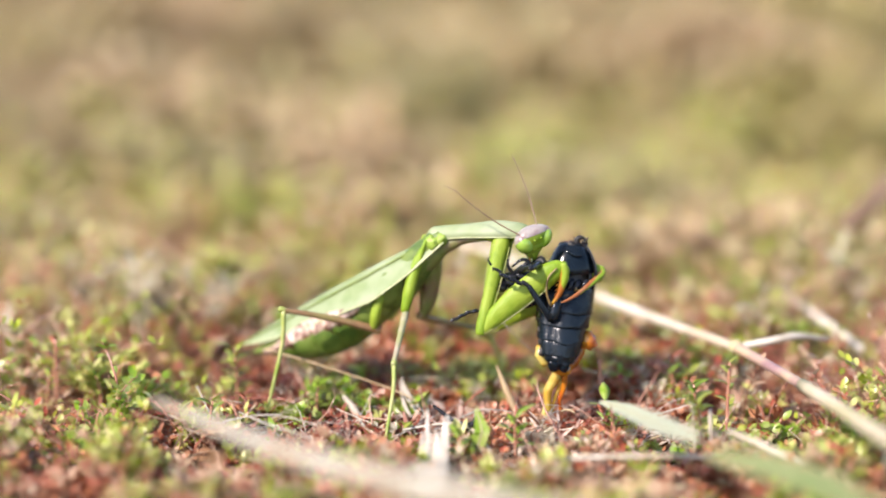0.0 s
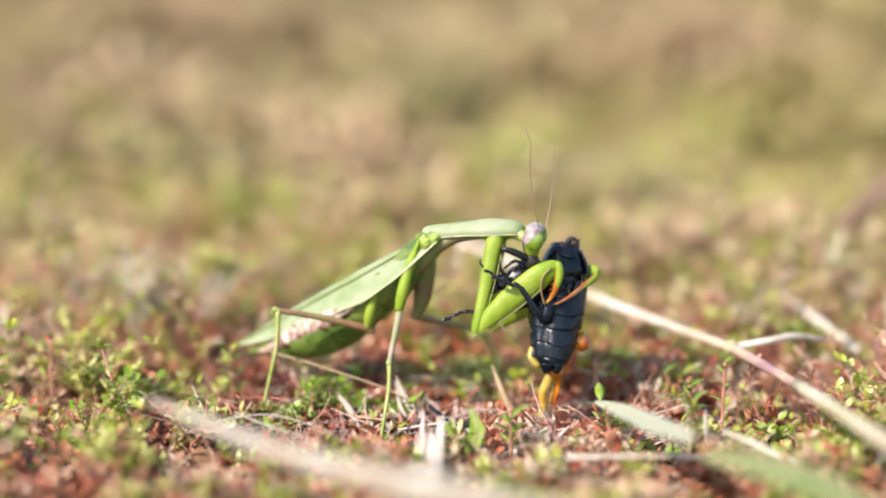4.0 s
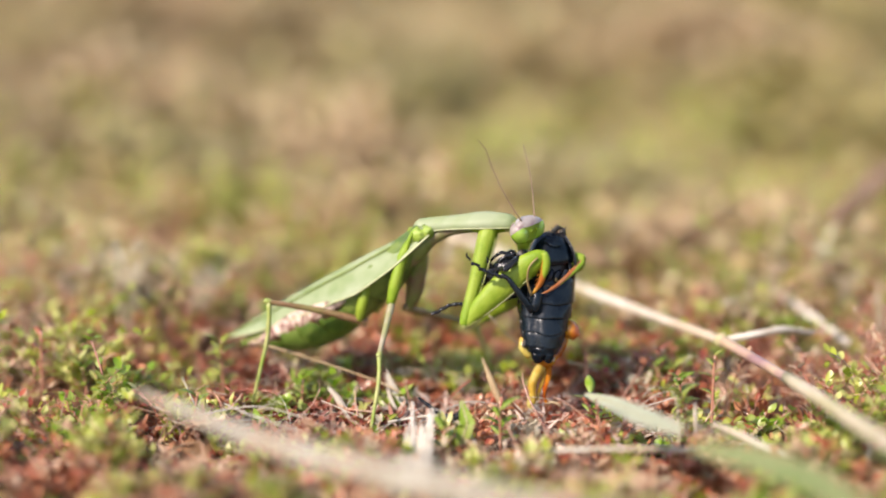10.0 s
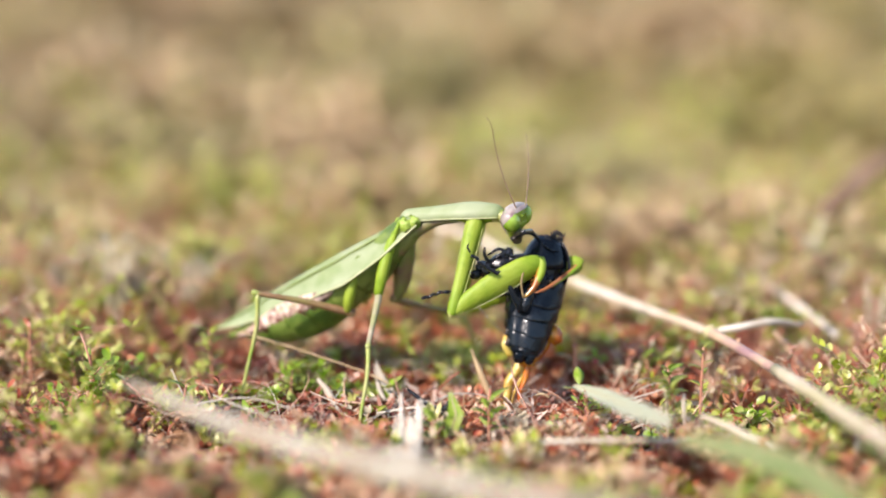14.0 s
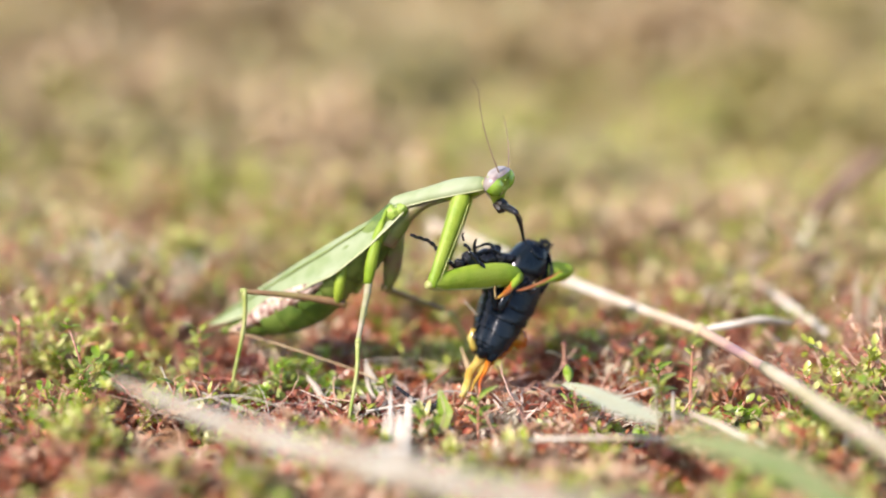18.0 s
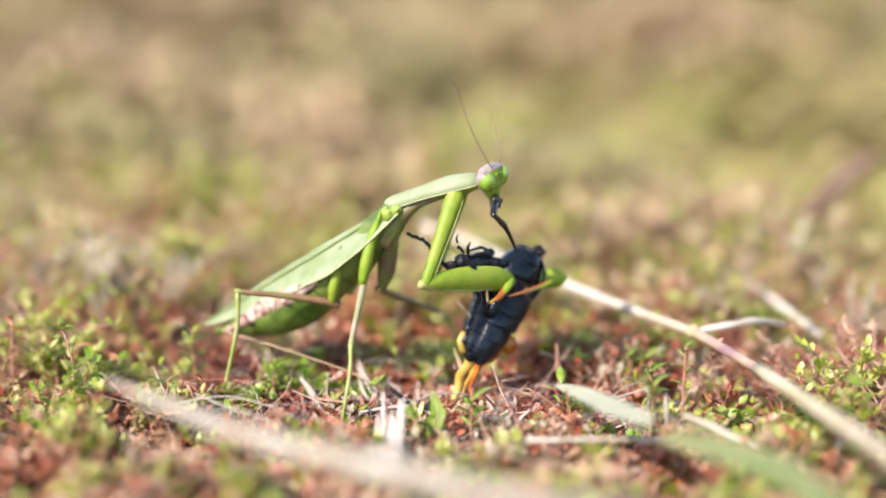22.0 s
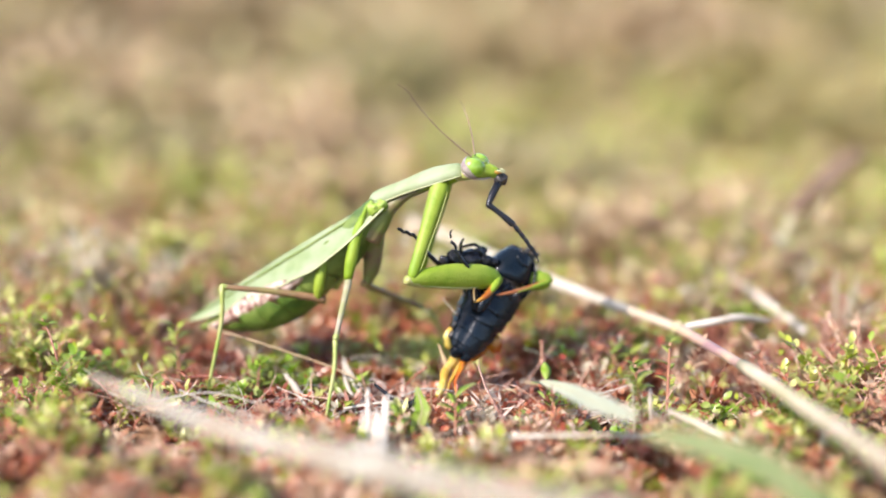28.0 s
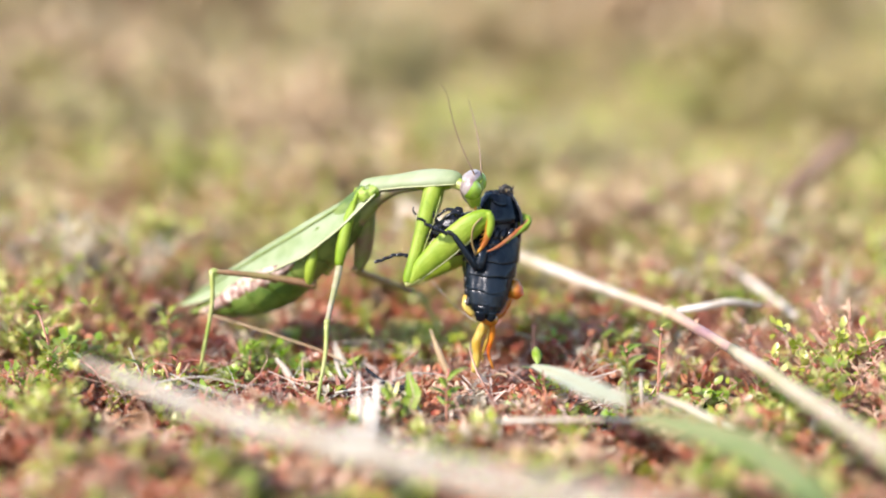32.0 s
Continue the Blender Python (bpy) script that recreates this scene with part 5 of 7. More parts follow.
def motions():
    walk(M['thorax'], [
        key(0, -2.34, 0.00, 40.41, 0.0, 33.6, 159.1), key(1, -2.48, 0.00, 40.57, 0.0, 33.9, 159.0), key(1.5, -2.55, 0.00, 40.34, 0.0, 33.7, 158.9),
        key(2.5, -2.74, 0.00, 40.59, 0.0, 34.0, 158.9), key(6, -2.76, 0.00, 40.45, 0.0, 33.9, 158.8), key(6.5, -2.85, 0.00, 40.80, 0.0, 34.3, 158.8),
        key(7, -2.43, 0.00, 40.43, 0.0, 33.7, 159.0), key(7.5, -2.67, 0.00, 40.46, 0.0, 33.9, 158.9), key(8, -2.35, 0.00, 40.44, 0.0, 33.7, 159.1),
        key(9, -2.51, 0.00, 40.61, 0.0, 33.9, 159.0), key(10, -2.30, 0.00, 40.39, 0.0, 33.6, 159.1), key(11.5, -2.35, 0.00, 40.53, 0.0, 33.8, 159.0),
        key(12, -2.48, 0.00, 40.34, 0.0, 33.7, 159.0), key(13, -2.53, 0.00, 40.46, 0.0, 33.8, 159.0), key(13.5, -2.70, 0.00, 40.70, 0.0, 34.1, 158.9),
        key(14, -2.75, 0.00, 40.60, 0.0, 34.1, 158.9), key(16.5, -2.97, 0.00, 42.83, 0.0, 36.3, 158.7), key(18, -3.28, 0.00, 42.65, 0.0, 36.3, 158.6),
        key(18.5, -3.22, 0.00, 42.52, 0.0, 36.1, 158.6), key(20, -3.16, 0.00, 42.60, 0.0, 36.2, 158.6),
        key(20.5, -3.05, 0.00, 42.55, 0.0, 36.1, 158.7), key(21, -2.91, 0.00, 42.76, 0.0, 36.2, 158.8),
        key(21.5, -3.03, 0.00, 42.91, 0.0, 36.4, 158.7), key(22, -2.99, 0.00, 42.69, 0.0, 36.1, 158.7),
        key(23.5, -2.99, 0.00, 42.70, 0.0, 36.2, 158.7), key(25.5, -2.66, 0.00, 42.94, 0.0, 36.2, 158.9),
        key(27.5, -2.66, 0.00, 42.93, -0.0, 36.2, 158.9), key(28, -2.84, 0.00, 42.99, -0.0, 36.3, 158.8),
        key(28.5, -2.70, 0.00, 42.59, 0.0, 35.9, 158.9), key(29, -3.07, 0.00, 42.52, 0.0, 36.0, 158.7), key(30, -2.90, 0.00, 42.51, 0.0, 35.9, 158.8),
        key(30.5, -2.88, 0.00, 42.34, 0.0, 35.8, 158.8), key(31.5, -2.80, 0.00, 42.74, 0.0, 36.1, 158.8),
        key(32, -2.85, 0.00, 42.60, 0.0, 36.0, 158.8),
    ])
    walk(M['prothorax'], [
        key(0, -2.34, 0.00, 40.41, 0.0, -4.5, -12.7), key(1, -2.48, 0.00, 40.57, 0.0, -5.6, -12.7), key(1.5, -2.55, 0.00, 40.34, 0.0, -6.8, -12.7),
        key(2.5, -2.74, 0.00, 40.59, 0.0, -5.6, -12.6), key(6, -2.76, 0.00, 40.45, 0.0, -6.5, -12.1), key(6.5, -2.85, 0.00, 40.80, 0.0, -7.7, -12.2),
        key(7, -2.43, 0.00, 40.43, 0.0, -6.2, -12.2), key(7.5, -2.67, 0.00, 40.46, 0.0, -6.1, -12.0), key(8, -2.35, 0.00, 40.44, 0.0, -6.1, -12.1),
        key(9, -2.51, 0.00, 40.61, 0.0, -5.7, -12.1), key(10, -2.30, 0.00, 40.39, 0.0, -5.6, -12.1), key(11.5, -2.35, 0.00, 40.53, 0.0, -5.6, -12.2),
        key(12, -2.48, 0.00, 40.34, 0.0, -6.2, -11.9), key(13, -2.53, 0.00, 40.46, 0.0, -5.1, -11.7), key(13.5, -2.70, 0.00, 40.70, 0.0, -4.7, -11.6),
        key(14, -2.75, 0.00, 40.60, 0.0, -5.9, -11.7), key(14.5, -2.81, 0.00, 41.02, 0.0, -10.2, -12.6),
        key(16.5, -2.97, 0.00, 42.83, 0.0, -15.9, -13.5), key(18, -3.28, 0.00, 42.65, 0.0, -15.6, -13.0),
        key(18.5, -3.22, 0.00, 42.52, 0.0, -16.0, -12.9), key(20, -3.16, 0.00, 42.60, -0.0, -15.5, -12.8),
        key(20.5, -3.05, 0.00, 42.55, -0.0, -17.7, -12.9), key(21, -2.91, 0.00, 42.76, 0.0, -18.9, -13.1),
        key(21.5, -3.03, 0.00, 42.91, -0.0, -18.2, -12.9), key(22, -2.99, 0.00, 42.69, 0.0, -18.7, -12.9),
        key(23.5, -2.99, 0.00, 42.70, -0.0, -18.7, -13.0), key(25.5, -2.66, 0.00, 42.94, 0.0, -19.9, -13.2),
        key(27.5, -2.66, 0.00, 42.93, 0.0, -20.7, -13.0), key(28, -2.84, 0.00, 42.99, 0.0, -21.4, -13.0),
        key(28.5, -2.70, 0.00, 42.59, -0.0, -11.0, -12.3), key(29, -3.07, 0.00, 42.52, 0.0, -7.6, -12.0),
        key(30, -2.90, 0.00, 42.51, 0.0, -7.5, -12.0), key(30.5, -2.88, 0.00, 42.34, 0.0, -8.7, -12.0),
        key(31.5, -2.80, 0.00, 42.74, 0.0, -7.2, -12.1), key(32, -2.85, 0.00, 42.60, -0.0, -8.0, -12.2),
    ])
    walk(M['head'], [
        key(0, 17.93, -6.50, 39.28, 14.0, 20.0, -54.0), key(0.5, 18.14, -6.50, 39.80, 11.0, 20.0, -54.0),
        key(1, 18.96, -6.50, 40.72, 5.0, 18.0, -56.0), key(1.5, 19.17, -6.50, 40.63, 3.0, 18.0, -34.0),
        key(2, 19.62, -6.50, 40.41, 0.0, 10.0, -10.0), key(3, 19.27, -6.50, 39.60, 0.0, 10.0, -12.0), key(6, 18.98, -6.50, 39.70, 4.0, 10.0, -10.0),
        key(6.5, 18.93, -6.50, 41.83, 5.0, 0.0, -12.0), key(7, 19.35, -6.50, 40.37, 5.0, 18.0, -56.0),
        key(8, 19.28, -6.50, 40.03, 9.0, 20.0, -46.0), key(9, 19.08, -6.50, 39.84, 9.0, 20.0, -46.0),
        key(10, 19.40, -6.50, 39.58, 7.0, 20.0, -42.0), key(11.5, 19.28, -6.50, 39.55, 4.0, 18.0, -30.0),
        key(12, 19.66, -6.50, 39.55, 3.0, 18.0, -22.0), key(13, 19.85, -6.50, 39.43, 4.0, 14.0, -18.0),
        key(14, 19.52, -6.50, 40.41, 8.0, 8.0, -30.0), key(14.5, 19.01, -6.50, 43.94, 8.0, 4.0, -42.0),
        key(16.5, 17.55, -6.50, 46.74, 10.0, 8.0, -30.0), key(17, 17.73, -6.50, 47.31, 10.0, 8.0, -29.0),
        key(19, 18.15, -6.50, 47.11, 10.0, 8.0, -28.0), key(20, 17.98, -6.50, 47.23, 10.0, 8.0, -28.0),
        key(20.5, 18.08, -6.50, 47.01, 10.0, 8.0, -28.0), key(21, 18.32, -6.50, 48.54, 8.0, 0.0, -36.0),
        key(22, 18.08, -6.50, 48.24, 8.0, -1.0, -36.0), key(24, 18.16, -6.50, 48.33, 8.0, -2.0, -36.0),
        key(24.5, 18.14, -6.50, 49.01, 6.0, -17.0, -33.0), key(25, 18.34, -6.50, 49.43, 4.0, -32.0, -30.0),
        key(25.5, 18.36, -6.50, 49.44, 4.0, -32.0, -30.0), key(27.5, 18.38, -6.50, 50.39, 3.0, -76.0, -18.0),
        key(28, 18.43, -6.50, 50.22, 3.0, -74.0, -18.0), key(28.2, 19.28, -6.50, 46.67, 4.0, -20.0, -44.0),
        key(28.5, 19.29, -6.50, 43.56, 10.0, 4.0, -54.0), key(29, 18.86, -6.50, 42.40, 8.0, 0.0, -18.0),
        key(30, 18.96, -6.50, 42.83, 8.0, -4.0, -14.0), key(31, 19.38, -6.50, 43.19, 8.0, -2.0, -15.0),
        key(31.5, 19.35, -6.50, 42.87, 8.0, -2.0, -15.0), key(32, 19.25, -6.50, 42.83, 8.0, -2.0, -15.0),
    ])
    walk(M['neck'], [
        key(0, 15.49, -4.02, 40.25, 0.0, 12.4, -41.0), key(0.5, 15.36, -3.99, 40.48, 0.0, 3.8, -36.2),
        key(1, 15.34, -4.00, 40.76, -0.0, -14.2, -33.3), key(2, 15.26, -4.02, 40.91, -0.0, 2.2, -26.3), key(3, 15.05, -3.97, 40.67, 0.0, 13.1, -31.3),
        key(6, 15.09, -3.83, 40.91, 0.0, 16.3, -38.3), key(6.5, 14.99, -3.86, 41.65, -0.0, -3.0, -37.3),
        key(7, 15.42, -3.87, 40.79, 0.0, -6.7, -32.3), key(7.5, 15.20, -3.80, 40.79, 0.0, -2.2, -29.5), key(8, 15.51, -3.83, 40.79, -0.0, 3.4, -29.2),
        key(9, 15.36, -3.82, 40.83, 0.0, 7.4, -29.8), key(10, 15.56, -3.82, 40.57, 0.0, 7.3, -30.4), key(11, 15.58, -3.87, 40.64, 0.0, 9.0, -33.6),
        key(11.5, 15.51, -3.85, 40.72, 0.0, 8.8, -33.7), key(12, 15.40, -3.76, 40.72, 0.0, 7.1, -31.6),
        key(13, 15.36, -3.71, 40.48, 0.0, 11.0, -28.7), key(14, 15.14, -3.71, 40.87, 0.0, 4.6, -29.5),
        key(14.5, 14.94, -3.98, 42.67, 0.0, -22.5, -27.2), key(16.5, 14.47, -4.19, 46.28, 0.0, -16.0, -36.2),
        key(17, 14.33, -4.16, 46.24, 0.0, -25.9, -32.9), key(17.5, 14.40, -4.12, 46.11, 0.0, -26.1, -33.3),
        key(18.5, 14.27, -4.00, 45.99, -0.0, -24.9, -32.0), key(19, 14.43, -4.01, 45.96, 0.0, -24.3, -32.8),
        key(20, 14.36, -3.98, 45.93, -0.0, -27.2, -34.3), key(20.5, 14.32, -3.99, 46.57, 0.0, -12.1, -32.6),
        key(21, 14.37, -4.01, 47.14, 0.0, -23.8, -30.6), key(22, 14.31, -3.97, 47.02, 0.0, -21.5, -32.8),
        key(23, 14.33, -4.01, 47.01, 0.0, -24.2, -32.8), key(24, 14.48, -4.02, 47.07, -0.0, -22.4, -33.0),
        key(24.5, 14.45, -4.03, 47.40, 0.0, -21.2, -34.2), key(25, 14.39, -4.00, 47.56, 0.0, -17.6, -33.1),
        key(25.5, 14.53, -4.03, 47.62, 0.0, -17.4, -33.9), key(27.5, 14.48, -3.96, 47.88, -0.0, -13.8, -34.3),
        key(28, 14.24, -3.95, 48.13, 0.0, -8.2, -32.5), key(28.2, 14.62, -3.93, 46.77, 0.0, 8.7, -23.6),
        key(28.5, 15.06, -3.88, 44.49, 0.0, 12.9, -22.8), key(29, 14.79, -3.80, 43.33, -0.0, 15.4, -36.0),
        key(30, 14.95, -3.81, 43.32, 0.0, 9.9, -38.3), key(31, 15.04, -3.81, 43.55, 0.0, 6.5, -34.2), key(31.5, 15.05, -3.83, 43.43, 0.0, 9.6, -34.3),
        key(32, 14.99, -3.85, 43.56, 0.0, 12.4, -34.4),
    ])
    walk(M['antenna_near'], [
        key(0, 17.99, -8.74, 39.70, -7.6, -35.3, -175.6), key(0.5, 18.28, -8.72, 40.32, -7.2, -46.8, -174.7),
        key(1, 19.86, -8.59, 40.91, -7.7, -54.5, -173.7), key(1.5, 20.27, -8.35, 41.39, -11.0, -63.4, -170.1),
        key(2, 20.63, -8.24, 41.49, -17.4, -73.4, -163.3), key(2.5, 20.56, -8.14, 41.14, -24.7, -78.0, -155.8),
        key(3, 20.44, -8.04, 40.81, -39.5, -82.1, -140.8), key(6, 20.20, -8.05, 40.85, -40.1, -82.4, -140.2),
        key(6.5, 19.94, -7.97, 43.26, -23.0, -74.8, -157.7), key(7, 20.26, -8.59, 40.56, -10.5, -68.9, -170.2),
        key(8, 19.55, -8.71, 40.52, -8.2, -58.8, -172.9), key(9, 19.34, -8.71, 40.33, -7.6, -53.7, -173.8),
        key(10, 19.90, -8.65, 40.15, -8.9, -63.2, -172.1), key(11.5, 20.15, -8.56, 40.01, -9.3, -63.4, -171.7),
        key(12, 20.65, -8.51, 39.98, -9.5, -63.4, -171.5), key(12.5, 20.76, -8.47, 40.34, -11.5, -68.5, -169.3),
        key(13, 20.62, -8.39, 40.45, -15.1, -73.5, -165.5), key(14, 20.20, -8.31, 41.62, -15.8, -72.8, -164.8),
        key(14.5, 19.60, -8.31, 45.21, -19.6, -75.9, -161.0), key(16.5, 18.30, -8.35, 47.86, -21.2, -77.5, -159.3),
        key(17, 18.50, -8.34, 48.43, -18.1, -75.1, -162.5), key(18, 18.70, -8.32, 48.33, -18.5, -74.9, -162.1),
        key(19, 18.96, -8.32, 48.22, -14.8, -70.9, -166.0), key(20, 18.78, -8.32, 48.34, -16.2, -72.5, -164.5),
        key(20.5, 18.89, -8.32, 48.13, -13.1, -69.5, -167.7), key(21, 19.01, -8.18, 49.92, -12.3, -64.7, -168.9),
        key(22, 18.76, -8.17, 49.65, -13.5, -66.4, -167.6), key(23, 18.69, -8.15, 49.84, -12.0, -63.8, -169.2),
        key(24, 18.81, -8.15, 49.77, -13.2, -65.7, -168.0), key(24.5, 18.55, -7.84, 50.81, -13.9, -62.4, -167.7),
        key(25, 18.39, -7.51, 51.48, -14.6, -59.4, -167.4), key(25.5, 18.41, -7.51, 51.49, -14.2, -58.1, -167.9),
        key(27.5, 17.13, -6.97, 52.25, -16.1, -45.2, -168.4), key(28, 17.25, -6.99, 52.12, -15.4, -46.8, -168.6),
        key(28.2, 19.38, -7.78, 48.56, -12.5, -59.2, -169.2), key(28.5, 19.45, -8.41, 44.79, -13.4, -71.7, -167.2),
        key(29, 19.78, -8.07, 43.78, -19.1, -74.5, -161.5), key(30, 19.90, -7.96, 44.32, -28.5, -78.8, -152.0),
        key(30.5, 20.08, -7.99, 44.59, -20.3, -74.4, -160.4), key(31, 20.31, -8.01, 44.63, -15.9, -69.6, -165.1),
        key(31.5, 20.28, -8.01, 44.31, -16.0, -70.0, -164.9), key(32, 20.18, -8.01, 44.27, -16.2, -70.4, -164.7),
    ])
    walk(M['antenna_far'], [
        key(0, 19.19, -8.09, 40.32, 68.3, -52.0, 116.7), key(0.5, 19.49, -8.02, 40.85, 77.3, -52.3, 106.0),
        key(1, 20.92, -7.57, 41.21, 81.9, -52.4, 100.2), key(1.5, 21.18, -7.17, 41.49, 87.4, -52.5, 93.3),
        key(2, 21.55, -7.06, 41.49, 93.9, -51.6, 85.0), key(3, 21.19, -6.74, 40.81, 100.5, -54.1, 77.1),
        key(6, 20.87, -6.71, 40.96, 97.8, -52.2, 80.2), key(6.5, 20.60, -6.63, 43.39, 92.5, -47.9, 86.7),
        key(7, 21.31, -7.57, 40.86, 83.3, -51.8, 98.5), key(8, 20.75, -7.96, 41.00, 75.1, -50.9, 108.9),
        key(9, 20.55, -7.96, 40.81, 73.3, -52.8, 110.6), key(10, 21.05, -7.76, 40.53, 81.4, -53.8, 100.6),
        key(11.5, 21.18, -7.51, 40.31, 86.0, -54.1, 94.9), key(12, 21.63, -7.41, 40.26, 87.7, -54.1, 92.8),
        key(12.5, 21.74, -7.36, 40.59, 90.7, -52.4, 89.1), key(13, 21.61, -7.28, 40.66, 93.7, -50.5, 85.2),
        key(14, 21.17, -7.19, 41.83, 92.6, -48.4, 86.5), key(14.5, 20.60, -7.21, 45.42, 90.9, -48.0, 88.8),
        key(16.5, 19.23, -7.21, 48.12, 90.3, -36.5, 89.4), key(17, 19.42, -7.19, 48.69, 89.4, -33.0, 91.1),
        key(18.5, 19.77, -7.15, 48.58, 89.5, -30.8, 90.9), key(19.5, 19.76, -7.15, 48.48, 88.9, -30.4, 92.2),
        key(20, 19.68, -7.15, 48.60, 88.6, -31.0, 92.8), key(20.5, 19.79, -7.15, 48.39, 87.5, -32.9, 94.6),
        key(21, 19.88, -6.98, 50.13, 87.2, -26.6, 96.2), key(22, 19.63, -6.96, 49.86, 87.3, -31.4, 95.3),
        key(23, 19.56, -6.95, 50.05, 87.3, -33.9, 94.9), key(24, 19.68, -6.95, 49.98, 85.1, -33.5, 98.8),
        key(24.5, 19.32, -6.56, 50.96, 85.8, -29.7, 98.4), key(25, 19.09, -6.19, 51.57, 86.4, -26.4, 98.1),
        key(25.5, 19.11, -6.19, 51.57, 86.2, -26.1, 98.5), key(27.5, 17.52, -5.52, 52.27, 87.7, -25.1, 95.3),
        key(28, 17.64, -5.54, 52.14, 86.2, -26.9, 98.4), key(28.2, 20.40, -6.68, 48.66, 86.1, -32.6, 97.3),
        key(28.5, 20.66, -7.56, 45.05, 90.3, -39.4, 89.5), key(29, 20.48, -6.76, 43.99, 92.5, -45.9, 86.5),
        key(30, 20.49, -6.60, 44.53, 93.8, -44.3, 84.5), key(31, 20.96, -6.67, 44.84, 87.2, -44.2, 94.0),
        key(31.5, 20.93, -6.67, 44.51, 84.8, -45.6, 97.2), key(32, 20.82, -6.67, 44.48, 82.3, -46.8, 100.5),
    ])
    walk(M['beetle'], [
        key(0, 23.16, -5.00, 13.39, -10.5, 6.4, -1.2), key(0.5, 22.87, -5.00, 13.27, -10.5, 6.0, -1.1), key(1, 23.04, -5.00, 13.38, -10.5, 5.5, -1.0),
        key(1.5, 22.98, -5.00, 13.17, -10.5, 5.5, -1.0), key(2, 22.79, -5.00, 13.36, -10.5, 5.9, -1.1),
        key(2.5, 22.61, -5.00, 13.05, -10.6, 6.4, -1.2), key(3, 22.75, -5.00, 13.13, -10.5, 5.1, -0.9),
        key(5.5, 22.40, -5.00, 12.91, -10.6, 7.5, -1.4), key(6, 22.26, -5.00, 12.57, -10.7, 8.4, -1.6),
        key(6.5, 20.97, -5.00, 11.83, -11.0, 12.8, -2.5), key(7, 22.77, -5.00, 13.65, -10.4, 4.2, -0.8),
        key(8.5, 23.03, -5.00, 13.94, -10.3, 3.8, -0.7), key(9, 22.36, -5.00, 13.48, -10.4, 6.2, -1.1),
        key(9.5, 23.01, -5.00, 13.94, -10.3, 3.0, -0.5), key(10.5, 22.68, -5.00, 13.45, -10.3, 4.1, -0.8),
        key(11, 22.61, -5.00, 13.75, -10.4, 5.0, -0.9), key(12, 22.07, -5.00, 13.06, -10.5, 6.9, -1.3),
        key(12.5, 22.51, -5.00, 13.61, -10.4, 4.9, -0.9), key(13, 22.38, -5.00, 13.19, -10.4, 5.2, -1.0),
        key(13.5, 21.39, -4.00, 12.22, -10.2, 10.0, 0.2), key(14, 21.06, -3.00, 11.27, -9.8, 12.7, 1.8),
        key(14.5, 20.01, -2.00, 10.87, -9.5, 16.5, 3.1), key(16.5, 16.34, 0.00, 11.38, -8.2, 25.1, 5.7), key(17, 15.47, 0.00, 10.89, -7.8, 26.1, 5.7),
        key(17.5, 15.35, 0.00, 10.73, -7.9, 26.3, 5.6), key(18, 15.31, 0.00, 10.83, -8.0, 27.1, 5.4), key(18.5, 15.38, 0.00, 10.52, -8.0, 26.5, 5.5),
        key(20.5, 15.21, 0.00, 10.37, -8.1, 27.6, 5.3), key(21, 14.83, 0.00, 10.22, -8.1, 28.9, 5.0), key(21.5, 14.69, 0.00, 10.57, -8.2, 28.7, 5.0),
        key(22, 14.39, 0.00, 10.34, -8.2, 29.6, 4.8), key(22.5, 14.47, 0.00, 10.64, -8.3, 29.8, 4.7), key(24, 14.38, 0.00, 10.62, -8.6, 30.8, 4.3),
        key(25, 14.41, 0.00, 10.46, -8.5, 31.2, 4.3), key(25.5, 14.35, 0.00, 10.42, -8.8, 32.6, 3.8), key(27.5, 14.70, 0.00, 10.42, -8.7, 32.4, 3.9),
        key(28, 14.52, 0.00, 10.29, -8.7, 33.6, 3.6), key(28.5, 20.29, -5.00, 15.24, -10.7, 8.8, -1.7),
        key(29, 20.26, -5.00, 15.36, -10.7, 8.5, -1.6), key(30, 21.13, -5.00, 16.08, -10.7, 8.1, -1.5),
        key(31, 21.05, -5.00, 16.06, -10.6, 7.6, -1.4), key(31.5, 21.77, -5.00, 16.35, -10.6, 5.6, -1.1),
        key(32, 21.89, -5.00, 16.39, -10.6, 5.2, -1.0),
    ])
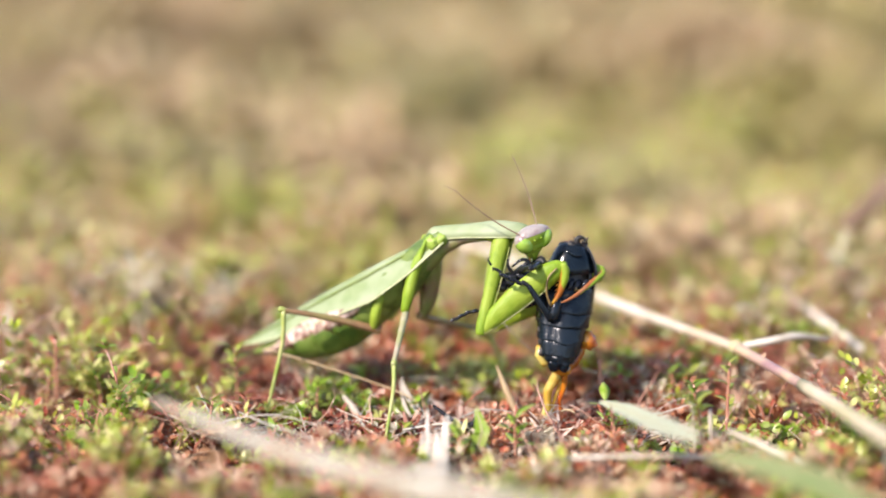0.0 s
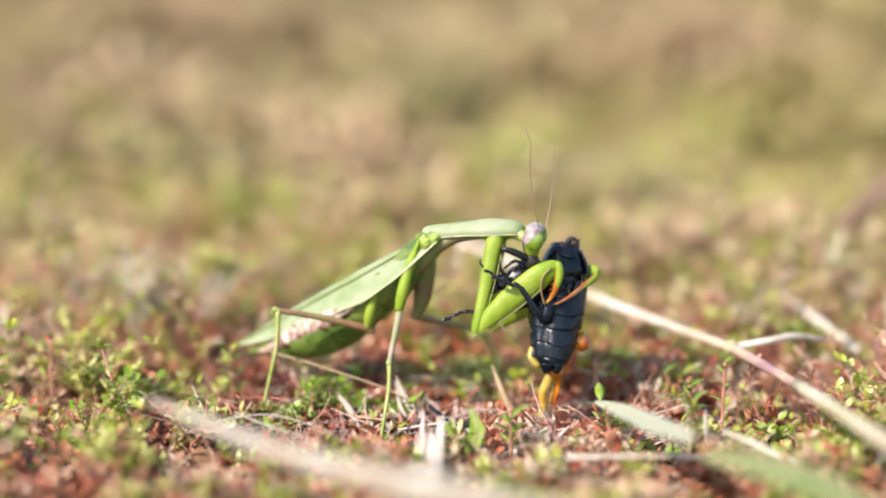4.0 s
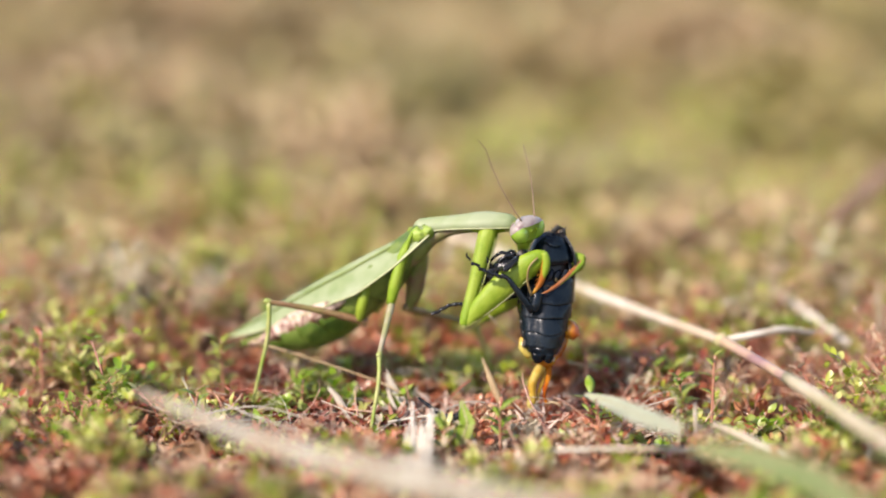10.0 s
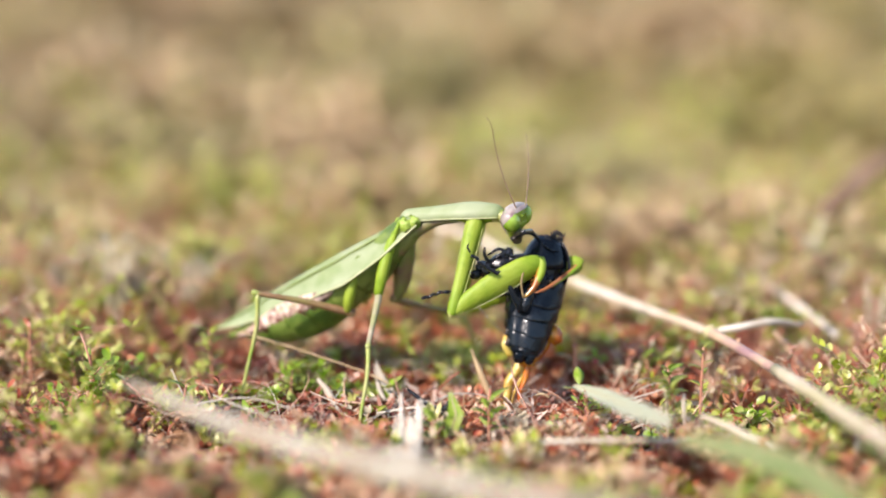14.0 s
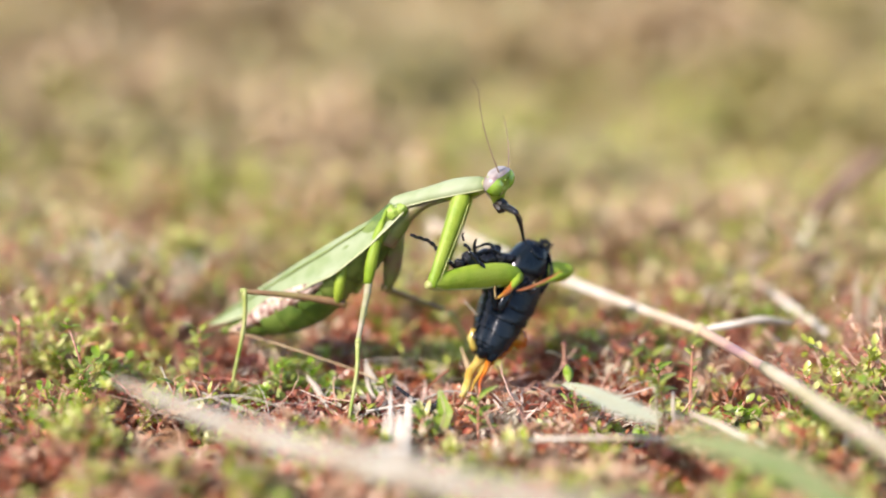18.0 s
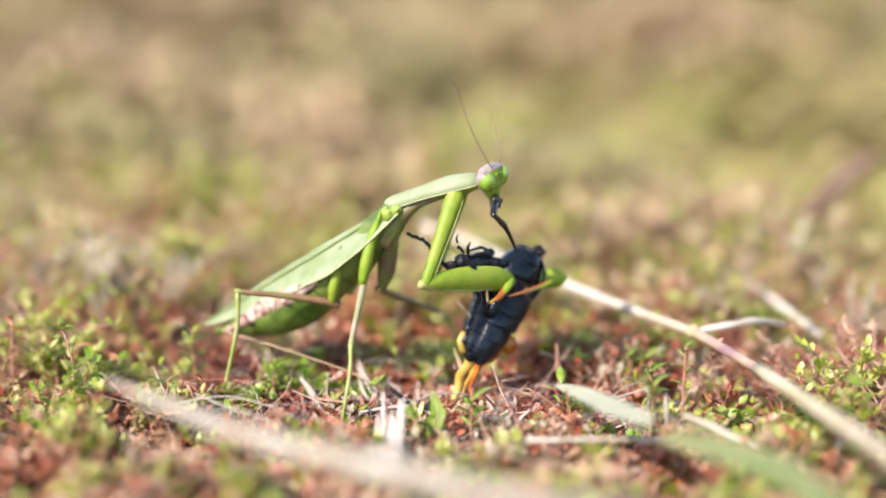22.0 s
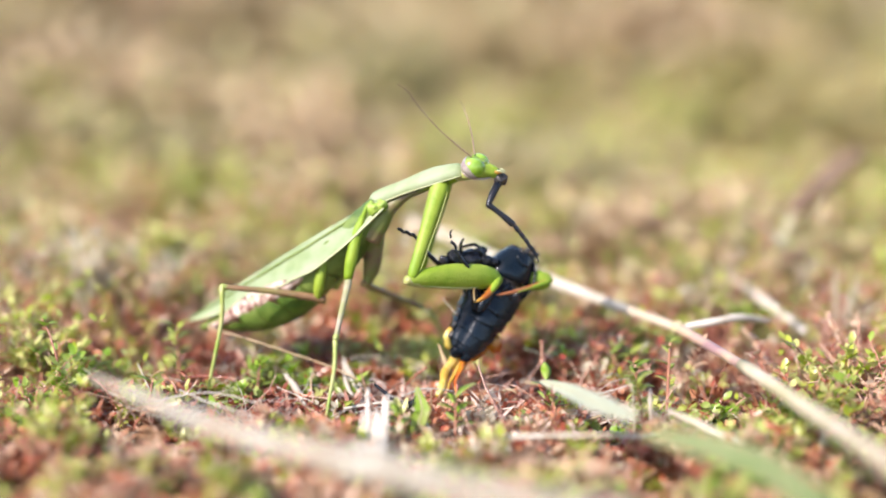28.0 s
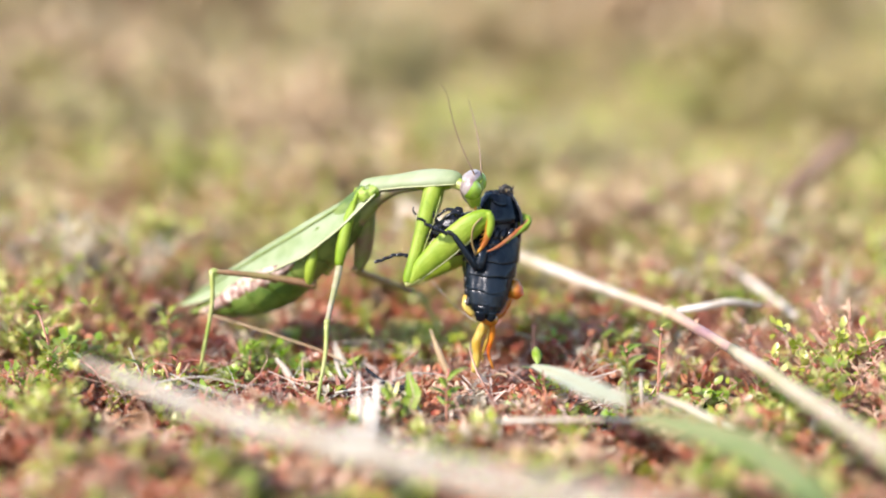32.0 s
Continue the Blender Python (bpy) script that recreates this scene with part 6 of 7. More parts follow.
    walk(M['coxa_near'], [
        key(0, 11.66, -4.90, 39.37, -128.4, 70.3, -130.0), key(0.5, 11.54, -4.88, 39.56, -129.5, 70.3, -131.2),
        key(1.5, 11.46, -4.91, 39.89, -128.6, 71.2, -130.1), key(3.5, 11.30, -4.86, 39.78, -125.7, 71.5, -127.2),
        key(5.5, 11.27, -4.76, 39.81, -125.3, 71.1, -126.8), key(6, 11.31, -4.76, 39.91, -126.5, 70.8, -128.1),
        key(6.5, 11.22, -4.78, 40.58, -129.0, 70.4, -130.7), key(7, 11.63, -4.78, 39.81, -128.9, 70.4, -130.6),
        key(7.5, 11.41, -4.73, 39.81, -127.5, 70.5, -129.1), key(8, 11.72, -4.76, 39.81, -130.0, 69.9, -131.7),
        key(8.5, 11.70, -4.76, 39.84, -128.8, 70.3, -130.5), key(9, 11.56, -4.74, 39.87, -129.7, 69.6, -131.6),
        key(10, 11.76, -4.74, 39.62, -130.7, 69.3, -132.6), key(12, 11.61, -4.70, 39.74, -129.4, 69.7, -131.2),
        key(12.5, 11.70, -4.68, 39.77, -130.4, 69.3, -132.2), key(13, 11.56, -4.66, 39.57, -129.1, 69.3, -131.0),
        key(14, 11.35, -4.66, 39.91, -122.5, 66.1, -124.9), key(14.5, 11.22, -4.89, 41.44, -122.5, 65.3, -125.0),
        key(16.5, 10.87, -5.07, 44.71, -122.0, 59.5, -125.9), key(18.5, 10.67, -4.92, 44.42, -121.5, 59.1, -125.6),
        key(19.5, 10.80, -4.92, 44.36, -121.6, 59.1, -125.6), key(20, 10.76, -4.90, 44.39, -122.2, 58.6, -126.4),
        key(21, 10.86, -4.94, 45.40, -122.7, 60.0, -126.6), key(23.5, 10.80, -4.93, 45.29, -122.6, 59.6, -126.5),
        key(24.5, 10.96, -4.95, 45.62, -123.3, 59.9, -127.2), key(27.5, 11.02, -4.91, 46.04, -122.4, 60.8, -126.0),
        key(28, 10.80, -4.90, 46.26, -121.4, 61.3, -124.9), key(28.5, 11.35, -4.81, 43.22, -140.1, 66.5, -142.6),
        key(29, 11.02, -4.73, 42.26, -137.3, 66.4, -139.8), key(29.5, 11.22, -4.75, 42.27, -136.6, 66.8, -139.0),
        key(30, 11.18, -4.74, 42.25, -133.0, 68.4, -135.1), key(31, 11.28, -4.74, 42.47, -133.9, 68.2, -136.1),
        key(32, 11.22, -4.78, 42.46, -133.2, 68.9, -135.2),
    ])
    walk(M['coxa_far'], [
        key(0, 12.40, -1.58, 39.37, 123.8, 74.4, 124.8), key(0.5, 12.29, -1.56, 39.56, 125.4, 74.4, 126.5),
        key(1.5, 12.21, -1.60, 39.89, 123.9, 74.9, 124.9), key(3.5, 12.04, -1.54, 39.78, 121.2, 75.4, 122.1),
        key(5.5, 11.99, -1.44, 39.81, 121.9, 75.5, 122.8), key(6, 12.02, -1.43, 39.91, 123.6, 75.3, 124.5),
        key(6.5, 11.94, -1.46, 40.58, 126.4, 74.8, 127.3), key(7, 12.35, -1.46, 39.81, 126.2, 74.8, 127.2),
        key(7.5, 12.12, -1.40, 39.81, 125.1, 75.2, 126.0), key(8, 12.43, -1.43, 39.81, 127.8, 74.5, 128.8),
        key(8.5, 12.42, -1.44, 39.84, 126.3, 74.8, 127.2), key(9, 12.27, -1.42, 39.87, 127.8, 74.4, 128.9),
        key(10.5, 12.40, -1.43, 39.67, 128.9, 74.1, 130.0), key(11.5, 12.42, -1.44, 39.77, 127.5, 74.3, 128.5),
        key(12.5, 12.40, -1.35, 39.77, 129.5, 74.3, 130.6), key(13, 12.25, -1.33, 39.57, 128.3, 74.4, 129.3),
        key(14, 12.04, -1.33, 39.91, 128.3, 74.4, 129.3), key(14.5, 11.96, -1.57, 41.44, 129.3, 73.8, 130.5),
        key(16.5, 11.67, -1.77, 44.71, 134.0, 70.5, 135.7), key(18.5, 11.43, -1.61, 44.42, 135.2, 70.8, 136.8),
        key(19.5, 11.56, -1.60, 44.36, 135.3, 70.7, 137.0), key(20, 11.51, -1.59, 44.39, 136.3, 70.3, 138.0),
        key(21, 11.63, -1.63, 45.40, 136.4, 71.0, 138.0), key(22.5, 11.66, -1.63, 45.31, 137.4, 70.2, 139.1),
        key(23.5, 11.56, -1.61, 45.29, 136.5, 70.7, 138.2), key(24.5, 11.73, -1.64, 45.62, 137.0, 70.6, 138.7),
        key(27.5, 11.79, -1.60, 46.04, 136.3, 71.5, 137.8), key(28, 11.57, -1.59, 46.26, 135.2, 72.1, 136.6),
        key(28.2, 11.82, -1.55, 45.11, 138.9, 71.7, 140.4), key(28.5, 12.08, -1.49, 43.22, 140.0, 70.8, 141.6),
        key(29, 11.73, -1.41, 42.26, 137.9, 71.2, 139.5), key(29.5, 11.93, -1.43, 42.27, 136.8, 71.5, 138.3),
        key(30, 11.89, -1.42, 42.25, 132.7, 73.0, 134.0), key(31, 11.98, -1.42, 42.47, 133.8, 72.7, 135.1),
        key(32, 11.94, -1.45, 42.46, 132.4, 73.2, 133.7),
    ])
    walk(M['femur_near'], [
        key(0, 7.79, -9.50, 22.54, 0.0, -38.5, 4.0), key(0.5, 7.50, -9.50, 22.41, 0.0, -38.8, 4.0), key(1, 7.66, -9.50, 22.71, 0.0, -38.7, 4.1),
        key(1.5, 7.60, -9.50, 22.31, 0.0, -39.1, 4.1), key(2, 7.77, -9.50, 22.49, 0.0, -39.4, 4.1), key(2.5, 7.59, -9.50, 22.54, 0.0, -38.4, 4.2),
        key(3.5, 7.78, -9.50, 22.41, 0.0, -39.1, 4.2), key(6, 7.58, -9.50, 22.60, 0.0, -36.4, 4.1), key(6.5, 7.16, -9.50, 23.12, 0.0, -31.7, 3.9),
        key(7, 7.58, -9.50, 22.39, 0.0, -41.1, 4.2), key(8, 7.49, -9.50, 22.41, 0.0, -41.2, 4.0), key(8.5, 7.66, -9.50, 22.50, 0.0, -41.5, 4.1),
        key(9, 7.34, -9.50, 22.76, 0.0, -38.9, 4.0), key(9.5, 7.47, -9.50, 22.49, 0.0, -41.8, 4.1), key(10.5, 7.32, -9.50, 22.54, 0.0, -40.2, 4.0),
        key(11, 7.43, -9.50, 22.83, 0.0, -39.9, 4.1), key(12, 7.41, -9.50, 22.51, 0.0, -38.7, 4.0), key(12.5, 7.32, -9.50, 22.51, 0.0, -40.3, 4.1),
        key(13, 7.35, -9.50, 22.63, 0.0, -39.3, 4.0), key(14, 7.14, -10.70, 23.27, 0.0, -26.4, 14.3),
        key(14.5, 6.72, -11.30, 24.39, -0.0, -18.7, 19.3), key(16.5, 5.49, -12.50, 29.15, 0.0, 1.1, 30.1),
        key(17, 5.33, -12.50, 29.20, 0.0, 3.2, 30.5), key(19, 5.23, -12.50, 28.80, 0.0, 3.4, 30.3), key(19.5, 5.36, -12.50, 28.80, 0.0, 3.5, 30.6),
        key(20, 5.16, -12.50, 28.92, -0.0, 4.0, 30.3), key(20.5, 5.27, -12.50, 28.88, 0.0, 4.2, 30.4), key(21.5, 5.12, -12.50, 29.42, 0.0, 5.6, 30.6),
        key(22, 5.17, -12.50, 29.20, 0.0, 5.9, 30.7), key(24, 5.17, -12.50, 29.29, 0.0, 5.6, 30.5), key(25.5, 5.33, -12.50, 29.44, 0.0, 7.2, 30.2),
        key(28, 5.51, -12.50, 29.31, 0.0, 7.5, 29.6), key(28.2, 5.13, -11.30, 27.01, 0.0, -13.0, 19.2),
        key(28.5, 5.23, -9.50, 25.45, 0.0, -35.1, 3.9), key(29.5, 5.76, -9.50, 25.39, 0.0, -36.7, 4.1), key(30, 6.41, -9.50, 25.21, 0.0, -38.4, 4.2),
        key(31, 6.34, -9.50, 25.37, 0.0, -38.4, 4.1), key(31.5, 6.53, -9.50, 25.28, 0.0, -39.7, 4.2), key(32, 6.48, -9.50, 25.13, -0.0, -40.1, 4.2),
    ])
    walk(M['femur_far'], [
        key(0, 9.22, 3.00, 19.36, -0.0, -29.6, -14.0), key(0.5, 8.92, 3.00, 19.23, 0.0, -29.8, -14.1), key(1, 9.08, 3.00, 19.53, 0.0, -29.8, -14.1),
        key(1.5, 9.01, 3.00, 19.12, 0.0, -30.1, -14.1), key(2, 9.18, 3.00, 19.31, 0.0, -30.2, -14.3), key(2.5, 8.99, 3.00, 19.37, 0.0, -29.3, -14.2),
        key(3.5, 9.19, 3.00, 19.23, -0.0, -29.8, -14.3), key(6, 8.97, 3.00, 19.43, 0.0, -27.2, -14.0), key(6.5, 8.53, 3.00, 19.98, 0.0, -22.5, -13.9),
        key(7, 8.97, 3.00, 19.22, -0.0, -31.8, -14.5), key(8, 8.87, 3.00, 19.25, -0.0, -32.0, -14.5), key(8.5, 9.04, 3.00, 19.33, -0.0, -32.2, -14.5),
        key(9, 8.70, 3.00, 19.61, 0.0, -29.7, -14.3), key(9.5, 8.84, 3.00, 19.33, 0.0, -32.6, -14.5), key(10.5, 8.68, 3.00, 19.39, 0.0, -31.0, -14.5),
        key(11, 8.78, 3.00, 19.69, -0.0, -30.7, -14.4), key(12, 8.76, 3.00, 19.35, 0.0, -29.3, -14.4),
        key(12.5, 8.67, 3.00, 19.36, 0.0, -31.0, -14.4), key(13, 8.70, 3.00, 19.48, 0.0, -30.0, -14.5), key(14, 8.49, 3.00, 19.81, 0.0, -23.4, -8.1),
        key(14.5, 8.06, 3.00, 20.81, 0.0, -19.2, -5.1), key(16.5, 6.78, 3.00, 25.44, 0.0, -6.9, 0.2), key(17.5, 6.49, 3.00, 25.35, 0.0, -5.0, -0.0),
        key(19.5, 6.62, 3.00, 25.08, -0.0, -4.5, 0.0), key(20, 6.41, 3.00, 25.21, -0.0, -4.0, 0.0), key(20.5, 6.52, 3.00, 25.17, 0.0, -3.7, -0.0),
        key(21.5, 6.35, 3.00, 25.73, 0.0, -2.1, -0.0), key(22, 6.41, 3.00, 25.51, -0.0, -1.5, -0.1), key(24.5, 6.45, 3.00, 25.60, -0.0, -0.8, -0.1),
        key(25, 6.41, 3.00, 25.80, 0.0, 0.0, -0.1), key(27.5, 6.72, 3.00, 25.57, 0.0, 0.4, -0.1), key(28, 6.71, 3.00, 25.63, 0.0, 1.7, -0.3),
        key(28.2, 6.32, 3.00, 23.56, 0.0, -12.3, -5.0), key(28.5, 6.42, 3.00, 22.44, -0.0, -25.7, -13.7),
        key(29, 6.57, 3.00, 22.37, 0.0, -26.5, -13.8), key(29.5, 6.96, 3.00, 22.38, -0.0, -27.2, -13.8),
        key(30, 7.63, 3.00, 22.18, -0.0, -28.7, -13.9), key(31, 7.55, 3.00, 22.35, 0.0, -28.6, -14.1),
        key(31.5, 7.75, 3.00, 22.26, 0.0, -30.1, -14.0), key(32, 7.69, 3.00, 22.11, 0.0, -30.5, -14.0),
    ])
    walk(M['tibia_near'], [
        key(0, 23.63, -9.34, 34.71, -164.8, 78.2, -165.1), key(0.5, 23.28, -9.34, 34.67, -164.8, 78.2, -165.1),
        key(1, 23.46, -9.32, 34.94, -164.8, 78.2, -165.1), key(1.5, 23.31, -9.33, 34.64, -164.8, 78.2, -165.1),
        key(2, 23.41, -9.32, 34.91, -164.8, 78.2, -165.1), key(2.5, 23.45, -9.29, 34.68, -164.8, 78.2, -165.1),
        key(3, 23.33, -9.30, 34.91, -164.8, 78.2, -165.1), key(5.5, 23.73, -9.30, 34.56, -164.8, 78.2, -165.1),
        key(6, 23.86, -9.28, 34.21, -164.8, 78.2, -165.1), key(6.5, 24.32, -9.26, 33.43, -164.8, 78.2, -165.1),
        key(7, 22.85, -9.34, 35.25, -164.8, 78.2, -165.1), key(8.5, 22.86, -9.37, 35.45, -164.8, 78.2, -165.1),
        key(9, 23.09, -9.35, 35.06, -164.8, 78.2, -165.1), key(9.5, 22.59, -9.36, 35.52, -164.8, 78.2, -165.1),
        key(10.5, 22.80, -9.36, 35.16, -164.8, 78.2, -165.1), key(11, 22.96, -9.34, 35.39, -164.8, 78.2, -165.1),
        key(11.5, 23.26, -9.35, 35.01, -164.8, 78.2, -165.1), key(12, 23.22, -9.35, 34.73, -164.8, 78.2, -165.1),
        key(12.5, 22.78, -9.35, 35.16, -164.8, 78.2, -165.1), key(13, 23.04, -9.35, 35.00, -164.8, 78.2, -165.1),
        key(13.5, 23.87, -8.19, 33.57, -141.2, 70.3, -142.8), key(14, 24.39, -6.94, 31.96, -128.8, 60.3, -132.8),
        key(14.5, 24.35, -5.57, 30.64, -120.2, 49.4, -127.5), key(16.5, 22.27, -2.76, 28.76, -107.0, 29.3, -122.0),
        key(17, 22.01, -2.66, 28.11, -107.0, 29.3, -122.0), key(18, 21.92, -2.72, 27.99, -107.0, 29.3, -122.0),
        key(19, 21.94, -2.72, 27.64, -107.0, 29.3, -122.0), key(19.5, 22.03, -2.64, 27.62, -107.0, 29.3, -122.0),
        key(20, 21.86, -2.73, 27.56, -107.0, 29.3, -122.0), key(21, 21.90, -2.73, 27.17, -107.0, 29.3, -122.0),
        key(21.5, 21.74, -2.68, 27.54, -107.0, 29.3, -122.0), key(22, 21.76, -2.64, 27.20, -107.0, 29.3, -122.0),
        key(22.5, 21.73, -2.71, 27.51, -107.0, 29.3, -122.0), key(23.5, 21.80, -2.63, 27.57, -107.0, 29.3, -122.0),
        key(25.5, 21.97, -2.83, 27.02, -107.0, 29.3, -122.0), key(27.5, 22.21, -2.89, 27.05, -107.0, 29.3, -122.0),
        key(28, 22.22, -2.99, 26.78, -107.0, 29.3, -122.0), key(28.2, 23.26, -5.43, 31.42, -120.2, 49.4, -127.5),
        key(28.5, 21.77, -9.32, 36.70, -164.8, 78.2, -165.1), key(29, 21.74, -9.31, 36.89, -164.8, 78.2, -165.1),
        key(30, 22.28, -9.30, 37.35, -164.8, 78.2, -165.1), key(31.5, 22.12, -9.30, 37.77, -164.8, 78.2, -165.1),
        key(32, 21.98, -9.30, 37.71, -164.8, 78.2, -165.1),
    ])
    walk(M['tibia_far'], [
        key(0, 31.89, -2.67, 32.62, -106.2, 20.3, -130.0), key(0.5, 31.46, -2.66, 32.56, -106.3, 20.6, -129.8),
        key(1, 31.49, -2.65, 32.74, -106.4, 20.8, -129.6), key(1.5, 31.42, -2.65, 32.54, -106.4, 20.8, -129.6),
        key(2, 31.37, -2.66, 32.66, -106.3, 20.6, -129.8), key(2.5, 31.34, -2.64, 32.29, -106.2, 20.2, -129.9),
        key(3, 31.06, -2.64, 32.55, -106.5, 21.1, -129.4), key(3.5, 31.36, -2.64, 32.33, -106.2, 20.3, -129.9),
        key(5.5, 31.53, -2.68, 31.96, -105.9, 19.5, -130.5), key(6, 31.68, -2.68, 31.48, -105.6, 18.9, -130.9),
        key(6.5, 31.86, -2.78, 29.95, -104.1, 15.8, -132.7), key(7, 30.76, -2.64, 33.20, -106.7, 21.7, -129.0),
        key(8.5, 30.87, -2.65, 33.56, -106.8, 22.0, -128.8), key(9, 31.02, -2.69, 32.75, -106.3, 20.5, -129.9),
        key(9.5, 30.56, -2.63, 33.67, -106.9, 22.6, -128.3), key(10.5, 30.64, -2.66, 33.02, -106.7, 21.8, -128.9),
        key(11, 30.86, -2.66, 33.20, -106.5, 21.3, -129.3), key(11.5, 31.14, -2.70, 32.64, -106.2, 20.3, -130.1),
        key(12, 30.99, -2.71, 32.22, -106.2, 20.0, -130.2), key(12.5, 30.74, -2.66, 33.06, -106.5, 21.3, -129.3),
        key(13, 30.73, -2.69, 32.60, -106.5, 21.1, -129.5), key(13.5, 31.53, -1.55, 31.28, -106.2, 19.1, -131.5),
        key(14, 32.30, -0.39, 30.24, -106.1, 18.4, -132.6), key(14.5, 32.73, 0.79, 29.45, -105.5, 16.7, -134.0),
        key(16.5, 32.33, 3.10, 28.54, -102.5, 11.9, -137.1), key(17, 31.79, 2.98, 27.75, -102.0, 11.3, -137.5),
        key(17.5, 31.73, 2.99, 27.54, -101.8, 11.1, -137.5), key(18, 31.91, 3.01, 27.41, -101.2, 10.4, -137.7),
        key(20.5, 31.96, 3.00, 26.80, -100.8, 10.0, -137.9), key(21, 31.95, 2.95, 26.28, -99.9, 9.0, -138.3),
        key(21.5, 31.77, 2.99, 26.67, -100.0, 9.0, -138.2), key(22, 31.73, 2.96, 26.16, -99.2, 8.3, -138.5),
        key(22.5, 31.87, 2.97, 26.40, -99.0, 8.1, -138.5), key(23.5, 31.90, 3.00, 26.35, -98.6, 7.6, -138.6),
        key(25, 32.18, 2.97, 25.79, -97.8, 6.9, -138.9), key(25.5, 32.50, 2.96, 25.30, -96.5, 5.6, -139.3),
        key(27.5, 32.79, 2.95, 25.37, -96.7, 5.8, -139.2), key(28, 32.96, 2.88, 24.84, -95.6, 4.8, -139.6),
        key(28.2, 31.80, 0.77, 29.13, -101.3, 11.0, -136.4), key(28.5, 29.86, -2.72, 34.07, -105.6, 18.6, -131.1),
        key(29, 29.72, -2.70, 34.26, -105.7, 18.9, -130.9), key(30, 30.46, -2.67, 35.04, -105.7, 19.0, -130.7),
        key(31, 30.21, -2.68, 35.10, -105.9, 19.4, -130.5), key(31.5, 30.25, -2.62, 35.70, -106.3, 20.7, -129.6),
        key(32, 30.23, -2.60, 35.79, -106.4, 21.0, -129.4),
    ])
    walk(M['gut'], [
        key(0, -0.30, -2.40, 0.50, 129.9, 80.9, 131.0), key(0.5, -0.30, -2.40, 0.50, 126.4, 81.4, 127.5),
        key(1, -0.30, -2.40, 0.50, 131.4, 80.7, 132.5), key(1.5, -0.30, -2.40, 0.50, 131.4, 80.8, 132.4),
        key(2.5, -0.30, -2.40, 0.50, 118.9, 82.1, 119.9), key(3, -0.30, -2.40, 0.50, 129.0, 81.1, 130.0),
        key(3.5, -0.30, -2.40, 0.50, 119.1, 82.1, 120.1), key(5.5, -0.30, -2.40, 0.50, 105.6, 82.9, 106.6),
        key(6, -0.30, -2.40, 0.50, 95.7, 83.1, 96.8), key(6.5, -0.30, -2.40, 0.50, 35.8, 78.6, 36.8), key(7, -0.30, -2.40, 0.50, 131.2, 80.7, 132.1),
        key(7.5, -0.30, -2.40, 0.50, 133.3, 80.4, 134.2), key(8, -0.30, -2.40, 0.50, 132.5, 80.6, 133.4),
        key(8.5, -0.30, -2.40, 0.50, 136.5, 79.8, 137.5), key(9, -0.30, -2.40, 0.50, 111.1, 82.6, 112.0),
        key(9.5, -0.30, -2.40, 0.50, 139.1, 79.3, 140.0), key(10, -0.30, -2.40, 0.50, 137.7, 79.7, 138.6),
        key(11, -0.30, -2.40, 0.50, 123.9, 81.6, 124.8), key(11.5, -0.30, -2.40, 0.50, 109.1, 82.7, 110.0),
        key(12, -0.30, -2.40, 0.50, 98.4, 83.1, 99.3), key(12.5, -0.30, -2.40, 0.50, 122.4, 81.8, 123.3),
        key(13, -0.30, -2.40, 0.50, 119.5, 82.2, 120.4), key(13.5, -0.38, -2.39, 0.50, -140.2, 86.1, -142.7),
        key(14, -0.47, -2.37, 0.50, -116.8, 75.9, -124.3), key(14.5, -0.55, -2.36, 0.50, -103.5, 67.0, -117.3),
        key(16.5, -0.71, -2.31, 0.50, -82.0, 55.4, -107.7), key(17, -0.71, -2.31, 0.50, -76.7, 53.6, -102.8),
        key(18, -0.71, -2.31, 0.50, -74.6, 53.7, -100.8), key(18.5, -0.71, -2.31, 0.50, -76.0, 52.9, -102.6),
        key(20.5, -0.71, -2.31, 0.50, -73.7, 52.6, -100.6), key(21, -0.71, -2.31, 0.50, -70.3, 51.9, -97.4),
        key(23, -0.71, -2.31, 0.50, -66.0, 52.6, -92.2), key(24, -0.71, -2.31, 0.50, -64.8, 52.7, -91.2),
        key(24.5, -0.71, -2.31, 0.50, -65.5, 52.3, -92.3), key(25.5, -0.71, -2.31, 0.50, -62.0, 52.2, -89.2),
        key(27.5, -0.71, -2.31, 0.50, -63.7, 52.7, -91.2), key(28, -0.71, -2.31, 0.50, -61.2, 52.0, -89.1),
        key(28.2, -0.55, -2.36, 0.50, -70.9, 66.9, -85.1), key(28.5, -0.30, -2.40, 0.50, 76.5, 87.3, 76.9),
        key(29, -0.30, -2.40, 0.50, 48.9, 83.3, 49.5), key(29.5, -0.30, -2.40, 0.50, 58.6, 83.8, 59.3), key(30, -0.30, -2.40, 0.50, 77.6, 84.5, 78.4),
        key(30.5, -0.30, -2.40, 0.50, 72.7, 84.4, 73.4), key(31, -0.30, -2.40, 0.50, 79.8, 84.6, 80.5),
        key(31.5, -0.30, -2.40, 0.50, 121.8, 83.6, 122.5), key(32, -0.30, -2.40, 0.50, 127.4, 83.1, 128.1),
    ])
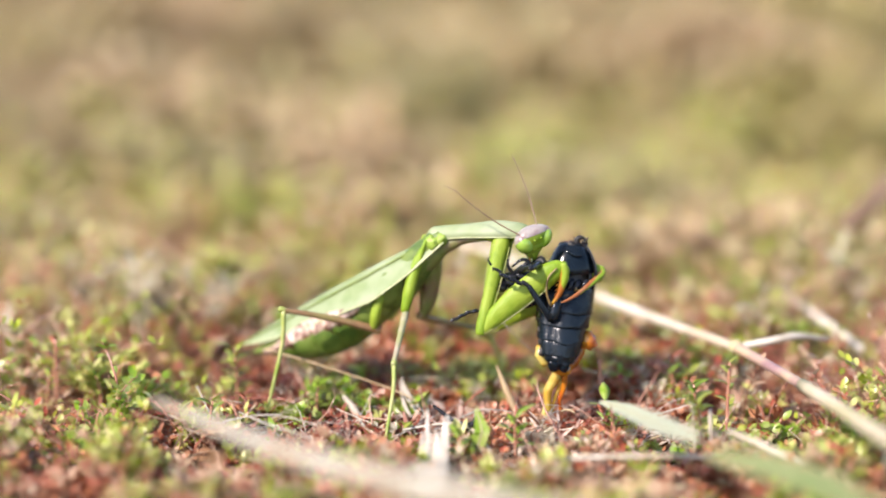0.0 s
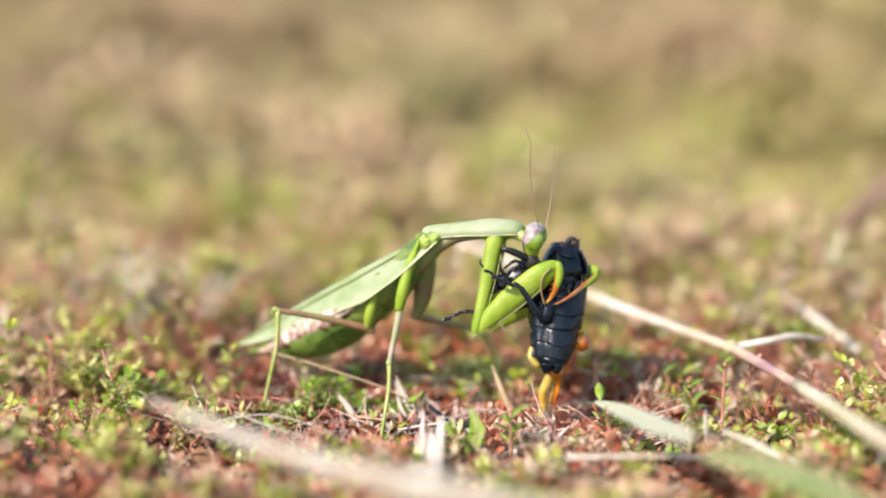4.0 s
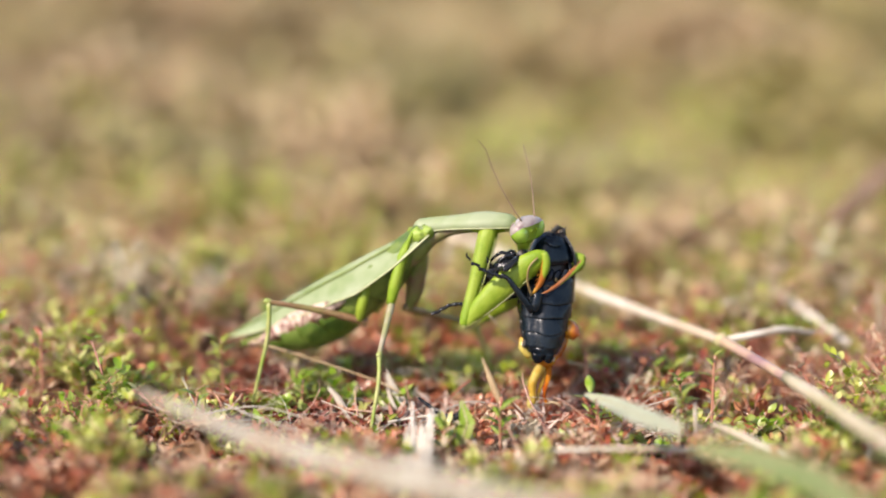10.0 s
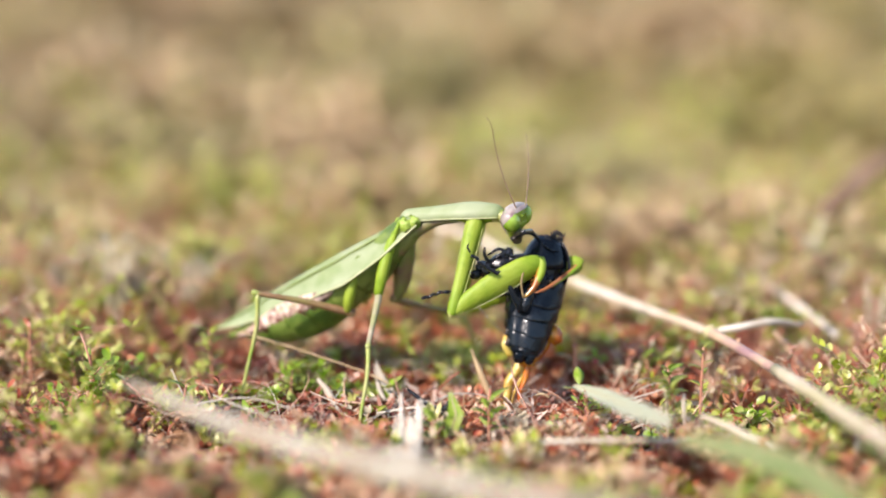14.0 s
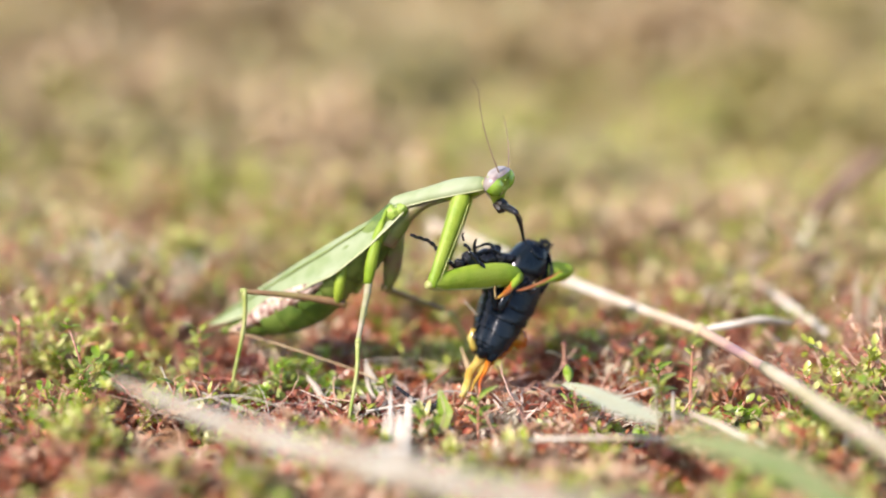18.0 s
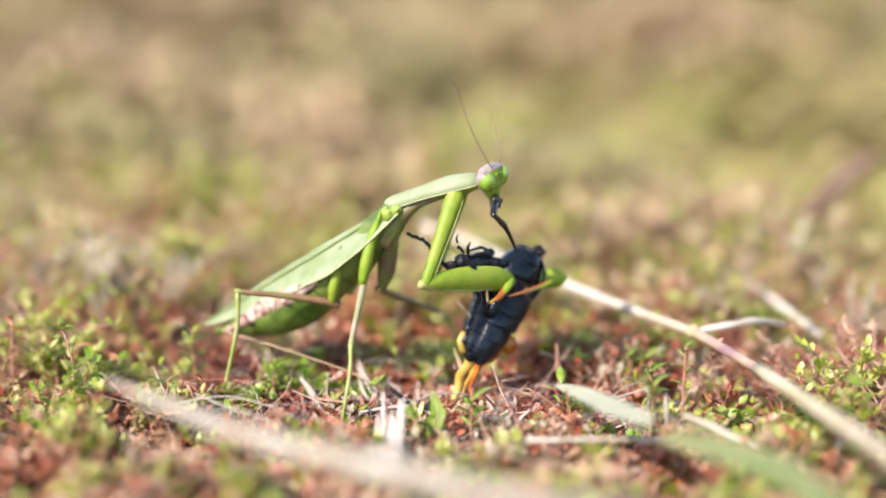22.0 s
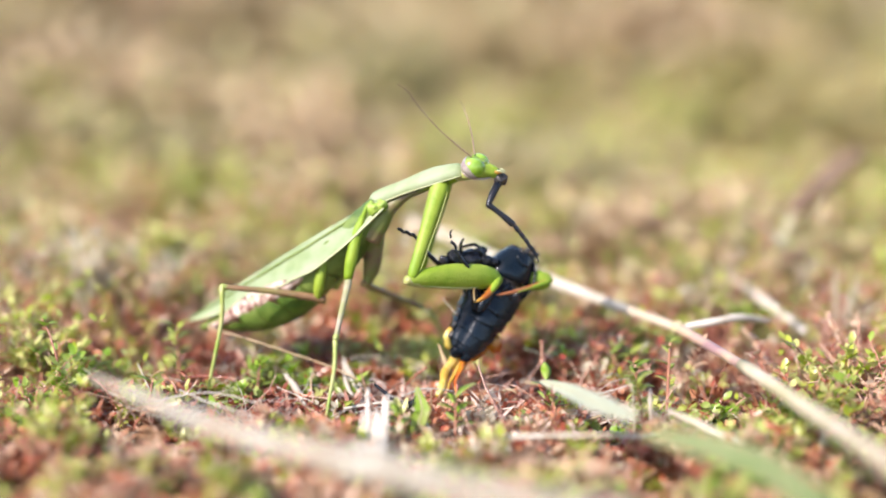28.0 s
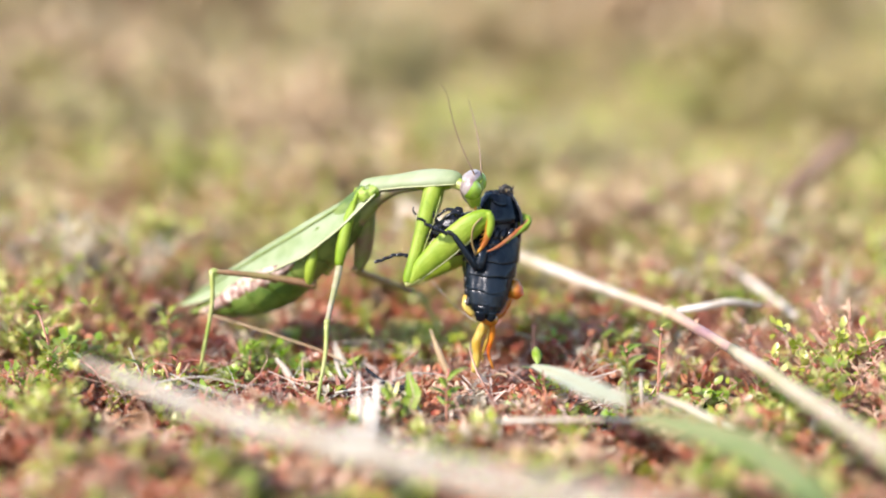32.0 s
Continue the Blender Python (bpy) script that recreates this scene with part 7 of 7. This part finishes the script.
    walk(M['beaded_leg'], [
        key(0, -5.50, -2.50, 13.00, -9.8, 19.5, -172.7), key(1.5, -5.50, -2.50, 13.00, -9.8, 18.1, -172.4),
        key(2.5, -5.50, -2.50, 13.00, -9.7, 18.9, -172.2), key(3, -5.50, -2.50, 13.00, -9.8, 17.7, -172.3),
        key(6, -5.50, -2.50, 13.00, -9.4, 19.9, -171.9), key(6.5, -5.50, -2.50, 13.00, -8.7, 23.0, -171.0),
        key(7, -5.50, -2.50, 13.00, -10.0, 18.4, -172.6), key(9, -5.50, -2.50, 13.00, -9.6, 19.0, -172.2),
        key(10.5, -5.50, -2.50, 13.00, -9.8, 16.6, -172.3), key(12, -5.50, -2.50, 13.00, -9.4, 18.4, -171.8),
        key(13, -5.50, -2.50, 13.00, -9.6, 16.4, -171.9), key(14.5, -5.73, -1.91, 13.00, -4.7, 15.8, -165.7),
        key(17, -8.20, -1.90, 13.60, 1.8, -8.1, -160.9), key(18, -8.20, -1.90, 13.60, 1.9, -6.5, -160.9),
        key(22, -8.20, -1.90, 13.60, 3.3, -7.9, -160.0), key(24, -8.20, -1.90, 13.60, 3.5, -5.9, -159.9),
        key(25, -8.20, -1.90, 13.60, 3.8, -6.6, -159.8), key(28, -8.20, -1.90, 13.60, 4.4, -4.7, -160.1),
        key(28.2, -5.73, -1.91, 13.00, -2.5, 9.5, -163.5), key(28.5, -5.50, -2.50, 13.00, -9.0, 10.2, -170.7),
        key(29.5, -5.50, -2.50, 13.00, -9.1, 12.1, -170.8), key(30.5, -5.50, -2.50, 13.00, -9.3, 16.0, -171.4),
        key(31.5, -5.50, -2.50, 13.00, -9.6, 13.2, -171.5), key(32, -5.50, -2.50, 13.00, -9.7, 13.2, -171.6),
    ])
    walk(M['mid_femur_near'], [
        key(0, -7.75, -3.93, 24.05, -93.9, 27.6, -98.4), key(1, -7.83, -3.94, 24.20, -93.8, 28.2, -98.0),
        key(1.5, -7.95, -3.92, 23.98, -93.5, 27.4, -97.5), key(2.5, -8.05, -3.95, 24.20, -93.4, 28.3, -97.1),
        key(6, -8.11, -3.94, 24.07, -93.2, 27.8, -96.8), key(6.5, -8.10, -3.97, 24.40, -93.4, 29.0, -96.9),
        key(7, -7.82, -3.93, 24.07, -93.8, 27.7, -98.1), key(7.5, -8.02, -3.94, 24.09, -93.4, 27.8, -97.2),
        key(8, -7.75, -3.93, 24.08, -93.9, 27.7, -98.4), key(9.5, -7.76, -3.94, 24.15, -93.9, 28.0, -98.4),
        key(11, -7.67, -3.93, 24.14, -94.1, 27.9, -98.7), key(12, -7.88, -3.92, 23.98, -93.6, 27.4, -97.8),
        key(12.5, -7.76, -3.94, 24.15, -93.9, 28.0, -98.3), key(13, -7.90, -3.93, 24.09, -93.6, 27.8, -97.7),
        key(13.5, -8.00, -3.96, 24.31, -93.5, 28.6, -97.3), key(14, -8.06, -3.95, 24.21, -93.4, 28.3, -97.1),
        key(16.5, -7.70, -4.17, 26.32, -95.1, 35.3, -98.8), key(18, -8.01, -4.16, 26.14, -94.2, 34.8, -97.4),
        key(18.5, -7.99, -4.15, 26.02, -94.2, 34.4, -97.5), key(19.5, -7.87, -4.15, 26.14, -94.6, 34.8, -98.0),
        key(20.5, -7.84, -4.14, 26.05, -94.6, 34.5, -98.1), key(21, -7.66, -4.16, 26.26, -95.2, 35.1, -98.9),
        key(21.5, -7.73, -4.18, 26.40, -95.0, 35.5, -98.6), key(22, -7.75, -4.16, 26.19, -94.9, 34.9, -98.5),
        key(23.5, -7.75, -4.16, 26.20, -94.9, 34.9, -98.6), key(25.5, -7.40, -4.17, 26.43, -95.9, 35.5, -100.0),
        key(28, -7.55, -4.18, 26.47, -95.5, 35.7, -99.4), key(28.5, -7.52, -4.14, 26.10, -95.4, 34.5, -99.5),
        key(29, -7.86, -4.14, 26.03, -94.6, 34.4, -98.0), key(30, -7.72, -4.14, 26.02, -94.9, 34.3, -98.7),
        key(30.5, -7.74, -4.12, 25.85, -94.8, 33.8, -98.6), key(31.5, -7.57, -4.16, 26.24, -95.4, 35.0, -99.3),
        key(32, -7.65, -4.14, 26.11, -95.1, 34.6, -99.0),
    ])
    walk(M['mid_tibia_near'], [
        key(0, -9.68, -17.00, 17.13, -104.1, 66.4, -105.3), key(6, -9.68, -17.00, 17.13, -104.1, 66.4, -105.3),
        key(12, -9.68, -17.00, 17.13, -104.1, 66.4, -105.3), key(18, -9.68, -17.00, 17.13, -104.1, 66.4, -105.3),
        key(24, -9.68, -17.00, 17.13, -104.1, 66.4, -105.3), key(30, -9.68, -17.00, 17.13, -104.1, 66.4, -105.3),
        key(32, -9.68, -17.00, 17.13, -104.1, 66.4, -105.3),
    ])
    walk(M['hind_femur_near'], [
        key(0, -14.23, 0.48, 19.45, 0.0, -14.4, -169.2), key(1, -14.29, 0.47, 19.57, -0.0, -14.4, -169.3),
        key(1.5, -14.42, 0.50, 19.37, 0.0, -13.9, -169.0), key(3, -14.56, 0.48, 19.46, 0.0, -14.0, -169.1),
        key(6, -14.56, 0.49, 19.43, 0.0, -13.9, -169.2), key(6.5, -14.51, 0.45, 19.71, -0.0, -13.6, -169.3),
        key(7, -14.30, 0.48, 19.46, -0.0, -14.3, -169.2), key(7.5, -14.47, 0.48, 19.46, 0.0, -14.3, -169.2),
        key(8.5, -14.21, 0.47, 19.54, 0.0, -13.8, -169.2), key(11.5, -14.20, 0.47, 19.55, 0.0, -14.2, -169.2),
        key(12, -14.36, 0.49, 19.38, 0.0, -14.2, -169.1), key(12.5, -14.23, 0.47, 19.54, 0.0, -14.2, -169.2),
        key(14, -14.50, 0.47, 19.56, 0.0, -13.8, -169.1), key(16.5, -13.96, 0.20, 21.38, 0.0, -8.7, -170.5),
        key(18.5, -14.25, 0.24, 21.09, 0.0, -8.7, -170.3), key(19.5, -14.13, 0.22, 21.21, 0.0, -8.7, -170.4),
        key(20.5, -14.11, 0.23, 21.14, -0.0, -9.2, -170.3), key(21.5, -13.98, 0.19, 21.44, 0.0, -8.2, -170.6),
        key(22, -14.02, 0.21, 21.26, 0.0, -8.6, -170.4), key(25, -13.83, 0.20, 21.37, 0.0, -8.6, -170.5),
        key(27.5, -13.68, 0.18, 21.50, 0.0, -8.5, -170.7), key(28.2, -13.81, 0.19, 21.40, 0.0, -8.7, -170.6),
        key(29, -14.13, 0.24, 21.11, 0.0, -9.1, -170.4), key(30, -14.00, 0.23, 21.12, 0.0, -9.4, -170.5),
        key(30.5, -14.04, 0.26, 20.98, -0.0, -9.3, -170.4), key(31.5, -13.85, 0.20, 21.33, -0.0, -9.3, -170.7),
        key(32, -13.93, 0.22, 21.20, 0.0, -9.3, -170.6),
    ])
    walk(M['hind_tibia_near'], [
        key(0, -32.45, -3.00, 24.22, -139.8, 77.7, -140.4), key(0.5, -32.57, -3.00, 24.08, -138.8, 77.8, -139.4),
        key(1, -32.58, -3.00, 24.36, -138.7, 78.0, -139.4), key(1.5, -32.48, -3.00, 23.94, -139.5, 77.6, -140.1),
        key(2.5, -32.66, -3.00, 24.17, -138.1, 78.1, -138.7), key(5.5, -32.70, -3.00, 24.02, -137.8, 78.0, -138.4),
        key(6, -32.85, -3.00, 24.03, -136.5, 78.3, -137.1), key(7, -32.50, -3.00, 24.18, -139.4, 77.7, -140.0),
        key(7.5, -32.73, -3.00, 24.21, -137.5, 78.2, -138.1), key(8.5, -32.42, -3.00, 24.08, -140.0, 77.5, -140.6),
        key(9, -32.56, -3.00, 24.15, -138.9, 77.9, -139.5), key(11.5, -32.38, -3.00, 24.24, -140.2, 77.6, -140.9),
        key(12, -32.50, -3.00, 24.04, -139.3, 77.7, -140.0), key(13, -32.56, -3.00, 24.15, -138.9, 77.8, -139.6),
        key(13.5, -32.54, -3.00, 24.39, -139.0, 77.9, -139.7), key(14, -32.59, -3.00, 24.09, -138.7, 77.9, -139.3),
        key(14.5, -32.64, -3.00, 24.32, -138.3, 78.1, -138.9), key(17, -33.12, -3.00, 24.40, -134.1, 79.0, -134.7),
        key(18, -33.08, -3.00, 24.36, -134.4, 78.9, -135.0), key(18.5, -33.20, -3.00, 24.04, -133.3, 79.0, -133.9),
        key(19.5, -33.09, -3.00, 24.16, -134.4, 78.8, -134.9), key(21, -33.03, -3.00, 24.26, -134.9, 78.8, -135.4),
        key(22, -33.11, -3.00, 24.18, -134.2, 78.9, -134.8), key(23.5, -33.10, -3.00, 24.20, -134.3, 78.9, -134.9),
        key(24, -32.92, -3.00, 24.28, -135.9, 78.6, -136.5), key(24.5, -33.05, -3.00, 24.27, -134.7, 78.8, -135.3),
        key(25.5, -32.94, -3.00, 24.44, -135.8, 78.7, -136.3), key(28.2, -33.19, -3.00, 24.40, -133.4, 79.1, -134.0),
        key(29, -33.32, -3.00, 24.22, -132.1, 79.3, -132.6), key(30, -33.32, -3.00, 24.36, -132.1, 79.4, -132.6),
        key(30.5, -33.30, -3.00, 24.18, -132.4, 79.2, -132.9), key(31.5, -33.38, -3.00, 24.58, -131.6, 79.5, -132.1),
        key(32, -33.43, -3.00, 24.44, -131.0, 79.6, -131.5),
    ])
    walk(M['mid_femur_far'], [
        key(0, -4.15, 3.69, 21.11, 0.0, 19.2, 35.5), key(1, -4.22, 3.67, 21.26, -0.0, 19.6, 35.5), key(1.5, -4.34, 3.69, 21.04, -0.0, 18.8, 35.2),
        key(2.5, -4.41, 3.65, 21.27, 0.0, 19.4, 35.1), key(6, -4.47, 3.66, 21.13, 0.0, 18.9, 35.0), key(6.5, -4.44, 3.62, 21.47, 0.0, 20.0, 35.2),
        key(7, -4.22, 3.68, 21.13, 0.0, 19.2, 35.4), key(7.5, -4.39, 3.67, 21.15, 0.0, 19.1, 35.1), key(8.5, -4.13, 3.68, 21.21, 0.0, 19.5, 35.6),
        key(9.5, -4.15, 3.68, 21.21, 0.0, 19.5, 35.6), key(11, -4.07, 3.69, 21.20, 0.0, 19.5, 35.7), key(12, -4.28, 3.69, 21.04, -0.0, 18.8, 35.3),
        key(12.5, -4.16, 3.68, 21.21, 0.0, 19.5, 35.6), key(13, -4.29, 3.68, 21.15, -0.0, 19.2, 35.3), key(13.5, -4.35, 3.64, 21.37, 0.0, 19.8, 35.3),
        key(14, -4.42, 3.65, 21.28, -0.0, 19.4, 35.1), key(16.5, -3.94, 3.38, 23.41, -0.0, 26.1, 36.9), key(18, -4.23, 3.38, 23.23, 0.0, 25.3, 36.3),
        key(18.5, -4.22, 3.40, 23.11, 0.0, 25.0, 36.2), key(19.5, -4.11, 3.39, 23.23, -0.0, 25.5, 36.5),
        key(20.5, -4.08, 3.41, 23.14, 0.0, 25.2, 36.5), key(21.5, -3.96, 3.37, 23.49, 0.0, 26.3, 36.9), key(22, -3.99, 3.40, 23.28, 0.0, 25.7, 36.7),
        key(25, -3.81, 3.40, 23.39, 0.0, 26.2, 37.1), key(27.5, -3.67, 3.39, 23.51, 0.0, 26.8, 37.5), key(28, -3.79, 3.37, 23.57, -0.0, 26.8, 37.2),
        key(28.5, -3.80, 3.43, 23.19, 0.0, 25.7, 37.1), key(29, -4.10, 3.41, 23.11, 0.0, 25.1, 36.5), key(30, -3.97, 3.42, 23.11, 0.0, 25.3, 36.7),
        key(30.5, -4.01, 3.44, 22.94, 0.0, 24.8, 36.6), key(31.5, -3.83, 3.40, 23.33, 0.0, 26.1, 37.1), key(32, -3.91, 3.41, 23.19, 0.0, 25.6, 36.9),
    ])
    walk(M['mid_tibia_far'], [
        key(0, 8.88, 13.00, 15.54, 29.6, 68.5, 27.9), key(6, 8.88, 13.00, 15.54, 29.6, 68.5, 27.9), key(12, 8.88, 13.00, 15.54, 29.6, 68.5, 27.9),
        key(18, 8.88, 13.00, 15.54, 29.6, 68.5, 27.9), key(24, 8.88, 13.00, 15.54, 29.6, 68.5, 27.9), key(30, 8.88, 13.00, 15.54, 29.6, 68.5, 27.9),
        key(32, 8.88, 13.00, 15.54, 29.6, 68.5, 27.9),
    ])
    walk(M['eaten_leg'], [
        key(0, 19.65, -7.00, 34.76, 0.0, -4.6, -111.2), key(0.5, 19.35, -7.00, 35.17, 0.0, -18.1, -125.1),
        key(1, 18.99, -7.00, 35.63, 0.0, -30.3, -147.3), key(2, 18.53, -7.00, 35.89, 0.0, -23.6, -148.1),
        key(2.5, 18.64, -7.00, 35.71, 0.0, -22.1, -155.7), key(3, 18.73, -7.00, 35.55, -0.0, -20.0, -165.6),
        key(3.5, 18.69, -7.00, 35.46, 0.0, -22.8, -166.9), key(5.5, 18.63, -7.00, 34.87, -0.0, -32.3, 176.8),
        key(6, 18.56, -7.00, 34.83, 0.0, -33.6, 169.4), key(6.5, 19.32, -7.00, 36.63, 0.0, -18.4, -172.5),
        key(7, 18.48, -7.00, 36.20, -0.0, 9.0, -119.6), key(8, 18.75, -7.00, 35.28, -0.0, 9.6, -124.3),
        key(9, 18.84, -7.00, 34.75, -0.0, 10.4, -124.4), key(11, 18.70, -7.00, 34.65, 0.0, 12.0, -124.5),
        key(11.5, 18.82, -7.00, 34.68, -0.0, 12.5, -124.6), key(12, 19.26, -7.00, 34.69, -0.0, 12.9, -124.7),
        key(13, 19.68, -7.00, 34.56, 0.0, 14.2, -138.3), key(13.5, 19.83, -7.00, 36.18, 0.0, -3.1, -92.6),
        key(14, 19.66, -7.00, 37.06, 0.0, -20.8, -80.0), key(14.5, 20.06, -7.00, 40.14, 0.0, -14.7, -67.4),
        key(16.5, 19.38, -7.00, 43.30, 0.0, -9.1, -46.6), key(17, 18.90, -7.00, 43.07, -0.0, -2.4, -67.8),
        key(18, 18.50, -7.00, 42.96, 0.0, 0.9, -64.4), key(19, 19.10, -7.00, 42.74, 0.0, 9.4, -100.2),
        key(19.5, 19.01, -7.00, 42.62, 0.0, 9.4, -131.4), key(20, 18.70, -7.00, 42.52, 0.0, 9.3, -154.0),
        key(20.5, 17.79, -7.00, 42.87, 0.0, -0.9, -137.4), key(21, 20.60, -7.00, 44.53, 0.0, 12.6, -89.2),
        key(21.5, 20.37, -7.00, 44.63, 0.0, 22.8, -121.2), key(22, 18.91, -7.00, 44.12, 0.0, 12.7, -97.1),
        key(23, 20.22, -7.00, 44.06, 0.0, 4.2, -64.4), key(23.5, 20.39, -7.00, 44.14, 0.0, 11.5, -87.1),
        key(24, 20.67, -7.00, 44.22, 0.0, 17.1, -112.2), key(24.5, 21.21, -7.00, 45.36, 0.0, 28.1, -106.2),
        key(25, 21.85, -7.00, 46.36, 0.0, 41.7, -99.7), key(25.5, 21.44, -7.00, 45.33, -0.0, 42.5, -149.3),
        key(27.5, 23.41, -7.00, 49.27, 0.0, 75.7, -125.5), key(28, 22.82, -7.00, 47.84, 0.0, 42.5, -122.8),
        key(28.2, 22.99, 5.00, 37.50, 0.0, 52.4, 86.2), key(28.5, 22.63, 5.00, 35.69, 0.0, 58.9, 64.9), key(30, 22.69, 5.00, 36.75, 0.0, 58.6, 63.3),
        key(31.5, 22.73, 5.00, 36.87, 0.0, 58.4, 61.5), key(32, 22.64, 5.00, 37.21, 0.0, 58.3, 61.0),
    ])
    walk(M['eaten_tibia'], [
        key(0, 6.40, 0.00, 0.00, -3.4, 22.9, -138.0), key(0.5, 6.40, 0.00, 0.00, -15.2, 20.0, -134.2), key(1, 6.40, 0.00, 0.00, -30.9, 23.0, -126.3),
        key(2, 6.40, 0.00, 0.00, -24.0, 23.4, -122.9), key(2.5, 6.40, 0.00, 0.00, -24.2, 27.5, -117.8), key(3, 6.40, 0.00, 0.00, -23.8, 32.3, -110.3),
        key(3.5, 6.40, 0.00, 0.00, -27.2, 32.4, -111.1), key(5.5, 6.40, 0.00, 0.00, -42.3, 39.1, -106.3),
        key(6, 6.40, 0.00, 0.00, -45.8, 43.2, -102.6), key(6.5, 6.40, 0.00, 0.00, -23.9, 38.8, -104.6), key(7, 6.40, 0.00, 0.00, 7.8, 34.3, -130.6),
        key(8, 6.40, 0.00, 0.00, 9.0, 32.8, -123.2), key(12, 6.40, 0.00, 0.00, 12.0, 30.8, -121.4), key(13, 6.40, 0.00, 0.00, 13.1, 22.9, -117.1),
        key(13.5, 6.40, 0.00, 0.00, 0.8, 5.0, 165.8), key(14, 6.40, 0.00, 0.00, 9.5, 2.9, 154.4), key(14.5, 6.40, 0.00, 0.00, 6.6, 19.8, 157.9),
        key(16.5, 6.40, 0.00, 0.00, 6.6, 34.2, 146.6), key(17, 6.40, 0.00, 0.00, 0.5, 48.4, 172.0), key(17.5, 6.40, 0.00, 0.00, 0.4, 42.9, 156.3),
        key(18, 6.40, 0.00, 0.00, -0.7, 37.1, 143.1), key(19, 6.40, 0.00, 0.00, -2.5, 44.1, 167.6), key(19.5, 6.40, 0.00, 0.00, 1.1, 47.9, -174.6),
        key(20, 6.40, 0.00, 0.00, 5.2, 53.9, -156.7), key(20.5, 6.40, 0.00, 0.00, -0.3, 48.5, -169.6), key(21, 6.40, 0.00, 0.00, -7.2, 50.3, 153.5),
        key(21.5, 6.40, 0.00, 0.00, 1.2, 57.8, -177.5), key(22, 6.40, 0.00, 0.00, -7.0, 52.7, 155.2), key(23, 6.40, 0.00, 0.00, -2.9, 49.0, 151.1),
        key(23.5, 6.40, 0.00, 0.00, -5.6, 51.5, 158.1), key(24, 6.40, 0.00, 0.00, -3.2, 54.1, 171.4), key(24.5, 6.40, 0.00, 0.00, -33.2, 62.6, 120.7),
        key(25, 6.40, 0.00, 0.00, -57.9, 41.6, 66.3), key(25.5, 6.40, 0.00, 0.00, 64.2, 69.9, -96.4), key(27.5, 6.40, 0.00, 0.00, -87.1, 42.6, 78.3),
        key(28, 6.40, 0.00, 0.00, -68.0, 51.1, 66.0), key(28.2, 6.40, 0.00, 0.00, 7.9, -8.5, -7.2), key(28.5, 6.40, 0.00, 0.00, -18.7, -12.3, 15.6),
        key(32, 6.40, 0.00, 0.00, -21.8, -11.0, 18.3),
    ])


motions()
